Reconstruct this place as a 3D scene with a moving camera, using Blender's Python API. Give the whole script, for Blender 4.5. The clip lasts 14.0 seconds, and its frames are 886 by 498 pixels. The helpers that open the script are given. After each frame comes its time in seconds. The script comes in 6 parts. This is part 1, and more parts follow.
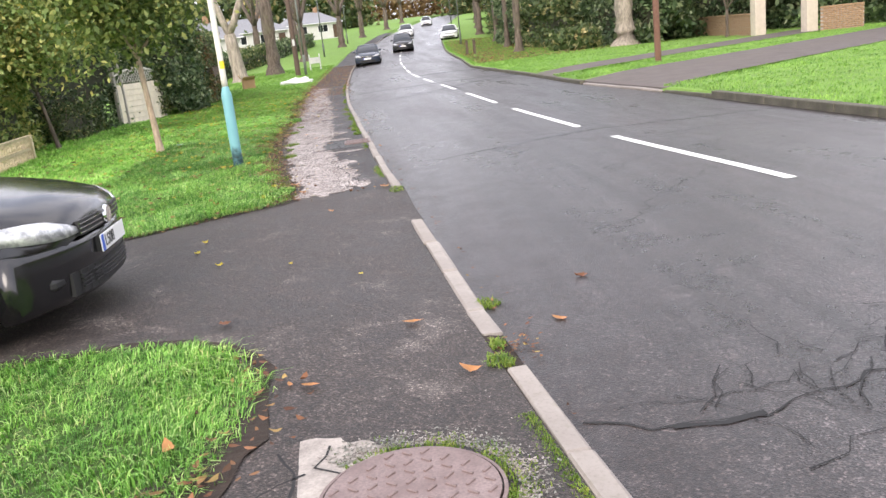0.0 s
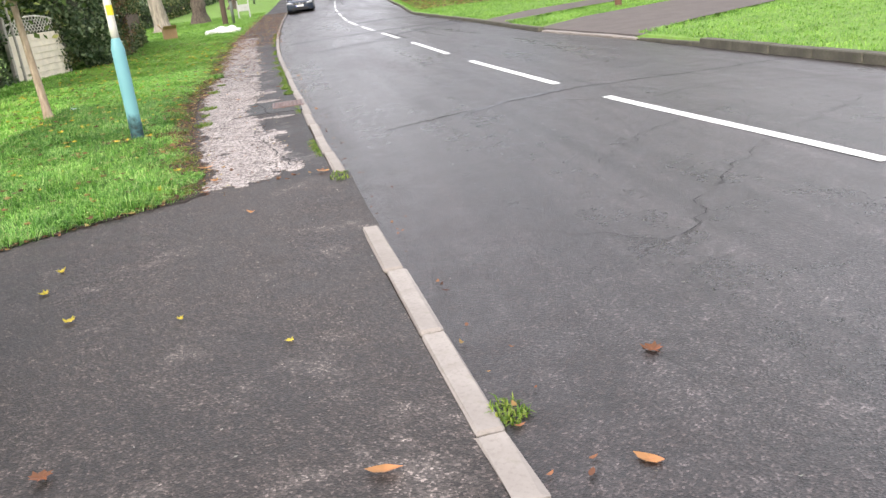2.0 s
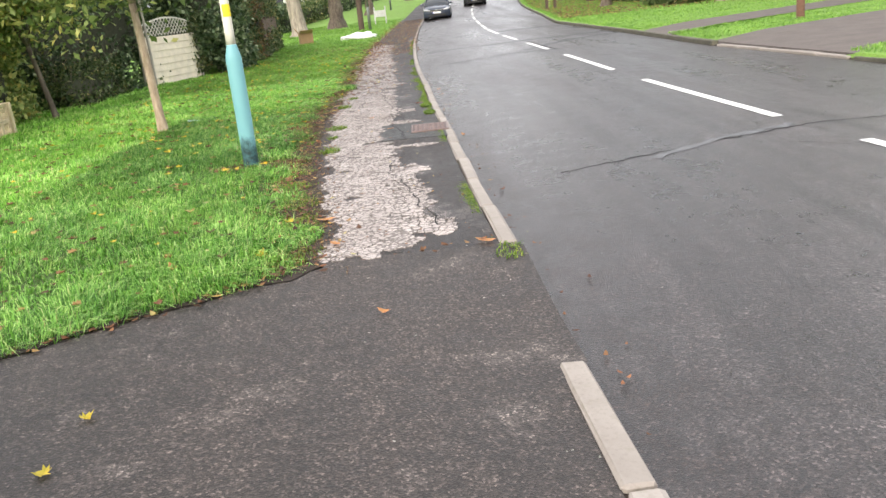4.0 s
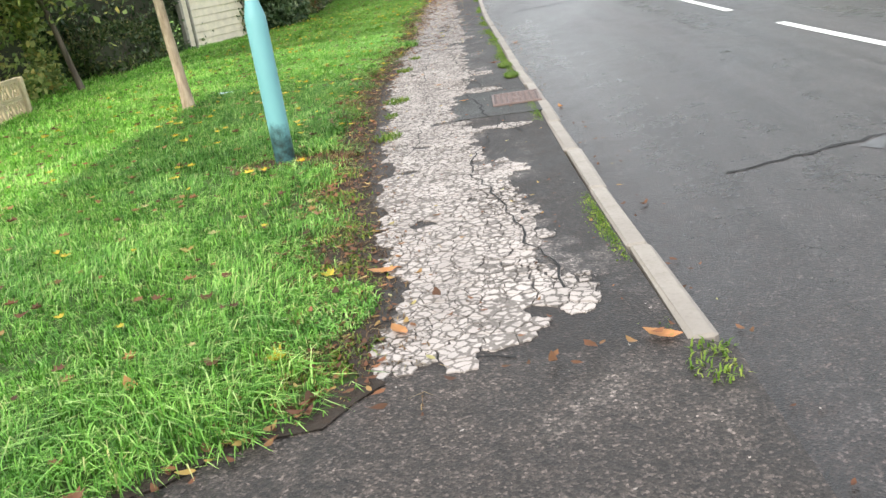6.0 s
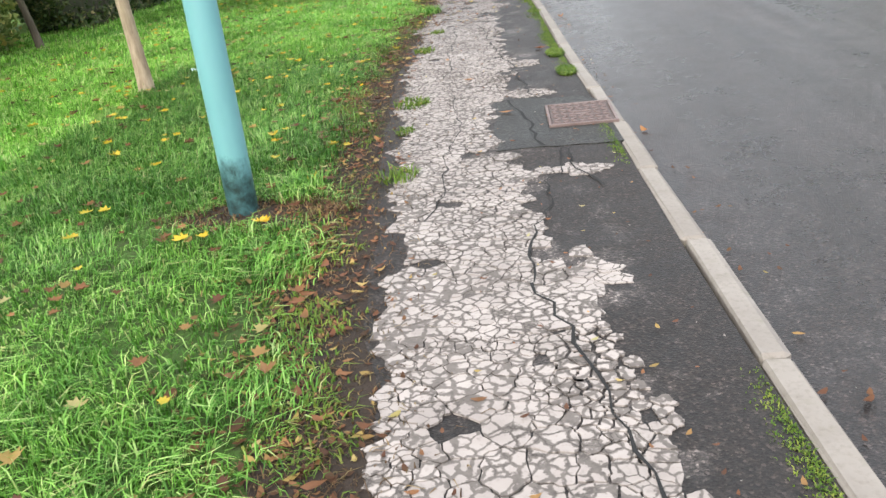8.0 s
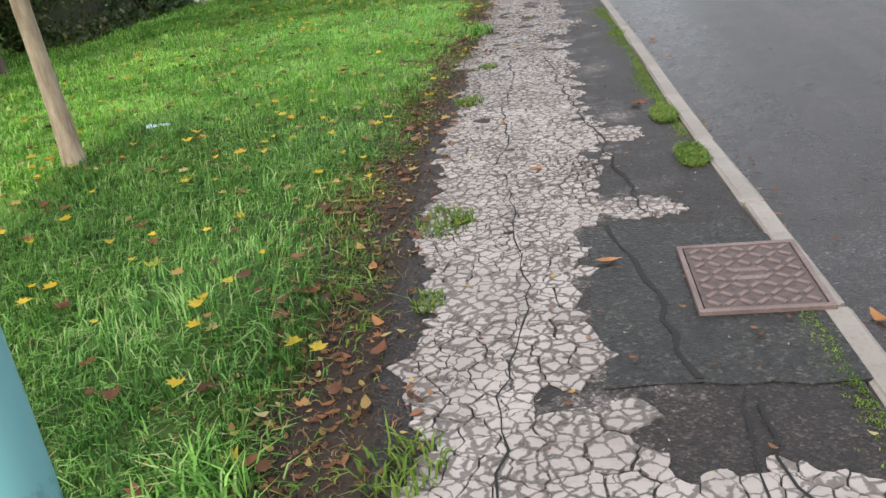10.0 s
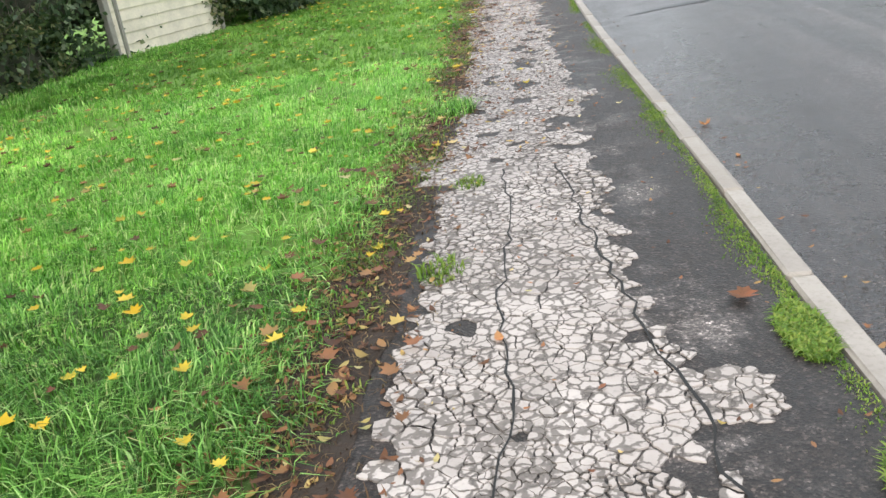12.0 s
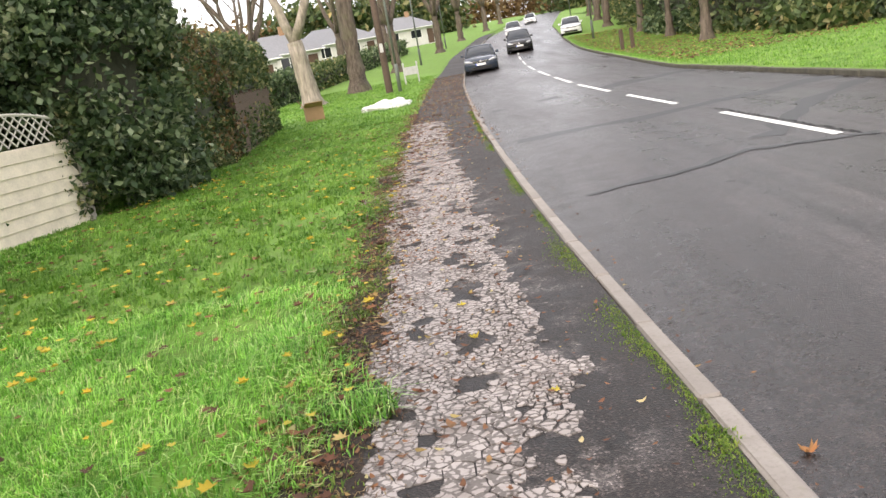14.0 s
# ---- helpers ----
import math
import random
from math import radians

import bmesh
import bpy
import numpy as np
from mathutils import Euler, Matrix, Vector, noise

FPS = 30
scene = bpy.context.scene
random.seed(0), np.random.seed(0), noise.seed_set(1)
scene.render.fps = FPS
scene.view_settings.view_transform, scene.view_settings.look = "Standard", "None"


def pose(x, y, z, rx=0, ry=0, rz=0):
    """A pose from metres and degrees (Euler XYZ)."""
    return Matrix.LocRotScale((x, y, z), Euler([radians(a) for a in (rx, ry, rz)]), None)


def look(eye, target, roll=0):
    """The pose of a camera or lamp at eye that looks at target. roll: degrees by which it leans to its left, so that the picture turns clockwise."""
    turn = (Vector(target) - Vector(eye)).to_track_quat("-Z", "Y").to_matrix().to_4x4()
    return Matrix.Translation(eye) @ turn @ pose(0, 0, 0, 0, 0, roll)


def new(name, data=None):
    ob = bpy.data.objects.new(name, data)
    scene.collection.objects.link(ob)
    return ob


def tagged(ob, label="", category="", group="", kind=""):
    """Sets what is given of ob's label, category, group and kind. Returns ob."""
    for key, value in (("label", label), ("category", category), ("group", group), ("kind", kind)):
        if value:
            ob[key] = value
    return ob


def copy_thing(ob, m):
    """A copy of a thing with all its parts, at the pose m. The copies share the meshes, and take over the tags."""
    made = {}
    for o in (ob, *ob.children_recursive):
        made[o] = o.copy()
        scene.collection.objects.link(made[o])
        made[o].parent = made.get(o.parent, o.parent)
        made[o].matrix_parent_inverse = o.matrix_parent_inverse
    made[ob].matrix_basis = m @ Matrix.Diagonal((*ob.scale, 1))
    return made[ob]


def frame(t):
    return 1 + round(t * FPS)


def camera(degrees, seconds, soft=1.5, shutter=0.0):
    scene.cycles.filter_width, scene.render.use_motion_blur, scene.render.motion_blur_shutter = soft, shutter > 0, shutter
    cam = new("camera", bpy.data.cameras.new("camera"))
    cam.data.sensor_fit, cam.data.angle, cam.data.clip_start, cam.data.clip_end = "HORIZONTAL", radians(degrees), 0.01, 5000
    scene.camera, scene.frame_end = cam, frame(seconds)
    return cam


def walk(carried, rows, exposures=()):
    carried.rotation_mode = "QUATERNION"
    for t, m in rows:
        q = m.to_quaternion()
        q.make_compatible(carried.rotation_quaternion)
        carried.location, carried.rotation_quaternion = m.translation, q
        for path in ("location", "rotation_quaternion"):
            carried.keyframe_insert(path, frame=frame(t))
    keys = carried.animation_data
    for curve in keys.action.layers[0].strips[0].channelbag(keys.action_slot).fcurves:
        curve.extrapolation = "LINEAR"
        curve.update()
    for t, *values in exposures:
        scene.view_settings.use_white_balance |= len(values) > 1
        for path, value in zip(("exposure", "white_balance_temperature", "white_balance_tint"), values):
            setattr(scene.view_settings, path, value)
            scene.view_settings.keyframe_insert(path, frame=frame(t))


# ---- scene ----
cam = camera(55.9, 14.0)
PATH = [
    (0, (1.029, -4.683, 1.517), (1.191, -2.751, 1.026), -6.6),
    (0.5, (1.032, -4.181, 1.528), (1.27, -2.26, 1.022), -6.6),
    (1, (1.088, -3.644, 1.475), (1.372, -1.73, 0.969), -7.2),
    (1.5, (1.121, -3.019, 1.465), (1.326, -1.099, 0.942), -7.3),
    (2, (1.114, -2.478, 1.423), (1.397, -0.598, 0.803), -6.9),
    (2.5, (1.093, -1.922, 1.448), (1.256, -0.021, 0.848), -6.5),
    (3, (1.058, -1.434, 1.417), (1.318, 0.462, 0.837), -6.4),
    (3.5, (1.035, -0.854, 1.4), (1.102, 1.06, 0.824), -7.5),
    (4, (0.968, -0.324, 1.375), (0.973, 1.592, 0.804), -6.1),
    (4.2, (0.957, -0.111, 1.349), (0.886, 1.805, 0.781), -6.4),
    (6.3, (0.758, 2.13, 1.275), (0.582, 4.006, 0.604), -9.3),
    (6.5, (0.756, 2.36, 1.222), (0.549, 4.242, 0.582), -8.9),
    (7, (0.642, 2.967, 1.275), (0.444, 4.838, 0.596), -7.2),
    (7.2, (0.63, 3.15, 1.3), (0.474, 5.014, 0.592), -7.0),
    (9.3, (0.463, 5.523, 1.339), (0.207, 7.342, 0.547), -5.9),
    (9.5, (0.471, 5.783, 1.296), (0.219, 7.606, 0.512), -6.4),
    (10, (0.403, 6.431, 1.318), (0.101, 8.247, 0.536), -7.5),
    (10.5, (0.365, 6.992, 1.329), (0.126, 8.821, 0.554), -8.6),
    (11, (0.339, 7.623, 1.327), (-0.037, 9.433, 0.565), -8.1),
    (11.5, (0.318, 8.195, 1.322), (0.168, 10.027, 0.533), -8.4),
    (12, (0.265, 8.889, 1.314), (-0.005, 10.728, 0.576), -8.6),
    (12.5, (0.204, 9.473, 1.327), (0.067, 11.309, 0.545), -9.0),
    (12.7, (0.236, 9.747, 1.339), (0.174, 11.631, 0.672), -9.3),
    (12.8, (0.237, 9.9, 1.362), (0.167, 11.812, 0.78), -9.3),
    (13, (0.226, 10.15, 1.42), (0.07, 12.074, 0.899), -9.2),
    (13.5, (0.184, 10.75, 1.428), (0.104, 12.686, 0.931), -9.8),
    (14, (0.211, 11.393, 1.42), (0.144, 13.341, 0.972), -10.2),
]
walk(cam, [(t, look(eye, target, roll)) for t, eye, target, roll in PATH], [(0, 1.0, 6600, 18), (3, 1.0, 6750, 14), (4, 1.0, 6850, 13), (6.5, 1.0, 6600, 7), (7.2, 0.94, 6600, 8), (9.5, 0.70, 6500, 11), (10, 0.52, 6500, 11), (10.5, 0.70, 6450, 11), (11.5, 0.99, 6400, 9), (12.5, 1.0, 6500, 7), (13.5, 0.93, 6450, 8), (14, 0.88, 7000, 16)])

# ---- light ----
world = bpy.data.worlds.new("overcast_sky")
scene.world = world
world.use_nodes = True
wn, wl = world.node_tree.nodes, world.node_tree.links
SUN_EL, SUN_AZ = 32.0, 205.0
sky = wn.new("ShaderNodeTexSky")
sky.sky_type, sky.sun_disc = "NISHITA", False
sky.sun_elevation, sky.sun_rotation = radians(SUN_EL), radians(SUN_AZ)
sky.air_density, sky.dust_density = 1.0, 3.0
wtc = wn.new("ShaderNodeTexCoord")
wmap = wn.new("ShaderNodeMapping")
wmap.inputs["Scale"].default_value = (1.5, 1.5, 4.0)
cloud = wn.new("ShaderNodeTexNoise")
cloud.inputs["Scale"].default_value, cloud.inputs["Detail"].default_value = 2.2, 6.0
cramp = wn.new("ShaderNodeValToRGB")
cramp.color_ramp.elements[0].position, cramp.color_ramp.elements[0].color = 0.35, (5.0, 5.6, 6.6, 1)
cramp.color_ramp.elements[1].position, cramp.color_ramp.elements[1].color = 0.62, (11.0, 11.2, 11.4, 1)
wmix = wn.new("ShaderNodeMix")
wmix.data_type = "RGBA"
wmix.inputs["Factor"].default_value = 0.8
wl.new(wtc.outputs["Generated"], wmap.inputs["Vector"])
wl.new(wmap.outputs["Vector"], cloud.inputs["Vector"])
wl.new(cloud.outputs["Fac"], cramp.inputs["Fac"])
wl.new(sky.outputs["Color"], wmix.inputs["A"])
wl.new(cramp.outputs["Color"], wmix.inputs["B"])
wl.new(wmix.outputs["Result"], wn["Background"].inputs["Color"])
wn["Background"].inputs["Strength"].default_value = 0.14
sun_data = bpy.data.lights.new("sun", "SUN")
sun_data.energy, sun_data.angle, sun_data.color = 1.5, radians(38), (1.0, 0.93, 0.82)
sun = new("sun", sun_data)
az, el = radians(SUN_AZ), radians(SUN_EL)
sun.matrix_world = look((0, 0, 40), (-40 * math.sin(az) * math.cos(el), -40 * math.cos(az) * math.cos(el), 40 - 40 * math.sin(el)))

# ---- materials ----


class Mat:
    """A node material on one principled shader, with short helpers to grow it."""

    def __init__(self, name, rough=0.8, metal=0.0, spec=0.5):
        self.m = bpy.data.materials.new(name)
        self.m.use_nodes = True
        self.n, self.l = self.m.node_tree.nodes, self.m.node_tree.links
        self.b = self.n["Principled BSDF"]
        self.b.inputs["Roughness"].default_value = rough
        self.b.inputs["Metallic"].default_value = metal
        self.b.inputs["Specular IOR Level"].default_value = spec
        self.tc = self.n.new("ShaderNodeTexCoord").outputs["Object"]

    def noise(self, scale, detail=5, rough=0.6, stretch=None):
        t = self.n.new("ShaderNodeTexNoise")
        t.inputs["Scale"].default_value, t.inputs["Detail"].default_value, t.inputs["Roughness"].default_value = scale, detail, rough
        v = self.tc
        if stretch:
            mp = self.n.new("ShaderNodeMapping")
            mp.inputs["Scale"].default_value = stretch
            self.l.new(v, mp.inputs["Vector"])
            v = mp.outputs["Vector"]
        self.l.new(v, t.inputs["Vector"])
        return t.outputs["Fac"]

    def voronoi(self, scale, feature="F1"):
        t = self.n.new("ShaderNodeTexVoronoi")
        t.feature = feature
        t.inputs["Scale"].default_value = scale
        self.l.new(self.tc, t.inputs["Vector"])
        return t.outputs["Distance"]

    def ramp(self, fac, *stops):
        r = self.n.new("ShaderNodeValToRGB")
        e = r.color_ramp.elements
        while len(e) < len(stops):
            e.new(0.5)
        for k, (p, c) in enumerate(stops):
            e[k].position = p
            e[k].color = (*c, 1) if not isinstance(c, (int, float)) else (c, c, c, 1)
        self.l.new(fac, r.inputs["Fac"])
        return r.outputs["Color"]

    def mix(self, fac, a, b, mode="MIX"):
        x = self.n.new("ShaderNodeMix")
        x.data_type, x.blend_type = "RGBA", mode
        for key, v in (("Factor", fac), ("A", a), ("B", b)):
            if isinstance(v, (int, float)):
                x.inputs[key].default_value = v if key == "Factor" else (v, v, v, 1)
            elif isinstance(v, tuple):
                x.inputs[key].default_value = (*v, 1)
            else:
                self.l.new(v, x.inputs[key])
        return x.outputs["Result"]

    def island(self):
        return self.n.new("ShaderNodeNewGeometry").outputs["Random Per Island"]

    def per_object(self):
        return self.n.new("ShaderNodeObjectInfo").outputs["Random"]

    def out(self, color=None, rough=None, bump=None, strength=0.3, distance=0.01):
        if color is not None:
            if isinstance(color, tuple):
                self.b.inputs["Base Color"].default_value = (*color, 1)
            else:
                self.l.new(color, self.b.inputs["Base Color"])
        if rough is not None:
            self.l.new(rough, self.b.inputs["Roughness"])
        if bump is not None:
            bp = self.n.new("ShaderNodeBump")
            bp.inputs["Strength"].default_value, bp.inputs["Distance"].default_value = strength, distance
            self.l.new(bump, bp.inputs["Height"])
            self.l.new(bp.outputs["Normal"], self.b.inputs["Normal"])
        return self.m


def simple(name, c, rough=0.7, metal=0.0, var=0.25, scale=6.0, bump=0.15):
    a = Mat(name, rough, metal)
    n1 = a.noise(scale, 6)
    n2 = a.noise(scale * 9, 3)
    lo, hi = tuple(v * (1 - var) for v in c), tuple(min(1, v * (1 + var)) for v in c)
    col = a.mix(0.35, a.ramp(n1, (0.3, lo), (0.7, hi)), a.ramp(n2, (0.3, lo), (0.7, hi)))
    return a.out(col, bump=n2, strength=bump, distance=0.004)


def make_asphalt(name, dark, light, pale, rough_lo, rough_hi, stretch, grain=120.0, dirt=False, pale_at=0.58, bump=0.55, worn=False):
    a = Mat(name, 0.5)
    big = a.noise(0.5, 6, 0.62, stretch)
    mid = a.noise(3.2, 7, 0.65)
    vor = a.n.new("ShaderNodeTexVoronoi")
    vor.inputs["Scale"].default_value = grain
    a.l.new(a.tc, vor.inputs["Vector"])
    sep = a.n.new("ShaderNodeSeparateColor")
    a.l.new(vor.outputs["Color"], sep.inputs["Color"])
    fine = a.noise(grain * 2.2, 3)
    base = a.mix(0.5, a.ramp(big, (0.36, dark), (0.64, light)), a.ramp(mid, (0.36, dark), (0.66, light)))
    base = a.mix(a.ramp(a.mix(0.45, mid, a.noise(1.1, 6, 0.6)), (pale_at, 0.0), (pale_at + 0.12, 0.55)), base, pale)
    if worn:
        rim = a.n.new("ShaderNodeAttribute")
        rim.attribute_name = "pale_rim"
        blot = a.mix(1.0, rim.outputs["Fac"], a.ramp(a.mix(0.5, a.noise(5.0, 7, 0.7), a.noise(1.7, 5)), (0.50, 0.0), (0.60, 0.9)), "MULTIPLY")
        base = a.mix(blot, base, a.ramp(a.noise(30.0, 5), (0.35, (0.07, 0.058, 0.052)), (0.65, (0.25, 0.215, 0.20))))
    if dirt:
        streak = a.noise(1.2, 5, 0.6, (5.0, 0.14, 1))
        base = a.mix(1.0, base, a.ramp(streak, (0.34, 0.62), (0.66, 1.38)), "MULTIPLY")
        at = a.n.new("ShaderNodeAttribute")
        at.attribute_name = "kerb_side"
        soil = a.mix(1.0, at.outputs["Fac"], a.ramp(a.noise(4.0, 7, 0.7), (0.35, 0.35), (0.60, 1.0)), "MULTIPLY")
        base = a.mix(soil, base, (0.021, 0.0145, 0.0125))
    edge = a.n.new("ShaderNodeTexVoronoi")
    edge.feature = "DISTANCE_TO_EDGE"
    edge.inputs["Scale"].default_value = 5.5
    warp = a.n.new("ShaderNodeMixRGB")
    warp.blend_type, warp.inputs["Fac"].default_value = "ADD", 0.09
    wn_ = a.n.new("ShaderNodeTexNoise")
    wn_.inputs["Scale"].default_value = 9.0
    a.l.new(a.tc, wn_.inputs["Vector"])
    a.l.new(a.tc, warp.inputs[1])
    a.l.new(wn_.outputs["Color"], warp.inputs[2])
    a.l.new(warp.outputs["Color"], edge.inputs["Vector"])
    hair = a.mix(1.0, a.ramp(edge.outputs["Distance"], (0.0, 1.0), (0.022, 0.0)), a.ramp(a.noise(0.45, 4, 0.5), (0.52, 0.0), (0.60, 0.9)), "MULTIPLY")
    base = a.mix(hair, base, (0.012, 0.012, 0.012))
    base = a.mix(1.0, base, a.ramp(sep.outputs["Red"], (0.0, 0.35), (0.6, 0.88), (0.88, 1.5), (1.0, 3.2)), "MULTIPLY")
    base = a.mix(1.0, base, a.ramp(fine, (0.3, 0.55), (0.7, 1.45)), "MULTIPLY")
    mott = a.mix(0.5, a.noise(17.0, 5, 0.7), a.noise(48.0, 4, 0.7))
    base = a.mix(1.0, base, a.ramp(mott, (0.36, 0.52), (0.5, 0.92), (0.64, 1.75)), "MULTIPLY")
    rough = a.ramp(a.mix(0.35, a.mix(0.35, big, mid), mott), (0.40, rough_lo), (0.60, rough_hi))
    return a.out(base, rough, vor.outputs["Distance"], bump, 0.004)


M_ROAD = make_asphalt("road_asphalt", (0.0185, 0.0160, 0.0160), (0.069, 0.0595, 0.0585), (0.132, 0.117, 0.115), 0.22, 0.46, (1.6, 0.22, 1), 115.0, True, 0.60)
M_PAVE = make_asphalt("pavement_asphalt", (0.0120, 0.0094, 0.0083), (0.034, 0.0262, 0.0230), (0.12, 0.099, 0.088), 0.50, 0.80, (1.0, 0.7, 1), 125.0, False, 0.60, 0.6, True)
M_DRIVE = make_asphalt("driveway_asphalt", (0.0235, 0.0185, 0.0162), (0.064, 0.0515, 0.0450), (0.19, 0.163, 0.146), 0.50, 0.80, (1.0, 0.7, 1), 120.0, False, 0.54, 0.7)
M_PATCH = make_asphalt("coarse_patch_asphalt", (0.010, 0.0096, 0.0086), (0.040, 0.038, 0.033), (0.16, 0.152, 0.13), 0.45, 0.75, None, 85.0, False, 0.56, 1.0)


def make_plate():
    a = Mat("worn_pale_surface", 0.8)
    n1, n2 = a.noise(3.0, 5), a.noise(60.0, 5)
    c = a.ramp(n1, (0.3, (0.33, 0.288, 0.265)), (0.7, (0.50, 0.448, 0.418)))
    c = a.mix(a.ramp(n2, (0.54, 0.0), (0.75, 0.45)), c, (0.16, 0.14, 0.13))
    c = a.mix(a.ramp(a.per_object(), (0.0, 0.0), (1.0, 0.25)), c, (0.2, 0.18, 0.17))
    c = a.mix(a.ramp(a.island(), (0.0, 0.0), (0.7, 0.10), (1.0, 0.32)), c, (0.17, 0.15, 0.14))
    warp = a.n.new("ShaderNodeMixRGB")
    warp.blend_type, warp.inputs["Fac"].default_value = "ADD", 0.045
    wob = a.n.new("ShaderNodeTexNoise")
    wob.inputs["Scale"].default_value, wob.inputs["Detail"].default_value = 26.0, 5.0
    a.l.new(a.tc, wob.inputs["Vector"])
    a.l.new(a.tc, warp.inputs[1])
    a.l.new(wob.outputs["Color"], warp.inputs[2])
    vor = a.n.new("ShaderNodeTexVoronoi")
    vor.feature = "DISTANCE_TO_EDGE"
    vor.inputs["Scale"].default_value = 21.0
    a.l.new(warp.outputs["Color"], vor.inputs["Vector"])
    edge = vor.outputs["Distance"]
    c = a.mix(a.mix(1.0, a.ramp(edge, (0.015, 0.95), (0.04, 0.0)), a.ramp(a.noise(1.8, 4), (0.47, 0.0), (0.53, 1.0)), "MULTIPLY"), c, (0.035, 0.03, 0.027))
    stain = a.mix(0.30, a.mix(0.5, a.noise(3.2, 6, 0.65), a.noise(13.0, 6, 0.72)), a.ramp(edge, (0.0, 1.0), (0.35, 0.0)))
    c = a.mix(a.ramp(stain, (0.532, 0.0), (0.585, 0.78)), c, a.ramp(n2, (0.3, (0.045, 0.037, 0.032)), (0.7, (0.13, 0.112, 0.10))))
    return a.out(c, None, n2, 0.5, 0.003)


M_PLATE = make_plate()


def make_kerb():
    a = Mat("kerb_concrete", 0.85)
    n1, n2, n3 = a.noise(2.0, 5), a.noise(45.0, 6), a.noise(7.0, 6)
    c = a.ramp(n1, (0.3, (0.22, 0.195, 0.175)), (0.7, (0.38, 0.345, 0.31)))
    c = a.mix(a.ramp(n2, (0.5, 0.0), (0.75, 0.6)), c, (0.17, 0.15, 0.13))
    c = a.mix(a.ramp(n3, (0.55, 0.0), (0.7, 0.5)), c, (0.13, 0.13, 0.07))
    c = a.mix(a.ramp(a.per_object(), (0.0, 0.0), (1.0, 0.35)), c, (0.22, 0.19, 0.16))
    return a.out(c, None, n2, 0.5, 0.004)


M_KERB = make_kerb()


def make_kerb_dark():
    a = Mat("mossy_kerb_concrete", 0.9)
    n1, n2 = a.noise(3.0, 5), a.noise(30.0, 6)
    c = a.ramp(n1, (0.3, (0.055, 0.05, 0.04)), (0.7, (0.13, 0.12, 0.09)))
    c = a.mix(a.ramp(n2, (0.5, 0.0), (0.7, 0.6)), c, (0.05, 0.07, 0.025))
    return a.out(c, None, n2, 0.5, 0.006)


M_KERB_DARK = make_kerb_dark()


def make_soil(name, a0, a1, g0):
    a = Mat(name, 0.95)
    n1, n2, n3 = a.noise(1.3, 6), a.noise(28.0, 6), a.noise(110.0, 4)
    c = a.ramp(n1, (0.35, g0), (0.65, tuple(v * 1.5 for v in g0)))
    c = a.mix(a.ramp(n2, (0.48, 0.0), (0.62, 0.7)), c, a.ramp(n3, (0.3, a0), (0.7, a1)))
    return a.out(c, None, n2, 0.8, 0.02)


M_TURF = make_soil("turf_soil", (0.07, 0.10, 0.022), (0.15, 0.20, 0.045), (0.11, 0.215, 0.028))
# Shade in the gaps between near blades, put into a darker soil colour.
M_TURF_DARK = make_soil("dark_gap_turf_soil", (0.022, 0.026, 0.010), (0.06, 0.062, 0.022), (0.040, 0.082, 0.012))
M_SOIL = make_soil("bare_leaf_soil", (0.016, 0.011, 0.008), (0.055, 0.033, 0.022), (0.026, 0.018, 0.013))


def make_blade(name, stops):
    a = Mat(name, 0.55, 0, 0.35)
    c = a.ramp(a.island(), *stops)
    n = a.noise(0.9, 4)
    n = a.mix(0.55, n, a.noise(6.5, 4))
    c = a.mix(a.ramp(n, (0.40, 0.0), (0.6, 1.0)), a.mix(1.0, c, (0.60, 0.70, 0.62), "MULTIPLY"), a.mix(1.0, c, (1.22, 1.14, 1.10), "MULTIPLY"))
    tr = a.n.new("ShaderNodeBsdfTranslucent")
    a.l.new(c, tr.inputs["Color"])
    ms = a.n.new("ShaderNodeMixShader")
    ms.inputs[0].default_value = 0.3
    a.l.new(a.b.outputs[0], ms.inputs[1])
    a.l.new(tr.outputs[0], ms.inputs[2])
    a.l.new(ms.outputs[0], a.n["Material Output"].inputs["Surface"])
    return a.out(c)


M_GRASS = make_blade("grass_blade", ((0.0, (0.04, 0.122, 0.018)), (0.35, (0.137, 0.346, 0.051)), (0.75, (0.308, 0.614, 0.125)), (0.94, (0.57, 0.765, 0.296)), (1.0, (0.524, 0.491, 0.228))))
# Lit copy of M_GRASS: extra brightness put into the colour, slightly yellower too.
M_GRASS_BRIGHT = make_blade("brightened_yellower_grass_blade", ((0.0, (0.084, 0.23, 0.029)), (0.35, (0.228, 0.541, 0.078)), (0.75, (0.432, 0.8, 0.169)), (0.94, (0.695, 0.8, 0.365)), (1.0, (0.599, 0.622, 0.288))))
M_GRASS_FAR = make_blade("far_grass_blade", ((0.0, (0.115, 0.253, 0.04)), (0.5, (0.19, 0.38, 0.063)), (1.0, (0.299, 0.483, 0.103))))
# Shaded copy of M_GRASS: the dimmer middle verge put into the colour.
M_GRASS_DIM = make_blade("long_dimmed_green_blade", ((0.0, (0.03, 0.10, 0.016)), (0.35, (0.10, 0.265, 0.045)), (0.75, (0.235, 0.48, 0.105)), (0.94, (0.42, 0.60, 0.24)), (1.0, (0.42, 0.40, 0.2))))
M_STRAW = make_blade("dead_straw", ((0.0, (0.06, 0.03, 0.018)), (0.6, (0.16, 0.09, 0.045)), (1.0, (0.36, 0.26, 0.13))))
M_WEED = make_blade("weed_leaf", ((0.0, (0.09, 0.17, 0.02)), (0.5, (0.15, 0.26, 0.035)), (1.0, (0.28, 0.33, 0.07))))
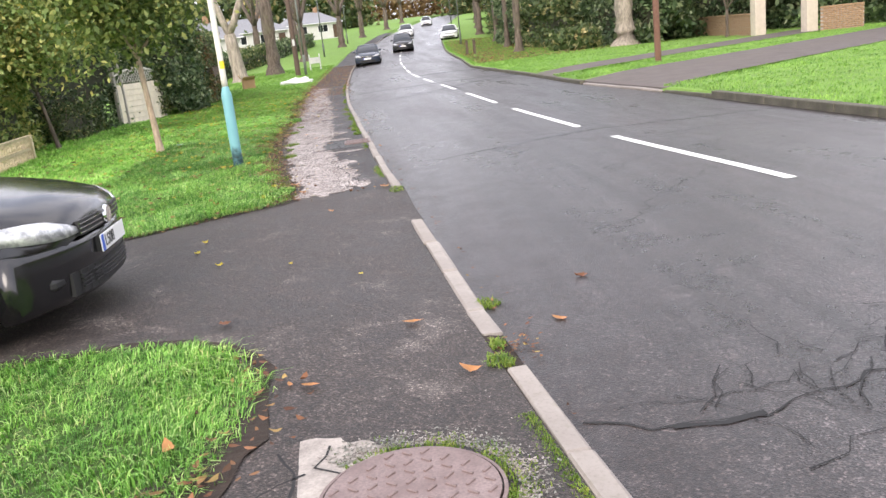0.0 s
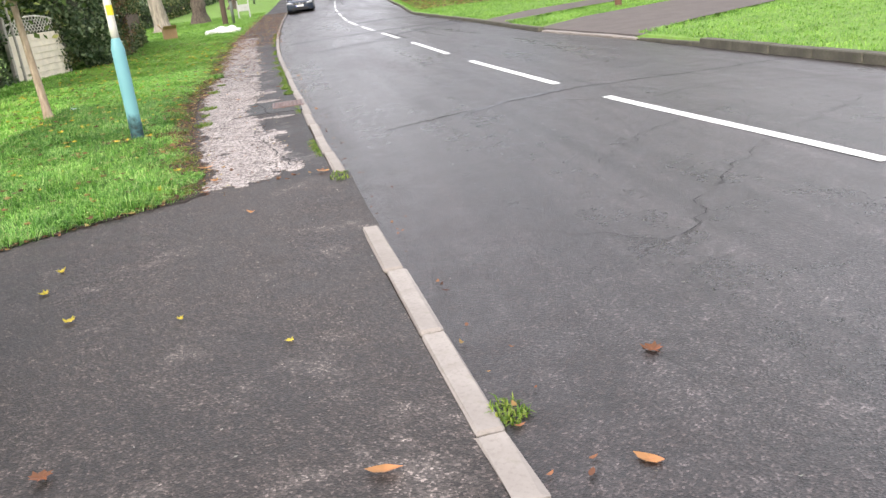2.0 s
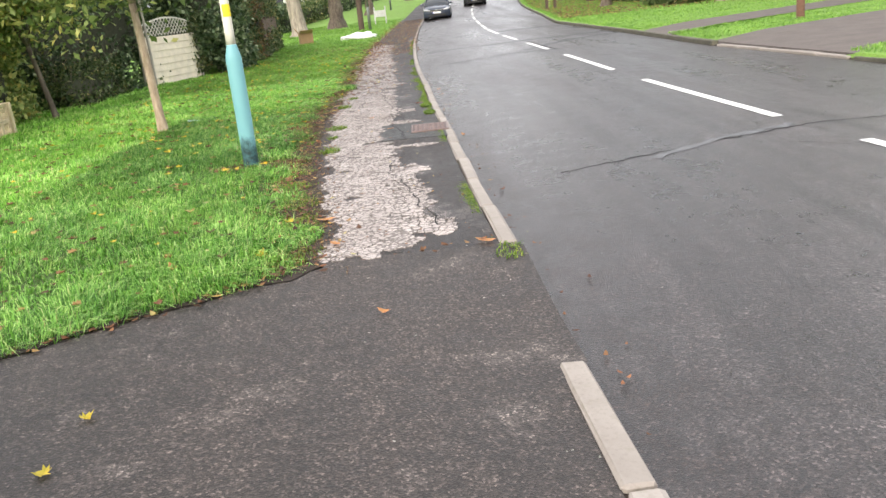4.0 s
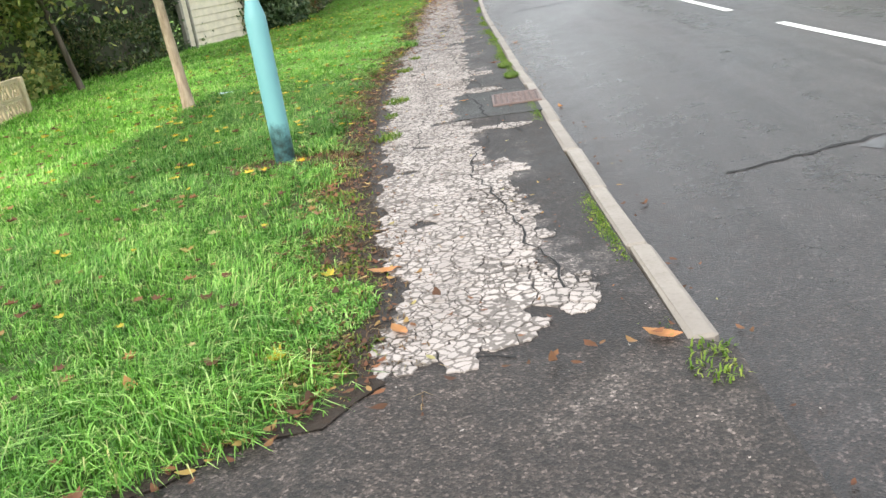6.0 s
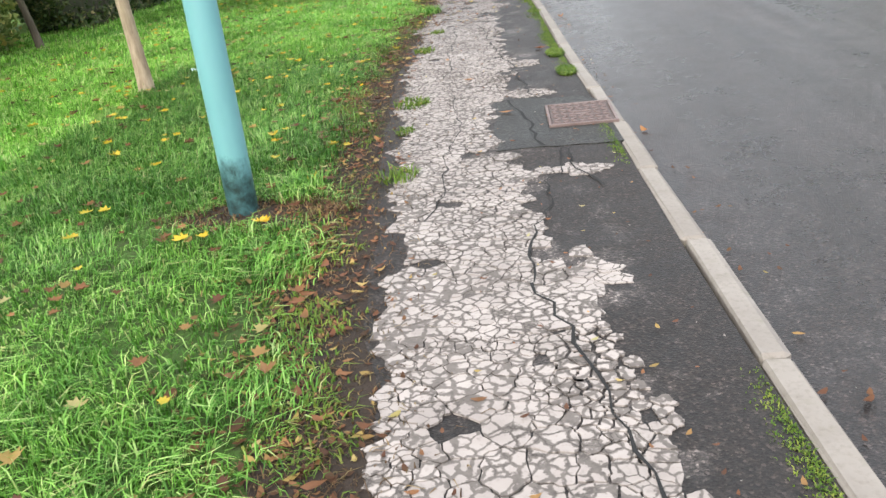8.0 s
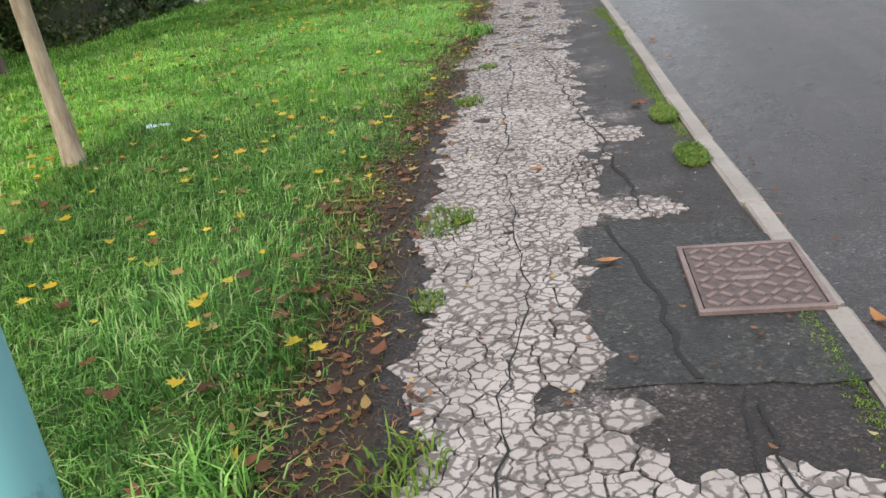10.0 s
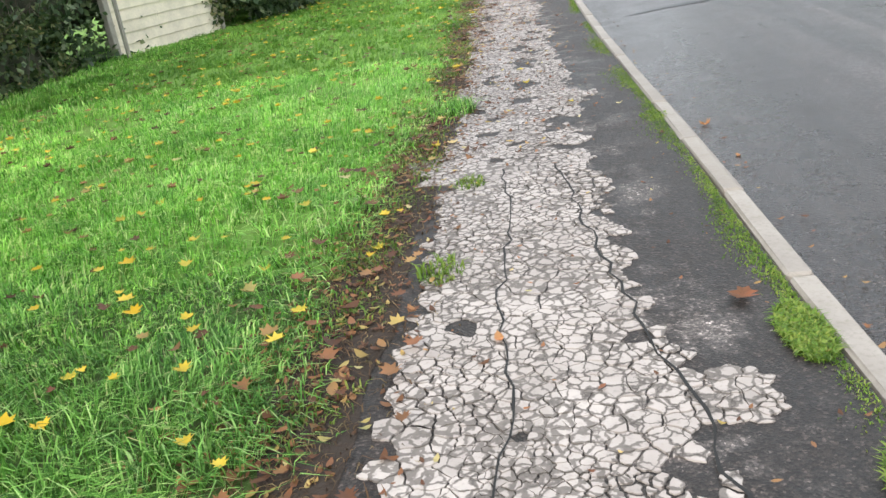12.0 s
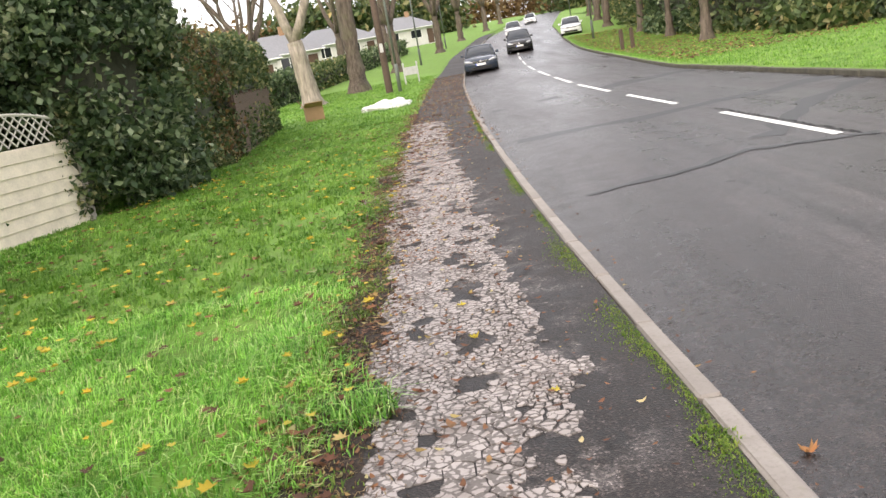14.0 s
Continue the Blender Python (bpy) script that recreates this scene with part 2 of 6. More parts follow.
M_LEAF_DARK = make_blade("evergreen_leaf", ((0.0, (0.032, 0.058, 0.027)), (0.55, (0.085, 0.135, 0.06)), (0.85, (0.20, 0.26, 0.125)), (1.0, (0.38, 0.42, 0.28))))
M_LEAF_IVY = make_blade("ivy_leaf", ((0.0, (0.041, 0.068, 0.024)), (0.6, (0.101, 0.149, 0.054)), (0.9, (0.23, 0.243, 0.108)), (1.0, (0.486, 0.392, 0.189))))
M_LEAF_AUT = make_blade("autumn_leaf", ((0.0, (0.14, 0.21, 0.06)), (0.5, (0.28, 0.36, 0.12)), (0.8, (0.46, 0.48, 0.18)), (1.0, (0.64, 0.52, 0.16))))
M_LEAF_YOUNG = make_blade("green_tree_leaf", ((0.0, (0.07, 0.11, 0.03)), (0.6, (0.17, 0.24, 0.065)), (1.0, (0.42, 0.42, 0.14))))
M_LEAF_RUST = make_blade("russet_leaf", ((0.0, (0.10, 0.055, 0.025)), (0.6, (0.20, 0.12, 0.045)), (1.0, (0.28, 0.20, 0.09))))
M_LITTER = make_blade("fallen_leaf_litter", ((0.0, (0.09, 0.04, 0.024)), (0.45, (0.20, 0.085, 0.045)), (0.78, (0.34, 0.16, 0.075)), (0.93, (0.50, 0.36, 0.12)), (1.0, (0.55, 0.48, 0.25))))
M_YELLOW = make_blade("yellow_fallen_leaf", ((0.0, (0.62, 0.40, 0.02)), (1.0, (0.72, 0.55, 0.08))))
M_ORANGE = make_blade("orange_fallen_leaf", ((0.0, (0.50, 0.17, 0.06)), (1.0, (0.60, 0.28, 0.12))))
M_GRIT = make_blade("pale_grit", ((0.0, (0.12, 0.10, 0.09)), (1.0, (0.45, 0.42, 0.40))))
M_BROWN = make_blade("brown_fallen_leaf", ((0.0, (0.14, 0.055, 0.03)), (1.0, (0.26, 0.10, 0.05))))


def make_bark(name, c0, c1, rough=0.9, sc=1.0):
    a = Mat(name, rough)
    n1, n2 = a.noise(9.0 * sc, 6, 0.65, (1, 1, 0.18)), a.noise(1.6, 4)
    c = a.ramp(n1, (0.35, c0), (0.65, c1))
    c = a.mix(a.ramp(n2, (0.5, 0.0), (0.7, 0.5)), c, (0.10, 0.11, 0.05))
    return a.out(c, None, n1, 0.8, 0.02)


M_BARK = make_bark("brown_bark", (0.06, 0.045, 0.035), (0.17, 0.135, 0.105))
M_BARK_PALE = make_bark("pale_grey_bark", (0.17, 0.145, 0.115), (0.38, 0.33, 0.27))
M_BARK_YOUNG = make_bark("young_tan_bark", (0.26, 0.19, 0.13), (0.48, 0.38, 0.28), 0.85, 3.0)
M_PAINT_LINE = simple("white_road_paint", (0.75, 0.75, 0.72), 0.55, 0, 0.12, 8, 0.3)
M_CRACK = simple("open_crack_tar", (0.012, 0.012, 0.012), 0.8)
M_SEAM = simple("pale_worn_seam", (0.085, 0.086, 0.09), 0.5, 0, 0.45, 14)
M_DAMP = simple("dark_resurfaced_band", (0.024, 0.024, 0.026), 0.45, 0, 0.3, 3)


# ---- shapes ----
def part(name, bm, material, parent, label="", smooth=False):
    """Links a bmesh as one mesh object under a thing or part."""
    me = bpy.data.meshes.new(name)
    bm.to_mesh(me)
    bm.free()
    if smooth:
        me.polygons.foreach_set("use_smooth", [True] * len(me.polygons))
    if material:
        me.materials.append(material)
    ob = new(name, me)
    ob.parent = parent
    if label:
        tagged(ob, label)
    return ob


def raw(name, v, f, material, parent=None, smooth=False):
    """One mesh object from arrays of vertices and equal-sided faces."""
    v, f = np.asarray(v, np.float32), np.asarray(f, np.int32)
    me = bpy.data.meshes.new(name)
    me.vertices.add(len(v))
    me.vertices.foreach_set("co", v.ravel())
    me.loops.add(f.size)
    me.loops.foreach_set("vertex_index", f.ravel())
    me.polygons.add(len(f))
    me.polygons.foreach_set("loop_start", np.arange(0, f.size, f.shape[1], dtype=np.int32))
    me.update(calc_edges=True)
    if smooth:
        me.polygons.foreach_set("use_smooth", [True] * len(f))
    me.materials.append(material)
    ob = new(name, me)
    ob.parent = parent
    return ob


def thing(name, label, category, group="", kind="", at=(0, 0, 0), turn=0):
    ob = new(name)
    ob.matrix_world = pose(*at, 0, 0, turn)
    ob.empty_display_size = 0.2
    return tagged(ob, label, category, group, kind)


def box(bm, x0, y0, z0, x1, y1, z1, bevel=0.0, m=None, seg=1):
    """A bevelled block added to bm."""
    vs = bmesh.ops.create_cube(bm, size=1.0)["verts"]
    for v in vs:
        v.co = Vector(((x0 + x1) / 2 + v.co.x * (x1 - x0), (y0 + y1) / 2 + v.co.y * (y1 - y0), (z0 + z1) / 2 + v.co.z * (z1 - z0)))
    if bevel:
        es = list({e for v in vs for e in v.link_edges})
        vs = bmesh.ops.bevel(bm, geom=es, offset=bevel, segments=seg, affect="EDGES", profile=0.6)["verts"]
    if m is not None:
        bmesh.ops.transform(bm, matrix=m, verts=vs)
    return bm


def tube(bm, pts, radii, sides=8, caps=True):
    """A tapered tube along points."""
    rings = []
    for k, p in enumerate(pts):
        d = (Vector(pts[min(k + 1, len(pts) - 1)]) - Vector(pts[max(k - 1, 0)])).normalized()
        q = d.to_track_quat("Z", "Y").to_matrix()
        rings.append([bm.verts.new(Vector(p) + q @ Vector((radii[k] * math.cos(2 * math.pi * s / sides), radii[k] * math.sin(2 * math.pi * s / sides), 0))) for s in range(sides)])
    for a, b in zip(rings, rings[1:]):
        for s in range(sides):
            bm.faces.new((a[s], a[(s + 1) % sides], b[(s + 1) % sides], b[s]))
    if caps:
        bm.faces.new(rings[0][::-1])
        bm.faces.new(rings[-1])
    return bm


def curve_of(points):
    """A smooth function of y through (y, x) points."""
    ys, xs = [p[0] for p in points], [p[1] for p in points]

    def f(y):
        return sum(np.interp(np.asarray(y) + d, ys, xs) for d in (-1.0, -0.5, 0, 0.5, 1.0)) / 5

    return f


# the ground rises gently towards the far end of the road
def rise(y):
    y = np.asarray(y, float)
    return np.where(y < 40, 0, np.where(y < 73, 0.0006 * (y - 40) ** 2, 0.6534 + 0.04 * (np.minimum(y, 260) - 73)))


KERB_L = curve_of([(-40, 4.2), (-6, 2.02), (-2.2, 1.727), (-1, 1.63), (0, 1.567), (0.85, 1.532), (1.75, 1.487), (2.5, 1.445), (4.2, 1.36), (5.2, 1.318), (6, 1.268), (7, 1.235), (8.6, 1.202), (9.6, 1.155), (11.5, 1.075), (13, 1.046), (14, 1.024), (15.9, 0.955), (17.3, 0.905), (20, 0.86), (23, 0.83), (27, 0.81), (35, 0.87), (47, 1.06), (57, 1.4), (80, 2.7), (120, 7.0), (200, 20), (300, 42)])
KERB_R = curve_of([(-40, 9.6), (5.4, 7.66), (9, 7.5), (12.4, 7.35), (17, 6.95), (23, 7.0), (33.5, 6.88), (36, 6.85), (48, 8.0), (65, 9.0), (80, 10.4), (120, 15.0), (200, 28), (300, 50)])
EDGE_L = curve_of([(-40, 2.4), (-6, 0.3), (-1.9, 0.27), (4.1, 0.27), (4.8, 0.27), (5.6, 0.13), (6.7, -0.08), (8, -0.19), (9.2, -0.29), (10, -0.36), (11.6, -0.40), (12.6, -0.37), (14, -0.33), (18, -0.40), (22, -0.52), (28, -0.55), (37, -0.56), (47, -0.4), (57, -0.1), (80, 1.2), (120, 5.5), (200, 18.5), (300, 40)])
CENTRE = curve_of([(-40, 6.8), (2.1, 4.69), (6.05, 4.32), (7.5, 4.25), (11.5, 4.07), (18, 3.98), (23, 3.90), (28, 3.80), (34, 3.78), (40, 3.98), (47, 4.24), (54, 4.52), (65, 5.2), (80, 6.5), (120, 11.0), (200, 24), (300, 46)])


def steps(a, b, near, far):
    """Spacing that grows with y."""
    out, y = [], a
    while y < b:
        out.append(y)
        y += near if y < 25 else near + (far - near) * min(1, (y - 25) / 60)
    return np.array(out + [b])


def strip(name, ys, columns, heights, material, label, category):
    """A sheet swept along y: columns(y) gives x positions, heights(x, y) the z."""
    rows = []
    for y in ys:
        xs = columns(float(y))
        rows.append([(x, y, h) for x, h in zip(xs, heights(np.array(xs), float(y)))])
    v = np.array(rows)
    n, m = v.shape[:2]
    i = np.arange((n - 1) * (m - 1))
    a = i // (m - 1) * m + i % (m - 1)
    f = np.stack([a, a + 1, a + m + 1, a + m], 1)
    return tagged(raw(name, v.reshape(-1, 3), f, material, smooth=True), label, category, kind="structure")


def drop_at(y):
    """How far the kerb is dropped for the driveway: 1 along it, 0 elsewhere."""
    return np.interp(y, [-3.3, -2.9, 3.3, 4.2], [0, 1, 1, 0])


def turf_z(x, y):
    d = EDGE_L(y) - x
    return rise(y) + 0.03 * np.clip(d / 0.6, 0, 1) - 0.012


def ground_columns(y):
    kl, kr, e = float(KERB_L(y)), float(KERB_R(y)), float(EDGE_L(y))
    return [-600, -150, -40, -15, -8, e - 4.5, e - 3, e - 2, e - 1.2, e - 0.6, e - 0.3, e, e + 0.02, kl + 0.07, kr - 0.07, kr + 0.01, kr + 0.06, kr + 0.5, kr + 2, kr + 5, kr + 9, 24, 40, 90, 200, 600]


def ground_heights(xs, y):
    z = turf_z(xs, y)
    e, kl, kr = EDGE_L(y), KERB_L(y), KERB_R(y)
    z = np.where((xs > e + 0.01) & (xs < kr), rise(y) - 0.25, z)
    flat = np.where((xs > kr) & (12.2 + 0.62 * (xs - 7.3) < y) & (y < 23.4 + 0.62 * (xs - 7)) & (xs < kr + 2.5), -0.07, 0.0)
    return np.where(xs > kr, rise(y) + flat + 0.02 * np.clip((xs - kr) / 2, 0, 1), z)


ground = strip("ground", np.concatenate([[-200, -80], steps(-40, 300, 0.5, 6), [420, 700]]), ground_columns, ground_heights, M_TURF, "green turf ground with dark soil showing through", "ground")
# The gap-shade soil colour goes only under the dense grass near the walk.
ground.data.materials.append(M_TURF_DARK)
mids = [p.center for p in ground.data.polygons]
ground.data.polygons.foreach_set("material_index", [1 if c.x < 0.6 and ((c.x > -2.6 and 2.6 < c.y < 12) or (c.x > -1.4 and -4 < c.y < 0)) else 0 for c in mids])


def road_columns(y):
    a, b, c = float(KERB_L(y)) + 0.06, float(KERB_R(y)) - 0.06, float(CENTRE(y))
    return [a, a + 0.07, a + 0.15] + list(np.linspace(a + 0.3, c, 16)) + list(np.linspace(c, b - 0.3, 16))[1:] + [b - 0.15, b]


def road_z(x, y):
    a, b, c = KERB_L(y), KERB_R(y), CENTRE(y)
    t = np.where(x < c, (x - a) / (c - a), (b - x) / (b - c))
    return rise(y) - 0.10 + 0.10 * np.clip(1 - (1 - t) ** 2, 0, 1)



def mark_gutter(ob):
    """Stores on each vertex how close it lies to the kerb, where soil gathers."""
    me = ob.data
    co = np.empty(len(me.vertices) * 3, np.float32)
    me.vertices.foreach_get("co", co)
    x, y = co[0::3], co[1::3]
    d = np.minimum(x - KERB_L(y), KERB_R(y) - x)
    me.attributes.new("kerb_side", "FLOAT", "POINT").data.foreach_set("value", np.clip(1.1 - (d - 0.05) / 1.4, 0, 1).astype(np.float32))


road = strip("road", steps(-40, 300, 0.5, 5), road_columns, lambda xs, y: road_z(xs, y), M_ROAD, "dark grey damp asphalt road with worn seams", "road")
mark_gutter(road)


def pave_z(x, y):
    k = KERB_L(y) - 0.06
    return rise(y) + 0.004 - 0.078 * drop_at(y) * np.clip((x - k + 0.95) / 0.95, 0, 1)


def pave_columns(y):
    e, k = float(EDGE_L(y)), float(KERB_L(y)) - 0.055
    w = 0.04 * noise.noise((y * 1.7, 3.1, 0)) + 0.03 * noise.noise((y * 6.1, 7.7, 0))
    return [e - 0.03 + w] + [e + (k - e) * s for s in (0.12, 0.25, 0.37, 0.5, 0.62, 0.75, 0.87, 1.0)]


crossing = strip("pavement_crossing", np.concatenate([steps(-40, 4.1, 0.25, 5), [4.2, 4.3]]), lambda y: pave_columns(y)[:-1] + [float(KERB_L(y)) - 0.055 + (0.13 if 2.7 < y < 4.25 else 0.0)], lambda xs, y: pave_z(xs, y), M_DRIVE, "brown-grey asphalt footpath crossing the driveway", "pavement")
pavement = strip("pavement", np.concatenate([[4.18, 4.3], steps(4.4, 130, 0.2, 5)]), pave_columns, lambda xs, y: pave_z(xs, y) + (0.0012 if y > 4.2 else -0.004), M_PAVE, "dark worn asphalt footpath beside the road", "pavement")


# the driveway runs from the pavement to the house side
def drive_far(x):
    return float(np.interp(x, [-9, -3, -1.25, -0.3, 0.15, 0.3], [-0.6, 2.2, 3.12, 3.77, 4.05, 4.3]))


def drive_near(x):
    return float(np.interp(x, [-9, -0.6, -0.1, 0.15, 0.32, 0.42], [-0.6, -0.1, -0.13, -0.28, -0.5, -0.9]))


dv, dxs = [], [-9, -6, -4, -3, -2.2, -1.6, -1.2, -0.8, -0.5, -0.3, -0.1, 0.05, 0.15, 0.25, 0.32, 0.38]
for x in dxs:
    lo, hi = drive_near(x), drive_far(x)
    lo = min(lo, -0.6) if x < -3 else lo
    for s in range(15):
        y = lo + (hi - lo) * s / 14 + (0.05 * noise.noise((x * 3, s, 1)) if s in (0, 14) else 0)
        q = min(1.0, max(0.0, (x + 0.6) / 0.9))
        dv.append((x, y, 0.024 * (1 - q) + (float(pave_z(x, y)) + (0.003 if x < 0.3 else -0.006)) * q))
di = np.arange((len(dxs) - 1) * 14)
da = di // 14 * 15 + di % 14
driveway = tagged(raw("driveway", dv, np.stack([da, da + 15, da + 16, da + 1], 1), M_DRIVE, smooth=True), "dark asphalt driveway crossing the grass verge", "driveway", kind="structure")

# ---- road markings and seams ----


def ribbon(name, pts, width, material, zf, lift, parent, wob=0.0, seed=0):
    """A flat band that follows points on the ground, with a ragged width."""
    v, f = [], []
    rnd = random.Random(seed)
    pts = [Vector((p[0], p[1], 0)) for p in pts]
    fine = []
    for a, b in zip(pts, pts[1:]):
        n = max(1, int((b - a).length / max(0.08, width * 1.2)))
        fine += [a.lerp(b, k / n) for k in range(n)]
    fine.append(pts[-1])
    for k, p in enumerate(fine):
        d = (fine[min(k + 1, len(fine) - 1)] - fine[max(k - 1, 0)]).normalized()
        side = Vector((-d.y, d.x, 0))
        c = p + side * wob * rnd.uniform(-1, 1)
        w = width / 2 * (rnd.uniform(0.45, 1.3) if wob else 1)
        for s in (1, -1):
            q = c + side * w * s
            v.append((q.x, q.y, float(zf(q.x, q.y)) + lift))
    for k in range(len(fine) - 1):
        f.append((2 * k, 2 * k + 1, 2 * k + 3, 2 * k + 2))
    return raw(name, v, f, material, parent)


DASHES = [(2.1, 6.02), (7.45, 11.55), (13.35, 17.5), (19.6, 22.9), (25.0, 28.3), (30.0, 34.3), (35.7, 40.4), (42.2, 47.3), (49.3, 53.7), (56, 60.2), (62.4, 66.6), (69, 73), (75, 79), (81, 85), (87, 91), (93, 97), (99, 103), (105, 109)]
for a, b in DASHES:
    pts = [(float(CENTRE(y)), y) for y in np.linspace(a, b, 10)]
    ob = ribbon("road_marking", pts, 0.11, M_PAINT_LINE, road_z, 0.005, None)
    tagged(ob, "white painted centre line dash on the road", "road marking", "centre line dashes", "structure")

BANDS = [([(2.0, 6.25), (2.7, 6.42), (4.3, 6.93), (5.7, 6.95), (7.2, 7.4)], 0.03, M_CRACK, 0.03), ([(2.75, 6.3), (3.5, 6.75), (4.2, 7.0)], 0.12, M_SEAM, 0.03), ([(3.5, 20.2), (5.0, 22.6), (7.0, 25.0)], 0.32, M_DAMP, 0.05), ([(1.2, 24.3), (3.0, 24.0), (5.2, 24.6), (6.8, 26.0)], 0.5, M_DAMP, 0.08), ([(1.2, 31.0), (4.0, 31.5), (6.7, 33.5)], 0.9, M_DAMP, 0.1), ([(1.78, -1.58), (1.85, -1.62), (2.12, -1.77), (2.46, -1.79), (3.08, -1.62), (3.9, -1.4)], 0.012, M_CRACK, 0.03), ([(2.10, -1.76), (2.3, -1.80), (2.47, -1.785)], 0.035, M_CRACK, 0.008), ([(1.95, -1.5), (2.2, -1.54), (2.68, -1.58), (3.28, -1.29), (3.8, -0.9)], 0.006, M_CRACK, 0.04), ([(2.4, -2.2), (3.0, -2.0), (3.8, -1.9)], 0.007, M_CRACK, 0.04), ([(2.5, -1.5), (2.7, -1.75), (2.9, -2.1)], 0.006, M_CRACK, 0.03), ([(2.2, -1.5), (2.4, -1.75), (2.5, -2.1)], 0.005, M_CRACK, 0.03), ([(3.0, 1.4), (3.5, 2.2), (4.6, 3.2), (6.3, 4.4)], 0.006, M_CRACK, 0.05), ([(2.4, 2.0), (2.9, 1.5), (3.2, 1.6)], 0.005, M_CRACK, 0.05), ([(3.2, 3.3), (4.0, 4.1), (5.2, 4.7)], 0.006, M_CRACK, 0.05), ([(4.1, 19.2), (4.05, 21.5), (4.0, 23.5)], 0.04, M_CRACK, 0.03), ([(1.35, 19.0), (2.36, 19.2), (3.09, 19.6), (4.2, 19.3)], 0.14, M_DAMP, 0.05), ([(3.9, 6.2), (4.6, 5.6), (5.6, 5.9), (6.9, 5.4)], 0.012, M_CRACK, 0.05)]
rnd = random.Random(12)
for _ in range(26):
    x, y, t = rnd.uniform(1.9, 3.8), rnd.gauss(-1.62, 0.26), rnd.choice((rnd.gauss(0.2, 0.25), rnd.gauss(1.2, 0.3)))
    ln = rnd.uniform(0.15, 0.5)
    BANDS.append(([(x + ln * s * math.cos(t) + rnd.gauss(0, 0.02), y + ln * s * math.sin(t) + rnd.gauss(0, 0.02)) for s in (0, 0.33, 0.66, 1.0)], rnd.uniform(0.004, 0.008), M_CRACK, 0.02))
for k, (pts, w, mt, wob) in enumerate(BANDS):
    nm = {M_CRACK: "road_crack", M_SEAM: "road_seam", M_DAMP: "road_patch_band", M_SOIL: "gutter_soil"}[mt]
    ob = ribbon(nm, pts, w, mt, road_z, 0.003 + 0.0002 * k, road, wob, k)

# ---- kerb stones ----


def kerb_mesh(name, length, width, height, seed, chip=0.006):
    bm = box(bmesh.new(), -width / 2, 0, -height, width / 2, length, 0, 0.012)
    rnd = random.Random(seed)
    for v in bm.verts:
        v.co += Vector((rnd.uniform(-chip, chip), rnd.uniform(-0.3, 0.3) * chip, rnd.uniform(-0.5, 0.5) * chip))
    me = bpy.data.meshes.new(name)
    bm.to_mesh(me)
    bm.free()
    return me


def lay_kerb(name, label, f, y0, y1, zf, material, width=0.092, height=0.24, gaps=(), tint=None):
    kerb = thing(name, label, "kerb", kind="structure")
    ms = [kerb_mesh("kerb_stone", 0.905, width, height, s) for s in range(5)]
    for m in ms:
        m.materials.append(material)
    rnd = random.Random(len(name))
    y = y0
    while y < y1:
        x, dx = float(f(y)), float(f(y + 0.9) - f(y))
        if not any(a <= y + 0.45 <= b for a, b in gaps):
            ob = new("kerb_stone", ms[rnd.randrange(5)])
            z0, z1 = float(zf(y)), float(zf(y + 0.9))
            ob.matrix_world = pose(x, y, z0 + rnd.uniform(-0.004, 0.006), math.degrees(math.atan2(z1 - z0, 0.9)), rnd.uniform(-1.2, 1.2), math.degrees(math.atan2(-dx, 0.9)) + rnd.uniform(-0.5, 0.5))
            ob.parent = kerb
        y += 0.915
    return kerb


lay_kerb("kerb_left", "pale concrete kerb stones with moss at the joints", KERB_L, 4.27, 110, lambda y: float(rise(y)) + 0.012, M_KERB)
dropped = lay_kerb("dropped_kerb", "pale dropped kerb stones across the driveway, one broken", KERB_L, -4.575, 1.9, lambda y: -0.062, M_KERB, 0.11, 0.2, gaps=((-0.95, 0.0),))
half_stone = kerb_mesh("kerb_stone", 0.40, 0.11, 0.2, 77, 0.012)
half_stone.materials.append(M_KERB)
ob = new("kerb_stone", half_stone)
ob.matrix_world = pose(float(KERB_L(-0.42)), -0.42, -0.066, 0, 1.5, 5)
ob.parent = dropped
lay_kerb("kerb_right", "dark mossy high kerb stones", KERB_R, -12, 9.2, lambda y: float(rise(y)) + 0.03, M_KERB_DARK, 0.15, 0.26)
lay_kerb("kerb_right_step", "low mossy kerb stones sinking to the far drive", KERB_R, 9.3, 12.0, lambda y: -0.01 - 0.012 * (y - 9.3), M_KERB_DARK, 0.14, 0.22)
lay_kerb("dropped_kerb_right", "pale dropped kerb stones at a drive across the road", KERB_R, 12.2, 16.4, lambda y: -0.05, M_KERB, 0.14, 0.2)
lay_kerb("kerb_right_far", "mossy low kerb stones beside the far grass", KERB_R, 17.0, 110, lambda y: float(rise(y)) + 0.0, M_KERB_DARK, 0.13, 0.24)

strip("kerb_bedding", steps(-40, 120, 0.3, 3), lambda y: [float(KERB_L(y)) - 0.09, float(KERB_L(y)) - 0.02, float(KERB_L(y)) + 0.10], lambda xs, y: rise(y) + np.array([-0.085, -0.082, -0.108]), M_SOIL, "dark soil bedding between the kerb stones", "soil")
strip("kerb_bedding_far", steps(-40, 120, 0.3, 3), lambda y: [float(KERB_R(y)) - 0.10, float(KERB_R(y)) + 0.02, float(KERB_R(y)) + 0.09], lambda xs, y: rise(y) + np.array([-0.108, -0.07, -0.03]), M_SOIL, "dark soil bedding of the far kerb", "soil")

# ---- cracked pale surface of the footpath ----


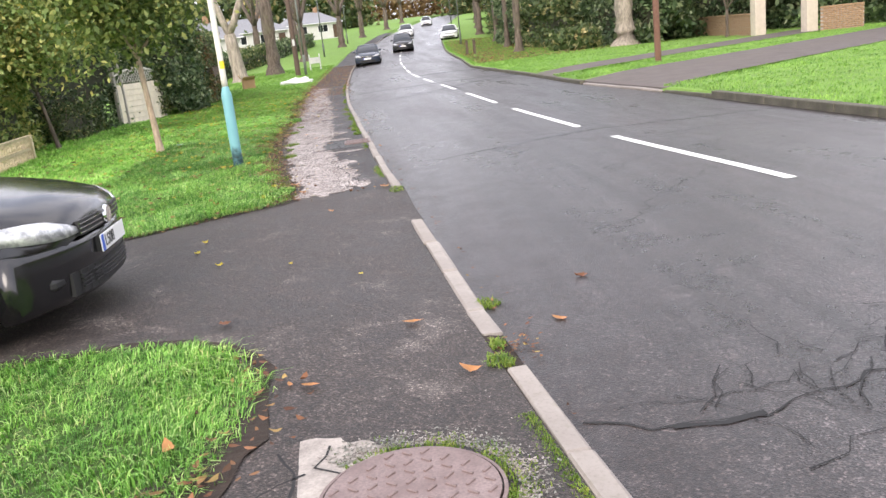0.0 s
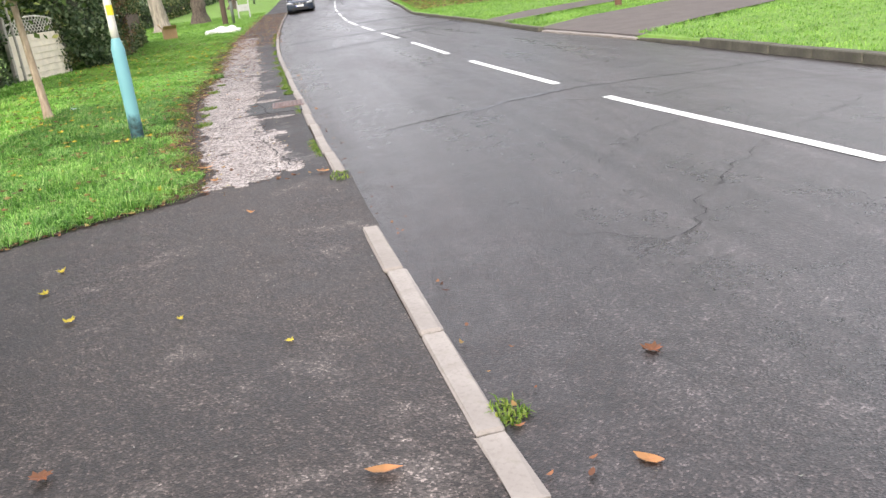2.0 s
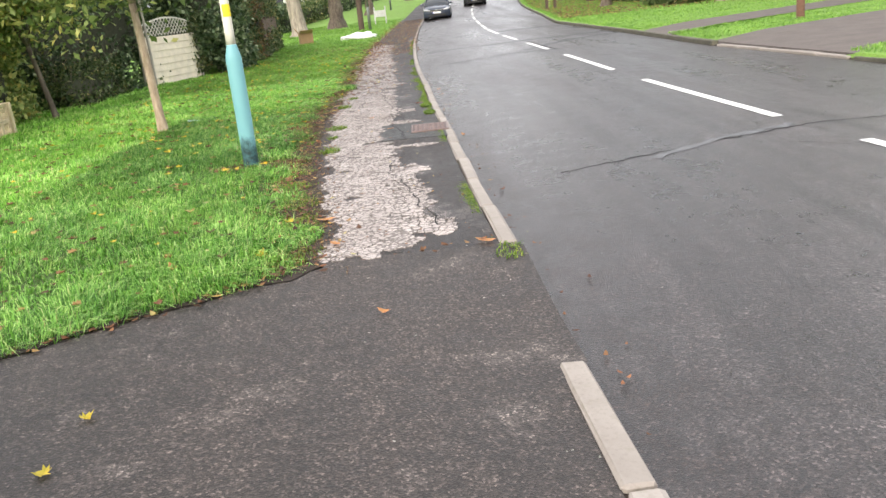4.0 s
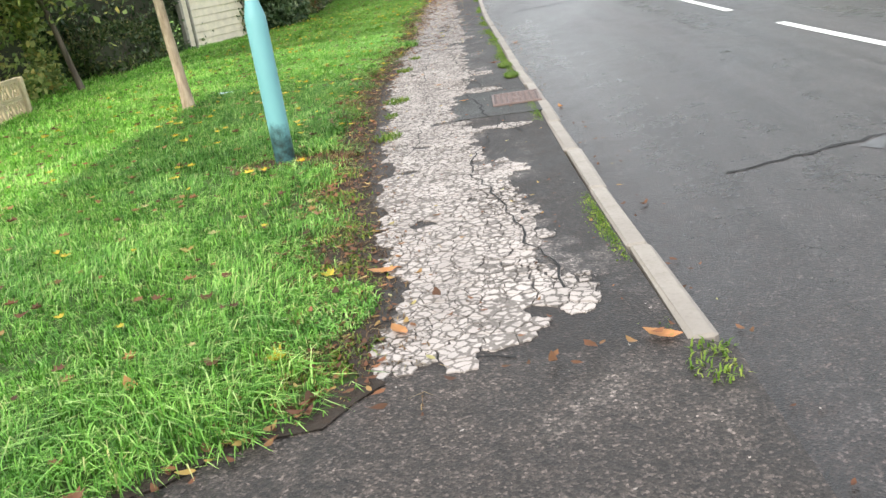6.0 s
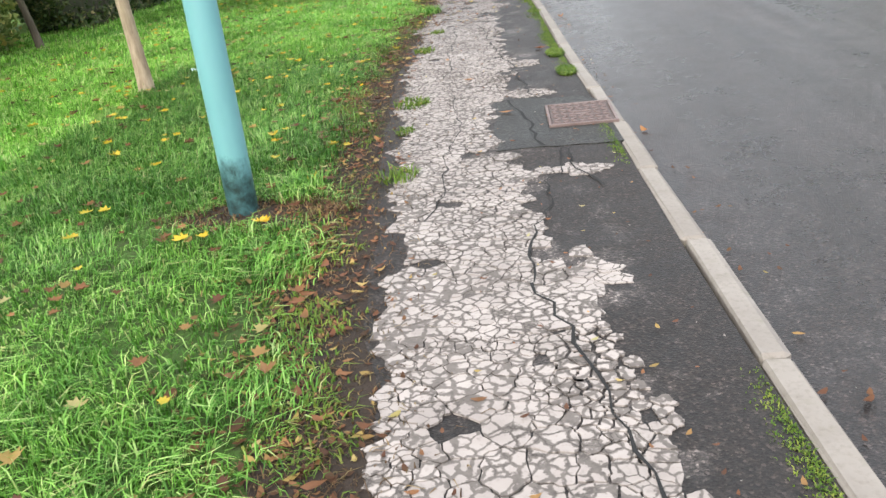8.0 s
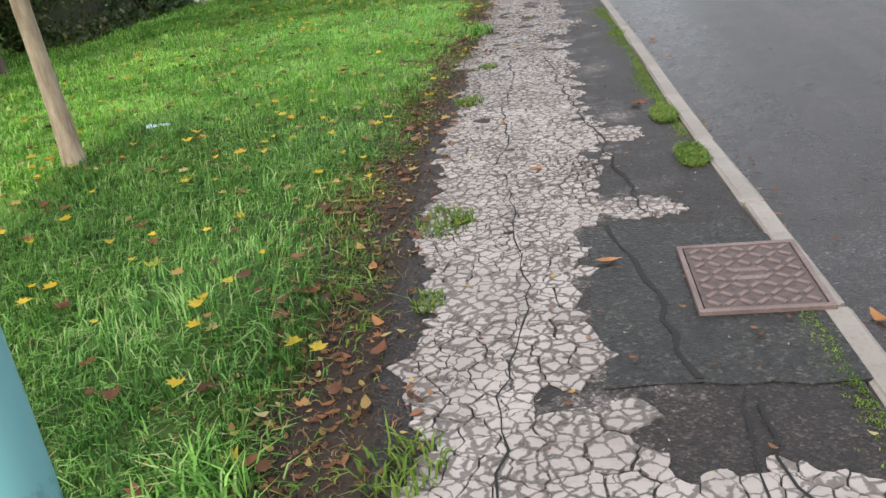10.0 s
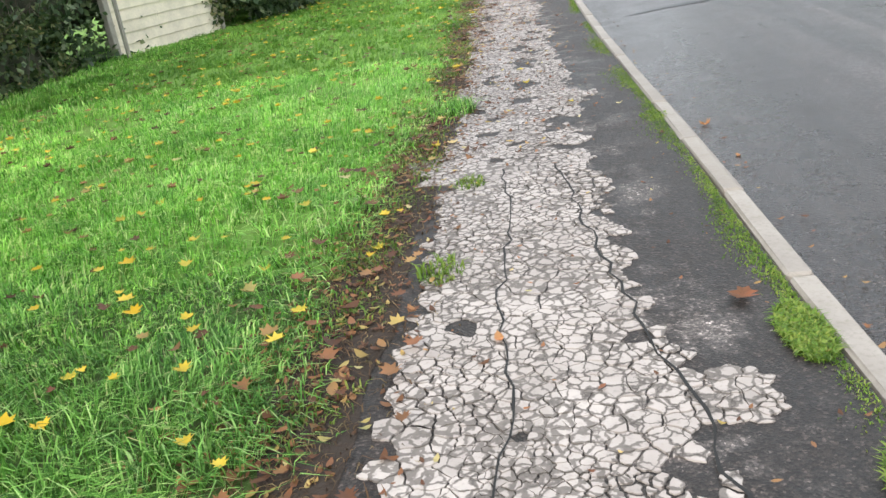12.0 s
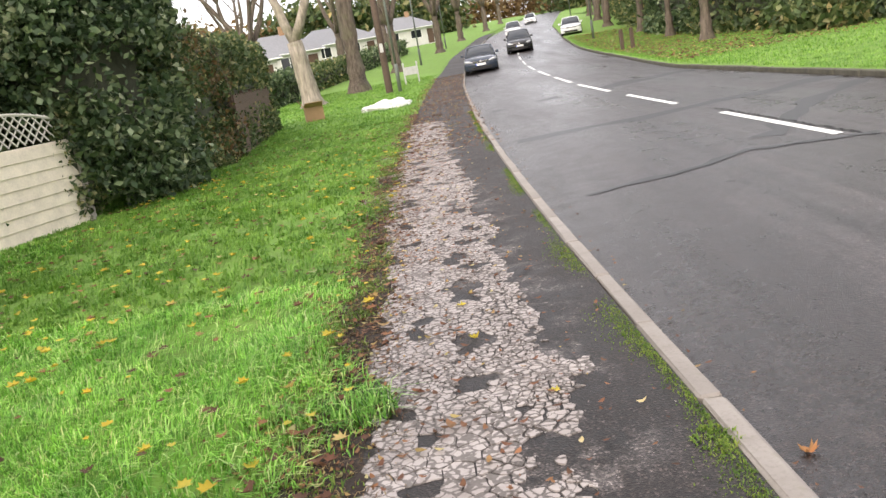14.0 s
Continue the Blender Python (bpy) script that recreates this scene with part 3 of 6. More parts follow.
def clip_cell(poly, mx, my, nx, ny):
    out = []
    for (ax, ay), (bx, by) in zip(poly, poly[1:] + poly[:1]):
        da, db = (ax - mx) * nx + (ay - my) * ny, (bx - mx) * nx + (by - my) * ny
        if da <= 0:
            out.append((ax, ay))
        if da * db < 0:
            s = da / (da - db)
            out.append((ax + s * (bx - ax), ay + s * (by - ay)))
    return out


PALE_L = curve_of([(3.5, 0.36), (5.2, 0.27), (6.0, 0.18), (6.5, 0.06), (7.2, -0.02), (8.1, -0.09), (9.4, -0.17), (11, -0.24), (12.2, -0.27), (14, -0.25), (15.4, -0.33), (17.2, -0.38), (20, -0.52), (24, -0.58), (34, -0.58)])
PALE_R = curve_of([(3.5, 0.98), (4.7, 1.06), (5.1, 1.03), (5.5, 0.95), (6.0, 0.83), (6.4, 0.80), (7.3, 0.68), (7.8, 0.58), (8.4, 0.48), (9.4, 0.48), (10, 0.66), (11.1, 0.66), (11.7, 0.56), (13, 0.47), (14, 0.46), (15, 0.57), (16.5, 0.42), (19.4, 0.29), (23, 0.2), (34, 0.0)])
# pale tongues that reach out over the darker asphalt: x, y, half width, half length
TONGUES = [(0.80, 7.99, 0.24, 0.09), (0.82, 6.72, 0.12, 0.16), (0.70, 9.78, 0.17, 0.13), (0.95, 4.75, 0.16, 0.14), (0.72, 10.9, 0.10, 0.16), (0.52, 14.9, 0.13, 0.22)]


def PALE_W(y):
    return PALE_R(y) - PALE_L(y)


def in_tongue(x, y):
    q = 1 + 0.5 * noise.noise((x * 9, y * 9, 21))
    return any(((x - a) / c) ** 2 + ((y - b) / d) ** 2 < q for a, b, c, d in TONGUES)


def cells(y0, y1, size, seed):
    """Irregular cells of cracked surface as polygons in the plan, of very mixed size."""
    rnd = random.Random(seed)
    grid, pts, g = {}, [], size * 0.55
    for _ in range(int((y1 - y0) * 1.5 / size**2 * 9)):
        y = rnd.uniform(y0, y1)
        x = float(PALE_L(y)) - 0.12 + rnd.uniform(0, 1.35)
        t = x - float(PALE_L(y))
        f = noise.noise((x * 3.1, y * 3.1, 17)) + 0.7 * noise.noise((x * 0.9, y * 0.9, 3))
        r = size * min(2.1, max(0.42, 0.92 + 1.25 * f - 0.45 * max(0, t - 0.45)))
        i, j = int(x // g), int(y // g)
        k = int(r / g) + 2
        if any((x - q[0]) ** 2 + (y - q[1]) ** 2 < (0.5 * (r + q[2])) ** 2 for a in range(i - k, i + k + 1) for b in range(j - k, j + k + 1) for q in grid.get((a, b), ())):
            continue
        grid.setdefault((i, j), []).append((x, y, r))
        pts.append((x, y, r))
    for px, py, pr in pts:
        e, w = float(PALE_L(py)), float(PALE_W(py))
        t = px - e
        ragged = 0.26 * noise.noise((px * 2.2, py * 1.6, 5)) + 0.14 * noise.noise((px * 7, py * 7, 9))
        tongue = in_tongue(px, py)
        if t < -0.02 + 0.12 * noise.noise((py * 2.5, 1.5, 2)) or (t > w + 0.7 * ragged and not tongue) or py < 4.14 + 0.5 * max(0.0, px - 0.3) + 0.2 * noise.noise((px * 3.3, 0.5, 12)):
            continue
        if not tongue and rnd.random() < 0.008 + 0.18 * max(0, t - w + 0.2) / 0.3:
            continue
        if 8.4 < py < 9.62 and px > 0.45:
            continue
        i, j, k = int(px // g), int(py // g), int(size * 4.4 / g)
        near = [q for a in range(i - k, i + k + 1) for b in range(j - k, j + k + 1) for q in grid.get((a, b), ()) if q[0] != px]
        near.sort(key=lambda q: (q[0] - px) ** 2 + (q[1] - py) ** 2)
        s = size * 2.6
        poly = [(px - s, py - s), (px + s, py - s), (px + s, py + s), (px - s, py + s)]
        for q in near[:18]:
            if len(poly) > 2:
                poly = clip_cell(poly, (px + q[0]) / 2, (py + q[1]) / 2, q[0] - px, q[1] - py)
        if len(poly) < 3:
            continue
        loose = max(0.0, t - w + 0.25) / 0.3
        if noise.noise((px * 4.5, py * 4.0, 77)) > 0.62 - 0.34 * min(1.0, max(0.0, (py - 11.5) / 4)):
            continue
        worn = max(0.0, noise.noise((px * 2.1, py * 1.5, 50)) + 0.35 * min(1.0, max(0.0, t - 0.35) / 0.25))
        gap = rnd.uniform(0.0014, 0.0036) + (0.0 if tongue else 0.0030 * min(1.2, loose) + 0.008 * max(0.0, worn - 0.12))
        cx, cy = sum(p[0] for p in poly) / len(poly), sum(p[1] for p in poly) / len(poly)
        r = sum(math.hypot(p[0] - cx, p[1] - cy) for p in poly) / len(poly)
        k = 1 - gap / max(r, 0.012)
        rough_poly = []
        for (ax, ay), (bx, by) in zip(poly, poly[1:] + poly[:1]):
            for s in (0.0, 0.25, 0.5, 0.75) if py < 14 else (0.0, 0.5):
                x, y = ax + s * (bx - ax), ay + s * (by - ay)
                dx = size * (0.24 * noise.noise((x * 26, y * 26, 1)) + 0.11 * noise.noise((x * 75, y * 75, 1)))
                dy = size * (0.24 * noise.noise((x * 26, y * 26, 8)) + 0.11 * noise.noise((x * 75, y * 75, 8)))
                rough_poly.append((cx + (x - cx) * k + dx + rnd.uniform(-0.0015, 0.0015), cy + (y - cy) * k + dy + rnd.uniform(-0.0015, 0.0015)))
        yield cx, cy, r, rough_poly, rnd.uniform(0.0055, 0.0085)


def plate_geometry(cx, cy, r, poly, h):
    n = len(poly)
    zb = float(pave_z(cx, cy))
    v = [(x, y, zb - 0.003) for x, y in poly]
    v += [(cx + (x - cx) * 0.98, cy + (y - cy) * 0.98, zb + h) for x, y in poly]
    f = [(k, (k + 1) % n, n + (k + 1) % n, n + k) for k in range(n)]
    return v, f + [tuple(range(n, 2 * n))]


co = np.empty(len(pavement.data.vertices) * 3, np.float32)
pavement.data.vertices.foreach_get("co", co)
rim_t = co[0::3] - PALE_R(co[1::3])
rim_v = np.clip((rim_t + 0.45) / 0.2, 0, 1) * np.clip(1 - (rim_t - 0.05) / 0.30, 0, 1) * np.clip((24 - co[1::3]) / 3, 0, 1)
pavement.data.attributes.new("pale_rim", "FLOAT", "POINT").data.foreach_set("value", rim_v.astype(np.float32))
loose_v, loose_f, made = [], [], 0
for y0, y1, size, seed in ((4.15, 6.5, 0.072, 3), (6.5, 9.0, 0.066, 4), (9.0, 13.2, 0.062, 5), (13.2, 20.5, 0.066, 6), (20.5, 30, 0.12, 7)):
    for cell in cells(y0, y1, size, seed):
        v, f = plate_geometry(*cell)
        if 6.6 < cell[1] < 8.7 and made < 300:
            me = bpy.data.meshes.new("surface_plate")
            me.from_pydata(v, [], f)
            me.materials.append(M_PLATE)
            ob = new("surface_plate", me)
            ob.parent = pavement
            made += 1
        else:
            n = len(loose_v)
            loose_v += v
            loose_f += [tuple(n + i for i in face) for face in f]
me = bpy.data.meshes.new("surface_plates")
me.from_pydata(loose_v, [], loose_f)
me.materials.append(M_PLATE)
ob = new("surface_plates", me)
ob.parent = pavement
tagged(ob, "pale cracked worn surface plates", kind="stuff")
loose_v, loose_f = [], []

# long cracks in the asphalt beside the pale surface
LONG_CRACKS = [([(0.595, 6.7), (0.70, 6.35), (0.747, 6.16), (0.771, 5.86), (0.83, 5.6), (0.842, 5.37), (0.916, 5.27), (0.944, 5.03), (0.98, 4.8)], 0.012, 0.0095), ([(0.30, 13.2), (0.40, 12.26), (0.43, 12.0), (0.5, 11.48), (0.523, 11.24), (0.574, 11.03), (0.613, 10.82), (0.614, 10.56), (0.68, 10.1), (0.70, 9.7)], 0.010, 0.0095), ([(0.835, 8.4), (0.79, 8.155), (0.81, 7.945), (0.72, 7.83), (0.71, 7.5), (0.60, 7.1), (0.595, 6.7)], 0.010, 0.0095), ([(0.88, 8.35), (0.85, 8.1), (0.92, 7.9), (0.98, 7.7)], 0.010, 0.0095), ([(0.25, 4.6), (0.35, 4.35), (0.75, 4.3)], 0.012, 0.003), ([(0.56, 9.6), (0.60, 9.4), (0.66, 9.15), (0.68, 8.9), (0.70, 8.6), (0.72, 8.45)], 0.018, 0.0085), ([(0.16, 7.4), (0.22, 7.9), (0.18, 8.4), (0.25, 9.0), (0.17, 9.7), (0.12, 10.4)], 0.007, 0.0095), ([(0.05, 10.5), (0.1, 11.0), (0.04, 11.6), (0.08, 12.4), (0.02, 13.2)], 0.008, 0.0095)]
for k, (pts, w, lift) in enumerate(LONG_CRACKS):
    ribbon("pavement_crack", pts, w, M_CRACK, pave_z, lift, pavement, 0.02, 40 + k)


# ---- repair patch and iron covers ----
def outline_sheet(name, pts, z, material, seed, wob=0.02):
    rnd = random.Random(seed)
    fine = []
    for a, b in zip(pts, pts[1:] + pts[:1]):
        ln = math.hypot(b[0] - a[0], b[1] - a[1])
        for s in range(8):
            u, off = (s + rnd.uniform(-0.2, 0.2)) / 8 if s else 0.0, rnd.uniform(-wob, wob) if s else 0.0
            fine.append((a[0] + (b[0] - a[0]) * u - (b[1] - a[1]) / ln * off, a[1] + (b[1] - a[1]) * u + (b[0] - a[0]) / ln * off))
    bm = bmesh.new()
    top = [bm.verts.new((x, y, z)) for x, y in fine]
    low = [bm.verts.new((x, y, z - 0.03)) for x, y in fine]
    mid = bm.verts.new((sum(p[0] for p in fine) / len(fine), sum(p[1] for p in fine) / len(fine), z))
    for k in range(len(top)):
        bm.faces.new((mid, top[k], top[(k + 1) % len(top)]))
        bm.faces.new((low[k], low[(k + 1) % len(top)], top[(k + 1) % len(top)], top[k]))
    return part(name, bm, material, None)


ob = outline_sheet("asphalt_patch", [(0.47, 8.42), (1.17, 8.42), (1.18, 9.35), (1.04, 9.58), (0.82, 9.55), (0.64, 9.64), (0.46, 9.56)], 0.010, M_PATCH, 5, 0.018)
tagged(ob, "coarse dark asphalt repair around the iron cover", "repair patch", kind="structure")
a = Mat("rusty_cast_iron", 0.55, 0.35)
n1, n2 = a.noise(6, 6), a.noise(90, 4)
M_IRON = a.out(a.mix(a.ramp(n2, (0.4, 0.0), (0.7, 0.7)), a.ramp(n1, (0.3, (0.17, 0.115, 0.105)), (0.7, (0.29, 0.22, 0.205))), (0.13, 0.10, 0.09)), None, n2, 0.3, 0.002)


def tread_mesh(w, d):
    bm = box(bmesh.new(), -w / 2, -d / 2, -0.004, w / 2, d / 2, 0.004, 0.002)
    me = bpy.data.meshes.new("tread_bar")
    bm.to_mesh(me)
    bm.free()
    me.materials.append(M_IRON)
    return me


def tread(me, parent, x, y, z, turn):
    ob = new("tread_bar", me)
    ob.parent = parent
    ob.matrix_local = pose(x, y, z, 0, 0, turn)


cover = thing("utility_cover", "rectangular rusty iron access cover with raised tread, set in dark asphalt", "access cover", at=(0.99, 9.06, 0.016))
bm = bmesh.new()
for x0, y0, x1, y1 in ((-0.205, -0.255, 0.205, -0.235), (-0.205, 0.235, 0.205, 0.255), (-0.205, -0.235, -0.187, 0.235), (0.187, -0.235, 0.205, 0.235)):
    box(bm, x0, y0, -0.04, x1, y1, 0.010, 0.002)
part("frame", bm, M_IRON, cover)
# Lid ground is darker than the raised bars, for contrast between them.
a = Mat("darker_iron_ground", 0.6, 0.3)
M_IRON_LOW = a.out(a.ramp(a.noise(40, 5), (0.3, (0.075, 0.052, 0.047)), (0.7, (0.15, 0.11, 0.10))), None, a.noise(90, 4), 0.3, 0.002)
lid = part("lid", box(bmesh.new(), -0.183, -0.231, -0.03, 0.183, 0.231, 0.006, 0.002), M_IRON_LOW, cover)
bar = tread_mesh(0.046, 0.017)
for j in range(8):
    for i in range(7):
        if abs(i - 3) < 1 and abs(j - 3.5) < 1:
            continue
        tread(bar, lid, -0.15 + i * 0.05, -0.2 + j * 0.057, 0.008, 45 if (i + j) % 2 else -45)
bm = bmesh.new()
for y in (-0.03, 0.03):
    box(bm, -0.05, y - 0.012, 0.004, 0.05, y + 0.012, 0.010, 0.002)
part("badge", bm, M_IRON, lid, "raised maker plate bars")

hole = thing("manhole_cover", "round brown cast-iron manhole cover with raised tread", "manhole cover", at=(1.045, -2.09, -0.004))
bm = bmesh.new()
bmesh.ops.create_cone(bm, cap_ends=True, segments=48, radius1=0.315, radius2=0.31, depth=0.05)
round_lid = part("lid", bm, M_IRON, hole)
bar = tread_mesh(0.045, 0.013)
for j in range(-4, 5):
    for i in range(-4, 5):
        x, y = i * 0.068, j * 0.068
        if x * x + y * y < 0.08:
            tread(bar, round_lid, x, y, 0.027, 45 if (i + j) % 2 else -45)
bm = bmesh.new()
for k in range(48):
    t0, t1 = 2 * math.pi * k / 48, 2 * math.pi * (k + 1) / 48
    quad = [bm.verts.new((r * math.cos(t), r * math.sin(t), z)) for r, z, t in ((0.318, 0.020, t0), (0.332, 0.018, t0), (0.332, 0.018, t1), (0.318, 0.020, t1))]
    bm.faces.new(quad)
    quad = [bm.verts.new((r * math.cos(t), r * math.sin(t), z)) for r, z, t in ((0.332, 0.018, t0), (0.332, -0.03, t0), (0.332, -0.03, t1), (0.332, 0.018, t1))]
    bm.faces.new(quad)
bmesh.ops.remove_doubles(bm, verts=bm.verts, dist=1e-4)
part("rim", bm, M_IRON, hole)
M_CONC = simple("pale_cracked_concrete", (0.30, 0.27, 0.24), 0.85, 0, 0.45, 9, 0.6)
ob = outline_sheet("concrete_surround", [(0.40, -2.6), (0.80, -2.7), (0.80, -2.2), (0.87, -1.86), (0.99, -1.76), (0.93, -1.65), (0.69, -1.53), (0.45, -1.58), (0.42, -1.85)], 0.003, M_CONC, 8)
tagged(ob, "pale cracked concrete around the manhole", "concrete surround", kind="structure")
for k, pts in enumerate([[(0.55, -1.62), (0.62, -1.8), (0.58, -2.1)], [(0.75, -1.62), (0.7, -1.78), (0.8, -1.86)], [(0.5, -1.95), (0.66, -1.82)], [(1.25, -1.75), (1.3, -2.1)]]):
    ribbon("concrete_crack", pts, 0.012, M_CRACK, lambda x, y: 0.003, 0.002, ob, 0.02, 60 + k)


# ---- grass ----
def inside_drive(x, y):
    return (x > -9) & (x < 0.42) & (y > np.interp(x, [-9, -0.6, -0.1, 0.15, 0.32, 0.42], [-0.6, -0.1, -0.13, -0.28, -0.5, -0.9]) + 0.02) & (y < np.interp(x, [-9, -3, -1.25, -0.3, 0.15, 0.3], [-0.6, 2.2, 3.12, 3.77, 4.05, 4.3]) - 0.02)


def blades(name, x, y, z, height, width, material, label, seed, lean=0.5, category="grass", clump=0):
    """Many curved grass blades as one object, in tufts of about clump blades."""
    g = np.random.default_rng(seed)
    n = len(x)
    t = g.uniform(0, 2 * np.pi, n)
    height = np.broadcast_to(np.asarray(height, float), (n,)).copy()
    if clump:
        lead = np.arange(n) // clump * clump
        order = np.lexsort((np.round(x / 0.05), np.round(y / 0.05)))
        x, y, z, height = x[order], y[order], z[order], height[order]
        cx, cy = x[lead], y[lead]
        near = (x - cx) ** 2 + (y - cy) ** 2 < 0.09
        ox, oy = g.normal(0, 0.02, n), g.normal(0, 0.02, n)
        x, y = np.where(near, cx + ox + (x - cx) * 0.35, x), np.where(near, cy + oy + (y - cy) * 0.35, y)
        t = np.arctan2(y - cy, x - cx) + g.normal(0, 0.7, n)
        flow = 2.2 * field(cx, cy, 2.6, 15) + g.normal(0, 0.5, n)
        t = np.where(g.uniform(0, 1, n) < 0.6, flow, t)
        height = height * g.uniform(0.6, 1.4, n)[lead]
    h = height * g.uniform(0.5, 1.25, n)
    w = width * g.uniform(0.7, 1.3, n)
    b = g.uniform(0.1, lean * 2, n) * h
    dx, dy = np.cos(t), np.sin(t)
    px, py = -dy * w / 2, dx * w / 2
    v = np.empty((n, 5, 3), np.float32)
    v[:, 0] = np.stack([x - px, y - py, z - 0.01], 1)
    v[:, 1] = np.stack([x + px, y + py, z - 0.01], 1)
    v[:, 2] = np.stack([x - px * 0.8 + dx * b * 0.35, y - py * 0.8 + dy * b * 0.35, z + h * 0.6], 1)
    v[:, 3] = np.stack([x + px * 0.8 + dx * b * 0.35, y + py * 0.8 + dy * b * 0.35, z + h * 0.6], 1)
    v[:, 4] = np.stack([x + dx * b, y + dy * b, z + h * 0.95 - 0.25 * b], 1)
    k = (np.arange(n) * 5)[:, None]
    f = np.concatenate([k + [0, 1, 3], k + [0, 3, 2], k + [2, 3, 4]])
    return tagged(raw(name, v.reshape(-1, 3), f, material), label, category, kind="stuff")


def field(x, y, s, seed):
    """Smooth patchy field between about -1 and 1."""
    g = np.random.default_rng(seed)
    out = 0
    for k in range(7):
        a, p = g.uniform(0, 2 * np.pi), g.uniform(0, 2 * np.pi, 2)
        q = s * g.uniform(0.5, 2.2)
        out = out + np.sin((x * np.cos(a) + y * np.sin(a)) * q + p[0]) * np.cos((y * np.cos(a) - x * np.sin(a)) * q * 0.8 + p[1])
    return out / 3


def scatter(x0, x1, y0, y1, per_m2, seed):
    g = np.random.default_rng(seed)
    n = int((x1 - x0) * (y1 - y0) * per_m2)
    return g.uniform(x0, x1, n), g.uniform(y0, y1, n), g.uniform(0, 1, n)


def verge_mask(x, y, u, bare=1.0):
    d = EDGE_L(y) - x + 0.10 * field(x, y, 5, 4)
    thin = np.clip((d - 0.03 - 0.09 * field(x, y, 1.9, 6)) / 0.32, 0, 1) ** 1.4 * np.clip(1 + 0.7 * field(x, y, 2.2, 8), 0.25, 1)
    worn = (((x + 0.62) / 0.38) ** 2 + ((y - 7.66) / 0.19) ** 2) * (1 + 0.5 * field(x, y, 12, 14))
    return (u < thin * bare) & ~inside_drive(x, y) & (worn > 1)


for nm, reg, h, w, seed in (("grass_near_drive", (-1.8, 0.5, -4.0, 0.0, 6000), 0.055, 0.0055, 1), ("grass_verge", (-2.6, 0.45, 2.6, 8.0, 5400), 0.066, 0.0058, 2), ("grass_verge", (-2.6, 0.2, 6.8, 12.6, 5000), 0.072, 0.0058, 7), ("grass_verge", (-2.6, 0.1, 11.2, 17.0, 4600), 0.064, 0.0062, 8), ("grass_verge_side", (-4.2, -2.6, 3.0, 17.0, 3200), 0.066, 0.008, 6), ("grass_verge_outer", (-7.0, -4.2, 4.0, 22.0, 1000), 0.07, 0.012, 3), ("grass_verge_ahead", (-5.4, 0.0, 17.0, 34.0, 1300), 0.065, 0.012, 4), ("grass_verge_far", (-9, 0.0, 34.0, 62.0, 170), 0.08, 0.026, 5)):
    x, y, u = scatter(*reg, seed)
    if nm == "grass_near_drive":
        d = np.interp(y, [-4.6, -1.9, -1.3, -0.9, -0.5], [0.2, 0.27, 0.46, 0.44, 0.30]) - x + 0.06 * field(x, y, 6, 3)
        ok = (u < np.clip(d / 0.12, 0, 1)) & (y < np.interp(x, [-3, -0.6, -0.1, 0.15, 0.32, 0.42], [-0.1, -0.1, -0.13, -0.28, -0.5, -0.9]))
        z = np.full(len(x), 0.012)
    else:
        ok = verge_mask(x, y, u)
        if nm == "grass_verge":
            mix_u, lo, hi = np.random.default_rng(seed + 500).uniform(0, 1, len(x)), reg[2], reg[3]
            ok &= (mix_u < np.clip((y - lo) / 1.2, 0, 1) if lo > 3 else True) & (mix_u < np.clip((hi - y) / 1.2, 0, 1) if hi < 16 else True)
        z = turf_z(x, y)
    x, y, z = x[ok], y[ok], z[ok]
    # Light level by zone sits in the colour: dimmed mid-verge, brightened beyond and outward.
    blades(nm, x, y, z, h * (1 + 0.35 * np.clip(field(x, y, 1.6, 9), -1, 1)), w, M_GRASS_DIM if seed == 7 else M_GRASS_BRIGHT if seed == 8 else M_GRASS_FAR if nm in ("grass_verge_ahead", "grass_verge_far") else M_GRASS_BRIGHT if "verge_" in nm else M_GRASS, "bright green damp verge grass", seed + 10, 1.0, "grass", 18)

x, y, u = scatter(7.0, 23, 2, 30, 430, 21)
kr = KERB_R(y)


def right_bare(x, y):
    """The two hard paths that cross the far verge."""
    lo1, hi1 = 12.4 + (x - 7.3) * 0.62, 17.4 + (x - 7.0) * 0.56
    lo2, hi2 = 20.9 + (x - 7.3) * 0.60, 23.3 + (x - 7.0) * 0.62
    return ((y > lo1) & (y < hi1)) | ((y > lo2) & (y < hi2))


ok = (x > kr + 0.1) & ~right_bare(x, y)
blades("grass_far_side", x[ok], y[ok], 0.0 * x[ok] + 0.01, 0.05, 0.012, M_GRASS_FAR, "bright green grass across the road", 31, 0.9, "grass", 8)
x, y, u = scatter(7.0, 22, 30, 80, 150, 22)
ok = (x > KERB_R(y) + 0.1) & ~right_bare(x, y) & (u < np.clip(1.2 - (x - KERB_R(y)) / 9, 0.1, 1))
blades("grass_far_bank", x[ok], y[ok], rise(y[ok]) + 0.01, 0.07, 0.022, M_GRASS_FAR, "green grass bank across the road", 32)


M_FAR_PATH = simple("brown_grey_path", (0.10, 0.083, 0.073), 0.85, 0, 0.3, 2.0, 0.3)


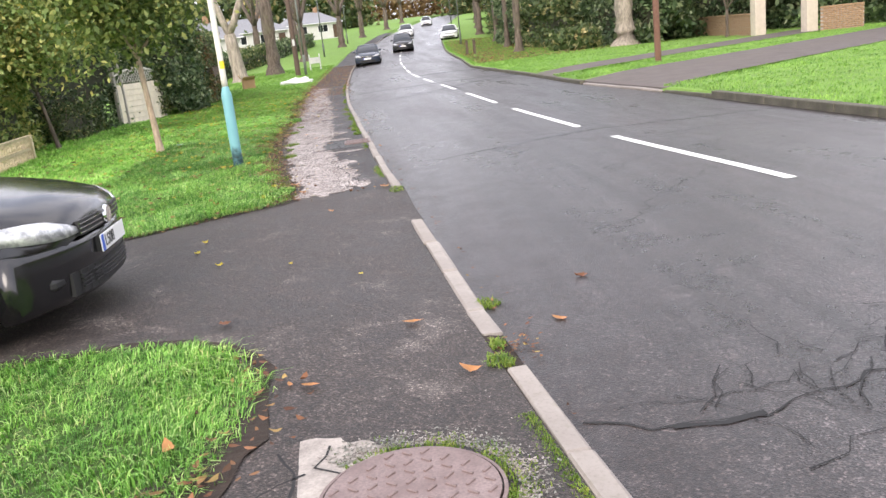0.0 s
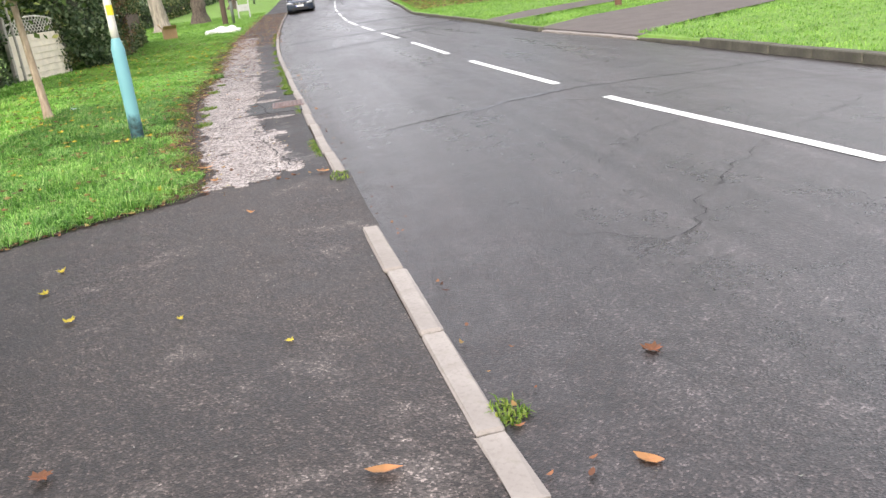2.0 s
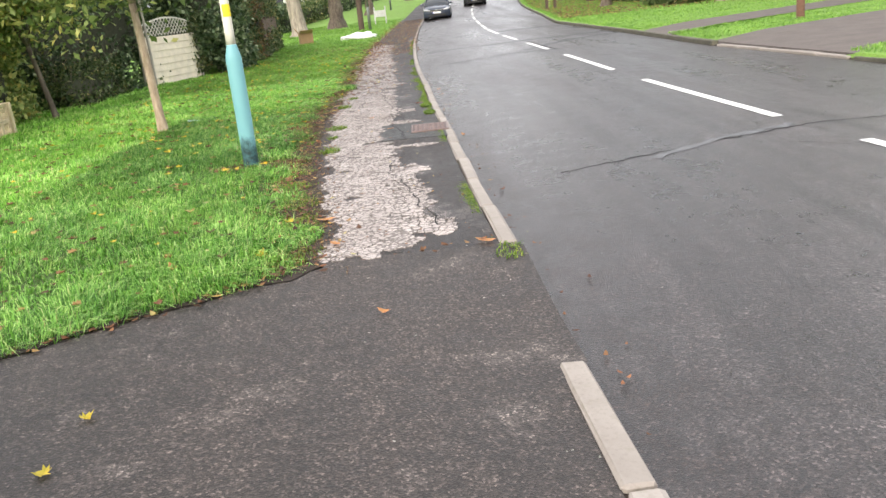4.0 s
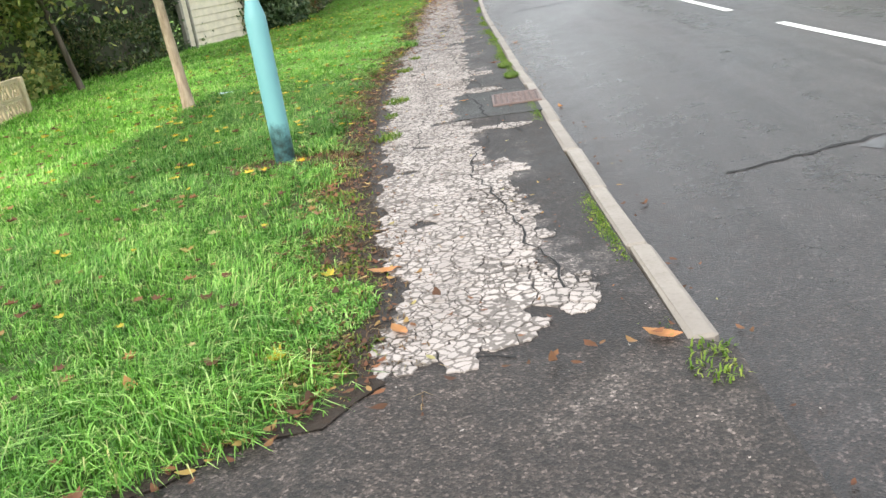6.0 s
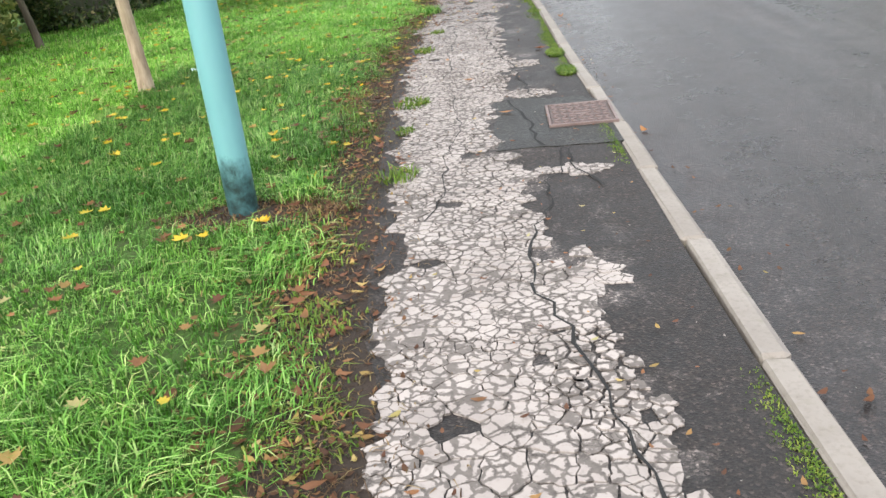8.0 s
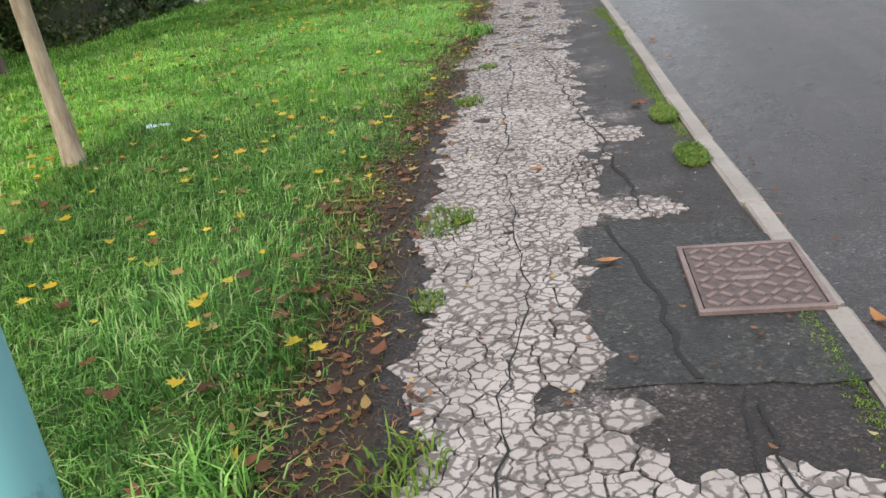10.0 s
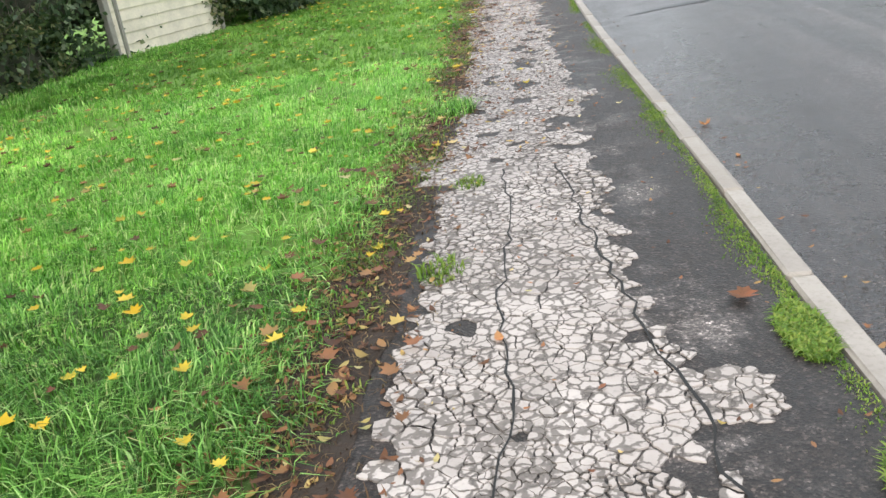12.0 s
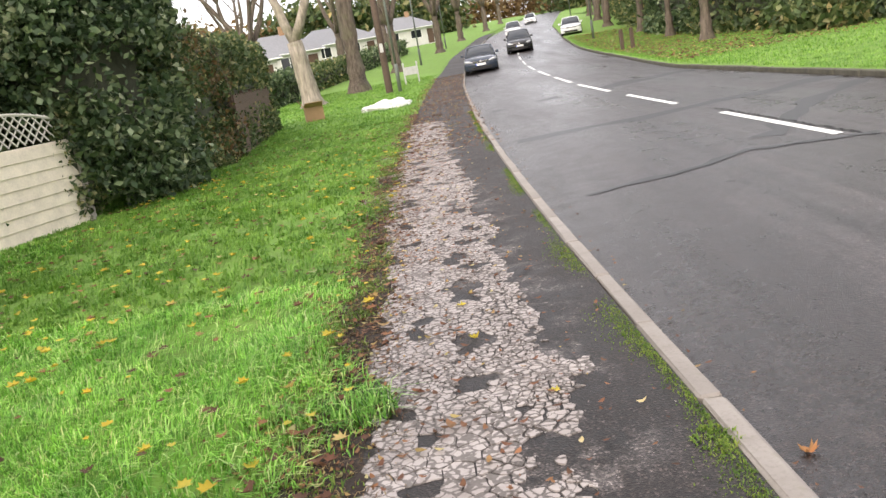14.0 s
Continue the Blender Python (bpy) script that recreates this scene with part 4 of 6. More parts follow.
def hard_path(name, x_range, lo, hi, label):
    """A hard path that starts at the kerb, rises to the verge and runs on."""
    v, f = [], []
    xs = np.linspace(*x_range, 24)
    n = 7
    for x in xs:
        for k in range(n):
            y = lo(x) + (hi(x) - lo(x)) * k / (n - 1) + (0.10 * noise.noise((x * 1.5, k, 3)) if k in (0, n - 1) else 0)
            kx = max(x, float(KERB_R(y)) + 0.05)
            v.append((kx, y, -0.045 + 0.085 * min(1.0, max(0.0, (kx - float(KERB_R(y))) / 1.6))))
    for i in range(len(xs) - 1):
        for k in range(n - 1):
            f.append((i * n + k, (i + 1) * n + k, (i + 1) * n + k + 1, i * n + k + 1))
    return tagged(raw(name, v, f, M_FAR_PATH, smooth=True), label, "path", kind="structure")


hard_path("far_driveway", (7.0, 24), lambda x: 12.4 + (x - 7.3) * 0.62, lambda x: 17.4 + (x - 7.0) * 0.56, "brown-grey asphalt drive across the road")
hard_path("far_footpath", (6.9, 21), lambda x: 20.9 + (x - 7.3) * 0.60, lambda x: 23.3 + (x - 7.0) * 0.62, "grey path to the gateway across the road")

# bare soil with leaf litter along the footpath's edge
bm = bmesh.new()
ys = np.arange(4.2, 34, 0.12)
prev = None
for y in ys:
    e = float(EDGE_L(y))
    grow = min(1.0, 0.15 + (y - 4.2) / 0.7)
    a = bm.verts.new((e + 0.03 - (0.29 + 0.16 * noise.noise((y * 1.3, 2, 8)) + 0.07 * noise.noise((y * 5, 4, 8))) * grow, y, float(turf_z(e - 0.2, y)) + 0.008))
    b = bm.verts.new((e + 0.04 + 0.06 * noise.noise((y * 2.4, 6, 1)), y, float(rise(y)) + 0.008))
    if prev:
        bm.faces.new((prev[0], prev[1], b, a))
    prev = (a, b)
tagged(part("soil_edge", bm, M_SOIL, None, smooth=True), "dark bare soil along the footpath edge", "soil", kind="structure")
bm = bmesh.new()
ctr = bm.verts.new((-0.66, 7.66, float(turf_z(-0.66, 7.66)) + 0.014))
rim = []
for k in range(40):
    t = 2 * math.pi * k / 40
    r = 1 + 0.28 * noise.noise((math.cos(t) * 2, math.sin(t) * 2, 4)) + 0.12 * noise.noise((math.cos(t) * 7, math.sin(t) * 7, 2))
    x, y = -0.62 + 0.46 * r * math.cos(t), 7.66 + 0.22 * r * math.sin(t)
    rim.append(bm.verts.new((x, y, float(turf_z(x, y)) + 0.006)))
for k in range(40):
    bm.faces.new((ctr, rim[k], rim[(k + 1) % 40]))
tagged(part("worn_soil", bm, M_SOIL, None, smooth=True), "bare soil worn round the lamp post's foot", "soil", kind="structure")



def drive_z(x, y):
    q = min(1.0, max(0.0, (x + 0.6) / 0.9))
    return 0.024 * (1 - q) + float(pave_z(x, y)) * q


for k, (pts, w) in enumerate([([(-1.6, -0.12), (-0.6, -0.09), (-0.1, -0.12), (0.15, -0.28), (0.33, -0.5), (0.43, -0.9), (0.44, -1.3), (0.34, -1.6), (0.26, -2.0), (0.22, -3.0)], 0.13), ([(0.30, -1.15), (0.30, -1.5), (0.12, -1.9), (0.0, -2.4)], 0.26), ([(-2.6, 2.42), (-1.25, 3.14), (-0.7, 3.5), (-0.3, 3.79), (0.1, 4.02), (0.3, 4.22)], 0.11)]):
    tagged(ribbon("soil_rim", pts, w, M_SOIL, drive_z, 0.009, None, 0.03, 90 + k), "dark soil rim between asphalt and grass", "soil", kind="structure")

LEAF_OUT = [(0.03, -0.5), (0.07, -0.2), (0.32, -0.36), (0.28, -0.14), (0.5, -0.02), (0.34, 0.10), (0.42, 0.32), (0.19, 0.24), (0.03, 0.5), (-0.16, 0.27), (-0.36, 0.36), (-0.33, 0.12), (-0.47, 0.05), (-0.30, -0.12), (-0.36, -0.30), (-0.05, -0.2)]
OVAL_OUT = [(0, -0.5), (0.14, -0.3), (0.21, -0.05), (0.16, 0.25), (0, 0.5), (-0.16, 0.25), (-0.21, -0.05), (-0.14, -0.3)]


def leaf_mesh(name, outline, size, curl, material, seed):
    rnd = random.Random(seed)
    bm = bmesh.new()
    c = bm.verts.new((0, 0, 0.004))
    ring = [bm.verts.new((x * size, y * size, 0.006 + curl * size * (x * x * 1.4 + y * y * 0.8) * rnd.uniform(0.3, 1.4))) for x, y in outline]
    for k in range(len(ring)):
        bm.faces.new((c, ring[k], ring[(k + 1) % len(ring)]))
    me = bpy.data.meshes.new(name)
    bm.to_mesh(me)
    bm.free()
    me.materials.append(material)
    return me


def litter(name, x, y, zf, size, material, label, seed, outline=OVAL_OUT):
    g = np.random.default_rng(seed)
    n = len(x)
    o = np.array([(0, 0)] + outline)
    s = size * g.uniform(0.5, 1.3, n)
    t = g.uniform(0, 2 * np.pi, n)
    tilt = g.uniform(-0.5, 0.5, (n, 2))
    lx, ly = o[None, :, 0] * s[:, None], o[None, :, 1] * s[:, None]
    v = np.empty((n, len(o), 3), np.float32)
    v[..., 0] = x[:, None] + lx * np.cos(t)[:, None] - ly * np.sin(t)[:, None]
    v[..., 1] = y[:, None] + lx * np.sin(t)[:, None] + ly * np.cos(t)[:, None]
    v[..., 2] = np.asarray(zf(x, y))[:, None] + 0.012 + np.abs(lx * tilt[:, :1] + ly * tilt[:, 1:]) + 0.25 * (lx**2 + ly**2) / s[:, None]
    m = len(o) - 1
    tri = np.array([(0, k + 1, (k + 1) % m + 1) for k in range(m)])
    f = (np.arange(n) * (m + 1))[:, None, None] + tri[None]
    return tagged(raw(name, v.reshape(-1, 3), f.reshape(-1, 3), material), label, "leaves", kind="stuff")


g = np.random.default_rng(77)
y = g.uniform(3.9, 34, 7500)
x = EDGE_L(y) - 0.22 + g.normal(0, 0.17, len(y))
ok = ~inside_drive(x, y)
litter("leaf_litter", x[ok], y[ok], lambda x, y: np.maximum(turf_z(x, y), rise(y)), 0.042, M_LITTER, "brown and orange leaf litter along the path edge", 78)
y = 24 + 34 * g.uniform(0, 1, 6000) ** 0.8
x = EDGE_L(y) + g.uniform(-0.4, 1.5, len(y)) ** 1.0
litter("path_leaves", x, y, lambda x, y: rise(y), 0.07, M_LITTER, "russet fallen leaves over the far footpath", 79)
y = g.uniform(4.1, 22, 210)
x = EDGE_L(y) - 0.24 + g.normal(0, 0.20, len(y))
litter("edge_leaves", x, y, lambda x, y: np.maximum(turf_z(x, y), rise(y)) + 0.02, 0.075, M_LITTER, "large brown and orange leaves on the soil edge", 71)
y = 13 + 13 * g.uniform(0, 1, 1100) ** 0.7
x = EDGE_L(y) + np.abs(g.normal(0, 0.55, len(y)))
ok = x < KERB_L(y) - 0.08
litter("path_leaf_scatter", x[ok], y[ok], lambda x, y: pave_z(x, y) + 0.006, 0.05, M_LITTER, "brown leaves scattered over the footpath", 72)
x, y, u = scatter(-4.8, -0.2, 3.5, 32, 13, 80)
ok = ~inside_drive(x, y)
litter("verge_leaves", x[ok], y[ok], lambda x, y: turf_z(x, y) + 0.035, 0.068, M_LITTER, "yellow and brown leaves scattered on the verge", 81, LEAF_OUT)
x = np.concatenate([g.uniform(-1.4, 0.2, 60), g.uniform(-0.6, 1.4, 25)])
y = np.interp(x, [-1.4, -0.3, 0.2, 1.4], [3.05, 3.72, 4.1, 4.3]) + g.normal(0, 0.05, len(x))
litter("drive_edge_leaves", x, y, lambda x, y: 0 * x + 0.02, 0.06, M_LITTER, "brown leaves along the driveway edge", 82)
y = g.uniform(-2, 30, 160)
x = KERB_L(y) + 0.09 + np.abs(g.normal(0, 0.10, len(y)))
litter("gutter_leaves", x, y, road_z, 0.04, M_LITTER, "brown leaf scraps in the gutter", 83)

y = g.uniform(4.0, 24, 22000)
x = EDGE_L(y) - 0.16 + g.normal(0, 0.16, len(y))
ok = ~inside_drive(x, y)
blades("dead_straw", x[ok], y[ok], np.maximum(turf_z(x[ok], y[ok]), 0.004), 0.024, 0.0045, M_STRAW, "brown dead grass and twigs on the soil", 86, 2.2, "dead grass")
t = g.uniform(0, 2 * np.pi, 900)
blades("post_straw", -0.66 + 0.5 * np.cos(t) * np.sqrt(g.uniform(0, 1, 900)), 7.66 + 0.24 * np.sin(t) * np.sqrt(g.uniform(0, 1, 900)), np.full(900, 0.03), 0.022, 0.005, M_STRAW, "brown dead grass round the post", 87, 2.2, "dead grass")
y = g.uniform(-4.4, -0.3, 170)
x = np.interp(y, [-4.6, -1.9, -1.3, -0.9, -0.3], [0.2, 0.27, 0.46, 0.44, 0.22]) - 0.02 + g.normal(0, 0.10, len(y))
litter("grass_edge_leaves", x, y, lambda x, y: 0 * x + 0.02, 0.06, M_LITTER, "brown leaves along the grass edge", 88)
x = KERB_L(-0.68) + g.normal(0.08, 0.07, 60)
litter("kerb_gap_leaves", x, g.normal(-0.66, 0.11, 60), lambda x, y: 0 * x - 0.085, 0.03, M_LITTER, "brown leaf scraps where the kerb is broken", 89)

y = g.uniform(4.4, 32, 700)
x = EDGE_L(y) + g.uniform(0.05, 1.0, len(y)) * (KERB_L(y) - EDGE_L(y) - 0.1)
litter("path_leaf_bits", x, y, lambda x, y: pave_z(x, y) + 0.004, 0.028, M_LITTER, "small leaf scraps on the footpath", 84)
y = g.uniform(-4, 30, 900)
x = np.where(g.uniform(0, 1, 900) < 0.6, KERB_L(y) - g.uniform(0.08, 1.2, 900), KERB_L(y) + g.uniform(0.08, 2.5, 900))
litter("grit", x, y, lambda x, y: np.where(x > KERB_L(y), road_z(x, y), np.maximum(pave_z(x, y), np.where(y < 4.2, 0.004, 0))) - 0.006, 0.014, M_GRIT, "pale grit and crumbs on the asphalt", 85)
x, y, u = scatter(-4.4, -0.35, 4.5, 26, 6.0, 95)
ok = u < np.interp(y, [4, 8, 9.5], [0.2, 0.3, 1.0])
x, y = x[ok], y[ok]
litter("yellow_leaves", x, y, lambda x, y: turf_z(x, y) + 0.055, 0.072, M_YELLOW, "bright yellow leaves lying over the grass", 96, LEAF_OUT)
y = g.uniform(36, 80, 7000)
x = KERB_R(y) + 0.3 + np.abs(g.normal(0, 4.0, len(y)))
litter("bank_leaves", x, y, lambda x, y: rise(y) + 0.05, 0.14, M_LITTER, "brown leaves over the far grass bank", 97)

y = g.uniform(4.2, 26, 26000)
x = EDGE_L(y) - 0.17 + g.normal(0, 0.12, len(y))
ok = (field(x, y, 4.5, 61) + g.uniform(-0.5, 0.5, len(y)) > 0.12) & (x < EDGE_L(y) + 0.05)
blades("edge_weeds", x[ok], y[ok], np.maximum(turf_z(x[ok], y[ok]), 0.006), 0.028, 0.007, M_WEED, "low yellow-green weeds over the soil edge", 98, 1.3, "weed", 10)

t = g.uniform(-0.6, 2.3, 1500)
r = 0.335 + np.abs(g.normal(0, 0.06, 1500))
ok = g.uniform(0, 1, 1500) < np.clip(0.6 + field(t * 3, r * 8, 1.5, 33), 0, 1)
blades("manhole_moss", 1.045 + (r * np.cos(t))[ok], -2.09 + (r * np.sin(t))[ok], np.full(int(ok.sum()), 0.004), 0.010, 0.006, M_WEED, "moss and crumbs round the manhole cover", 92, 0.9, "moss")
litter("manhole_grit", 1.045 + 1.1 * r * np.cos(t), -2.09 + 1.1 * r * np.sin(t), lambda x, y: 0 * x - 0.008, 0.018, M_GRIT, "pale crumbs round the manhole cover", 93)
y = g.uniform(-2.7, -1.45, 1400)
blades("dropped_kerb_moss", KERB_L(y) - 0.065 - np.abs(g.normal(0, 0.035, 1400)), y, pave_z(KERB_L(y) - 0.1, y) + 0.002, 0.010, 0.005, M_WEED, "yellow-green moss beside the dropped kerb", 94, 0.9, "moss")

# moss and small weeds at the kerb's inner edge
y = g.uniform(4.3, 34, 70000)
keep_w = field(y * 0 + 1, y, 1.8, 5) + g.uniform(-0.6, 0.6, len(y)) > 0.22
y = y[keep_w]
x = KERB_L(y) - 0.062 - np.abs(g.normal(0, 0.03 + 0.045 * np.clip(field(y * 0 + 4, y, 2.4, 18), 0, 1), len(y)))
blades("kerb_moss", x, y, rise(y) + 0.004, 0.012, 0.005, M_WEED, "yellow-green moss along the kerb", 91, 0.9, "moss")
WEEDS = [(1.36, 4.12, 0.10, 120, 0.028), (0.975, 11.20, 0.07, 2200, 0.028), (1.01, 10.42, 0.07, 2000, 0.028), (1.675, 0.13, 0.07, 140, 0.035), (1.60, -0.60, 0.05, 80, 0.03), (1.57, -0.84, 0.07, 160, 0.035), (-0.05, 8.1, 0.10, 120, 0.06), (-0.12, 9.75, 0.13, 260, 0.04), (-0.1, 9.0, 0.06, 90, 0.04), (-0.02, 4.86, 0.24, 2200, 0.032), (-0.55, 7.95, 0.14, 260, 0.12), (-0.2, 11.9, 0.1, 150, 0.05), (0.92, 14.0, 0.08, 160, 0.018), (-0.15, 13.0, 0.08, 120, 0.04), (-0.35, 14.7, 0.14, 220, 0.11)]
for k, (wx, wy, r, n, h) in enumerate(WEEDS):
    rr, tt = r * np.sqrt(g.uniform(0, 1, n)), g.uniform(0, 2 * np.pi, n)
    x, y = wx + rr * np.cos(tt), wy + rr * np.sin(tt) * (2.6 if k in (1, 2) else 1.3)
    z = np.where(x > KERB_L(y) + 0.06, road_z(x, y), pave_z(x, y))
    blades("weed_tuft", x, y, z, h, 0.008, M_GRASS if k in (9, 10, 14) else M_WEED, "small green weed tuft at the pavement's edge", 300 + k, 0.9, "weed")

# single leaves that can be told apart
LEAVES = [(0.208, 5.21, "o", 0.17, 80), (-0.034, 5.21, "y", 0.12, 60), (-0.085, 4.41, "y", 0.12, 80), (1.233, 4.30, "o", 0.17, 55), (0.333, 4.57, "o", 0.15, 30), (-0.57, 4.29, "o", 0.13, 40), (-0.36, 9.32, "o", 0.10, 10), (0.263, 10.37, "o", 0.12, 75), (-1.62, 10.55, "y", 0.11, 0), (-1.4, 11.2, "y", 0.10, 40), (-1.1, 9.9, "y", 0.11, 90), (-0.68, 9.9, "b", 0.10, 0), (-0.7, 11.6, "y", 0.11, 20), (-0.5, 12.2, "y", 0.10, 60), (-1.88, 13.1, "y", 0.10, 10), (0.45, 14.6, "y", 0.08, 20), (-1.6, 16.4, "y", 0.11, 60), (1.22, 13.98, "p", 0.085, 15), (1.26, 13.3, "o", 0.07, 0), (1.19, -0.17, "o", 0.15, 75), (1.41, -0.96, "o", 0.15, 60), (0.91, 0.98, "y", 0.07, 20), (-0.4, 2.12, "y", 0.10, 70), (0.67, 3.37, "o", 0.09, 60), (0.1, 0.1, "b", 0.10, 0), (-0.15, 1.6, "y", 0.10, 30), (-0.4, 2.5, "y", 0.09, 0), (0.55, -0.95, "o", 0.07, 20), (0.65, -1.0, "o", 0.12, 70), (0.1, -1.5, "o", 0.14, 20), (2.0, -0.34, "o", 0.13, 40), (2.31, 0.33, "b", 0.11, 15), (0.4, 1.4, "y", 0.06, 0), (-0.55, 9.1, "b", 0.11, 45), (-0.3, 7.35, "b", 0.11, 10), (-0.5, 8.1, "y", 0.11, 60), (-0.9, 9.2, "y", 0.10, 5), (-1.3, 9.4, "y", 0.12, 50), (-0.25, 8.85, "o", 0.09, 40), (-0.9, 7.3, "o", 0.10, 0), (0.536, 9.24, "o", 0.12, 90), (1.35, 8.9, "o", 0.10, 20), (0.855, 11.45, "b", 0.13, 60), (-0.95, 12.0, "y", 0.09, 20), (-0.4, 13.8, "y", 0.10, 70), (0.05, 11.3, "o", 0.09, 10), (-0.75, 14.3, "y", 0.11, 33), (0.15, 15.4, "y", 0.09, 0), (0.1, 16.0, "y", 0.10, 50)]
kinds = {"y": ("yellow_leaf", M_YELLOW, LEAF_OUT, "yellow fallen maple leaf"), "o": ("orange_leaf", M_ORANGE, OVAL_OUT, "orange-brown fallen leaf"), "p": ("orange_leaf", M_ORANGE, LEAF_OUT, "pale orange fallen maple leaf"), "b": ("brown_leaf", M_BROWN, LEAF_OUT, "curled brown fallen leaf")}
cache = {}
for k, (x, y, c, s, t) in enumerate(LEAVES):
    nm, mt, outl, lab = kinds[c]
    key = (c, k % 3)
    if key not in cache:
        cache[key] = leaf_mesh(nm, outl, 0.1, 0.5 + 0.4 * (k % 3), mt, k)
    ob = new(nm, cache[key])
    onroad, ongrass = x > KERB_L(y) + 0.06, x < EDGE_L(y) - 0.15 and not bool(inside_drive(np.array(x), np.array(y)))
    z = float(road_z(x, y)) if onroad else (float(turf_z(x, y)) + 0.03 if ongrass else max(float(pave_z(x, y)) + 0.010, 0.026 if x < 0.38 and y < 4.2 else -1))
    ob.matrix_world = pose(x, y, z, 0, 0, t) @ Matrix.Scale(s / 0.1 * (0.66 if c == "y" else 0.85), 4)
    tagged(ob, lab + (" lying on the grass" if ongrass else " lying on the asphalt"), "leaf", "fallen leaves")
bm = bmesh.new()
bmesh.ops.create_grid(bm, x_segments=5, y_segments=3, size=0.5)
for v in bm.verts:
    v.co = Vector((v.co.x * 0.16, v.co.y * 0.07, 0.02 * noise.noise(v.co * 6) + 0.012))
lit = part("paper_scrap", bm, simple("pale_blue_paper", (0.62, 0.78, 0.82), 0.5), None)
lit.matrix_world = pose(-2.37, 11.82, 0.06, 6, 4, 30)
tagged(lit, "crumpled pale blue paper scrap lying in the grass", "litter")

# ---- lamp post with a teal foot ----
a = Mat("teal_paint", 0.45)
n1, n2 = a.noise(3.0, 5, 0.6, (1, 1, 0.4)), a.noise(14, 6)
c = a.ramp(n1, (0.3, (0.15, 0.37, 0.40)), (0.7, (0.19, 0.43, 0.46)))
sp = a.n.new("ShaderNodeSeparateXYZ")
a.l.new(a.tc, sp.inputs[0])
ad = a.n.new("ShaderNodeMath")
ad.operation = "MULTIPLY_ADD"
ad.inputs[1].default_value = 0.42
a.l.new(a.noise(8.0, 6, 0.7, (1, 1, 0.6)), ad.inputs[0])
a.l.new(sp.outputs["Z"], ad.inputs[2])
grime = a.ramp(ad.outputs[0], (0.40, 1.0), (0.52, 0.0))
c = a.mix(grime, c, a.ramp(a.noise(16, 6, 0.7), (0.4, (0.012, 0.032, 0.032)), (0.62, (0.05, 0.13, 0.14))))
M_TEAL = a.out(c, None, n2, 0.08, 0.003)
M_CREAM = simple("cream_paint", (0.66, 0.64, 0.56), 0.5, 0, 0.12, 5, 0.1)
M_STICKER = simple("yellow_sticker", (0.85, 0.68, 0.03), 0.45, 0, 0.08)
lamp = thing("lamp_post", "cream steel lamp post with a thick grimy teal foot", "lamp post", at=(-0.765, 7.71, 0.0), turn=0)
part("sleeve", tube(bmesh.new(), [(0, 0, z) for z in (-0.1, 0.02, 0.3, 0.7, 1.04, 1.06, 1.16, 1.17)], [0.073, 0.073, 0.0735, 0.074, 0.074, 0.072, 0.048, 0.046], 28), M_TEAL, lamp, "teal painted sleeve, grimy at its foot", True)
part("column", tube(bmesh.new(), [(0, 0, z) for z in (1.165, 1.3, 3.0, 5.0)], [0.044, 0.043, 0.040, 0.036], 24), M_CREAM, lamp, "cream painted steel column", True)
bm = bmesh.new()
for k in range(8):
    t0, t1 = radians(-120 + k * 14), radians(-106 + k * 14)
    bm.faces.new([bm.verts.new((0.0445 * math.cos(t), 0.0445 * math.sin(t), z)) for t, z in ((t0, 1.42), (t1, 1.42), (t1, 1.53), (t0, 1.53))])
part("sticker", bm, M_STICKER, lamp, "yellow number sticker")

# ---- plants ----


def limb(bm, start, direction, length, radius, depth, rnd, tips, sides=7, spread=0.55, up=0.25, forks=(2, 3)):
    """A bending limb that forks; its ends go into tips."""
    pts, radii, p, d = [start], [radius], Vector(start), Vector(direction).normalized()
    n = 5 if depth > 1 else 3
    for k in range(n):
        d = (d + Vector((rnd.uniform(-1, 1), rnd.uniform(-1, 1), rnd.uniform(-0.5, 1) * up)) * 0.16).normalized()
        p = p + d * length / n
        pts.append(tuple(p))
        radii.append(radius * (1 - 0.45 * (k + 1) / n))
    tube(bm, pts, radii, sides)
    if 0 < depth <= 2:
        tips.append((p, d))
    if depth <= 0:
        tips.append((p, d))
        return
    for _ in range(rnd.randint(*forks)):
        nd = (d + Vector((rnd.uniform(-1, 1), rnd.uniform(-1, 1), rnd.uniform(-0.4, 1) * up)) * spread).normalized()
        limb(bm, tuple(p), nd, length * rnd.uniform(0.6, 0.8), radii[-1] * 0.75, depth - 1, rnd, tips, max(4, sides - 1), spread, up, forks)
    if depth > 1:
        q = Vector(pts[n // 2 + 1])
        nd = (d + Vector((rnd.uniform(-1, 1), rnd.uniform(-1, 1), 0.2)) * 0.9).normalized()
        limb(bm, tuple(q), nd, length * 0.6, radii[n // 2 + 1] * 0.5, depth - 2, rnd, tips, 5, spread, up, forks)


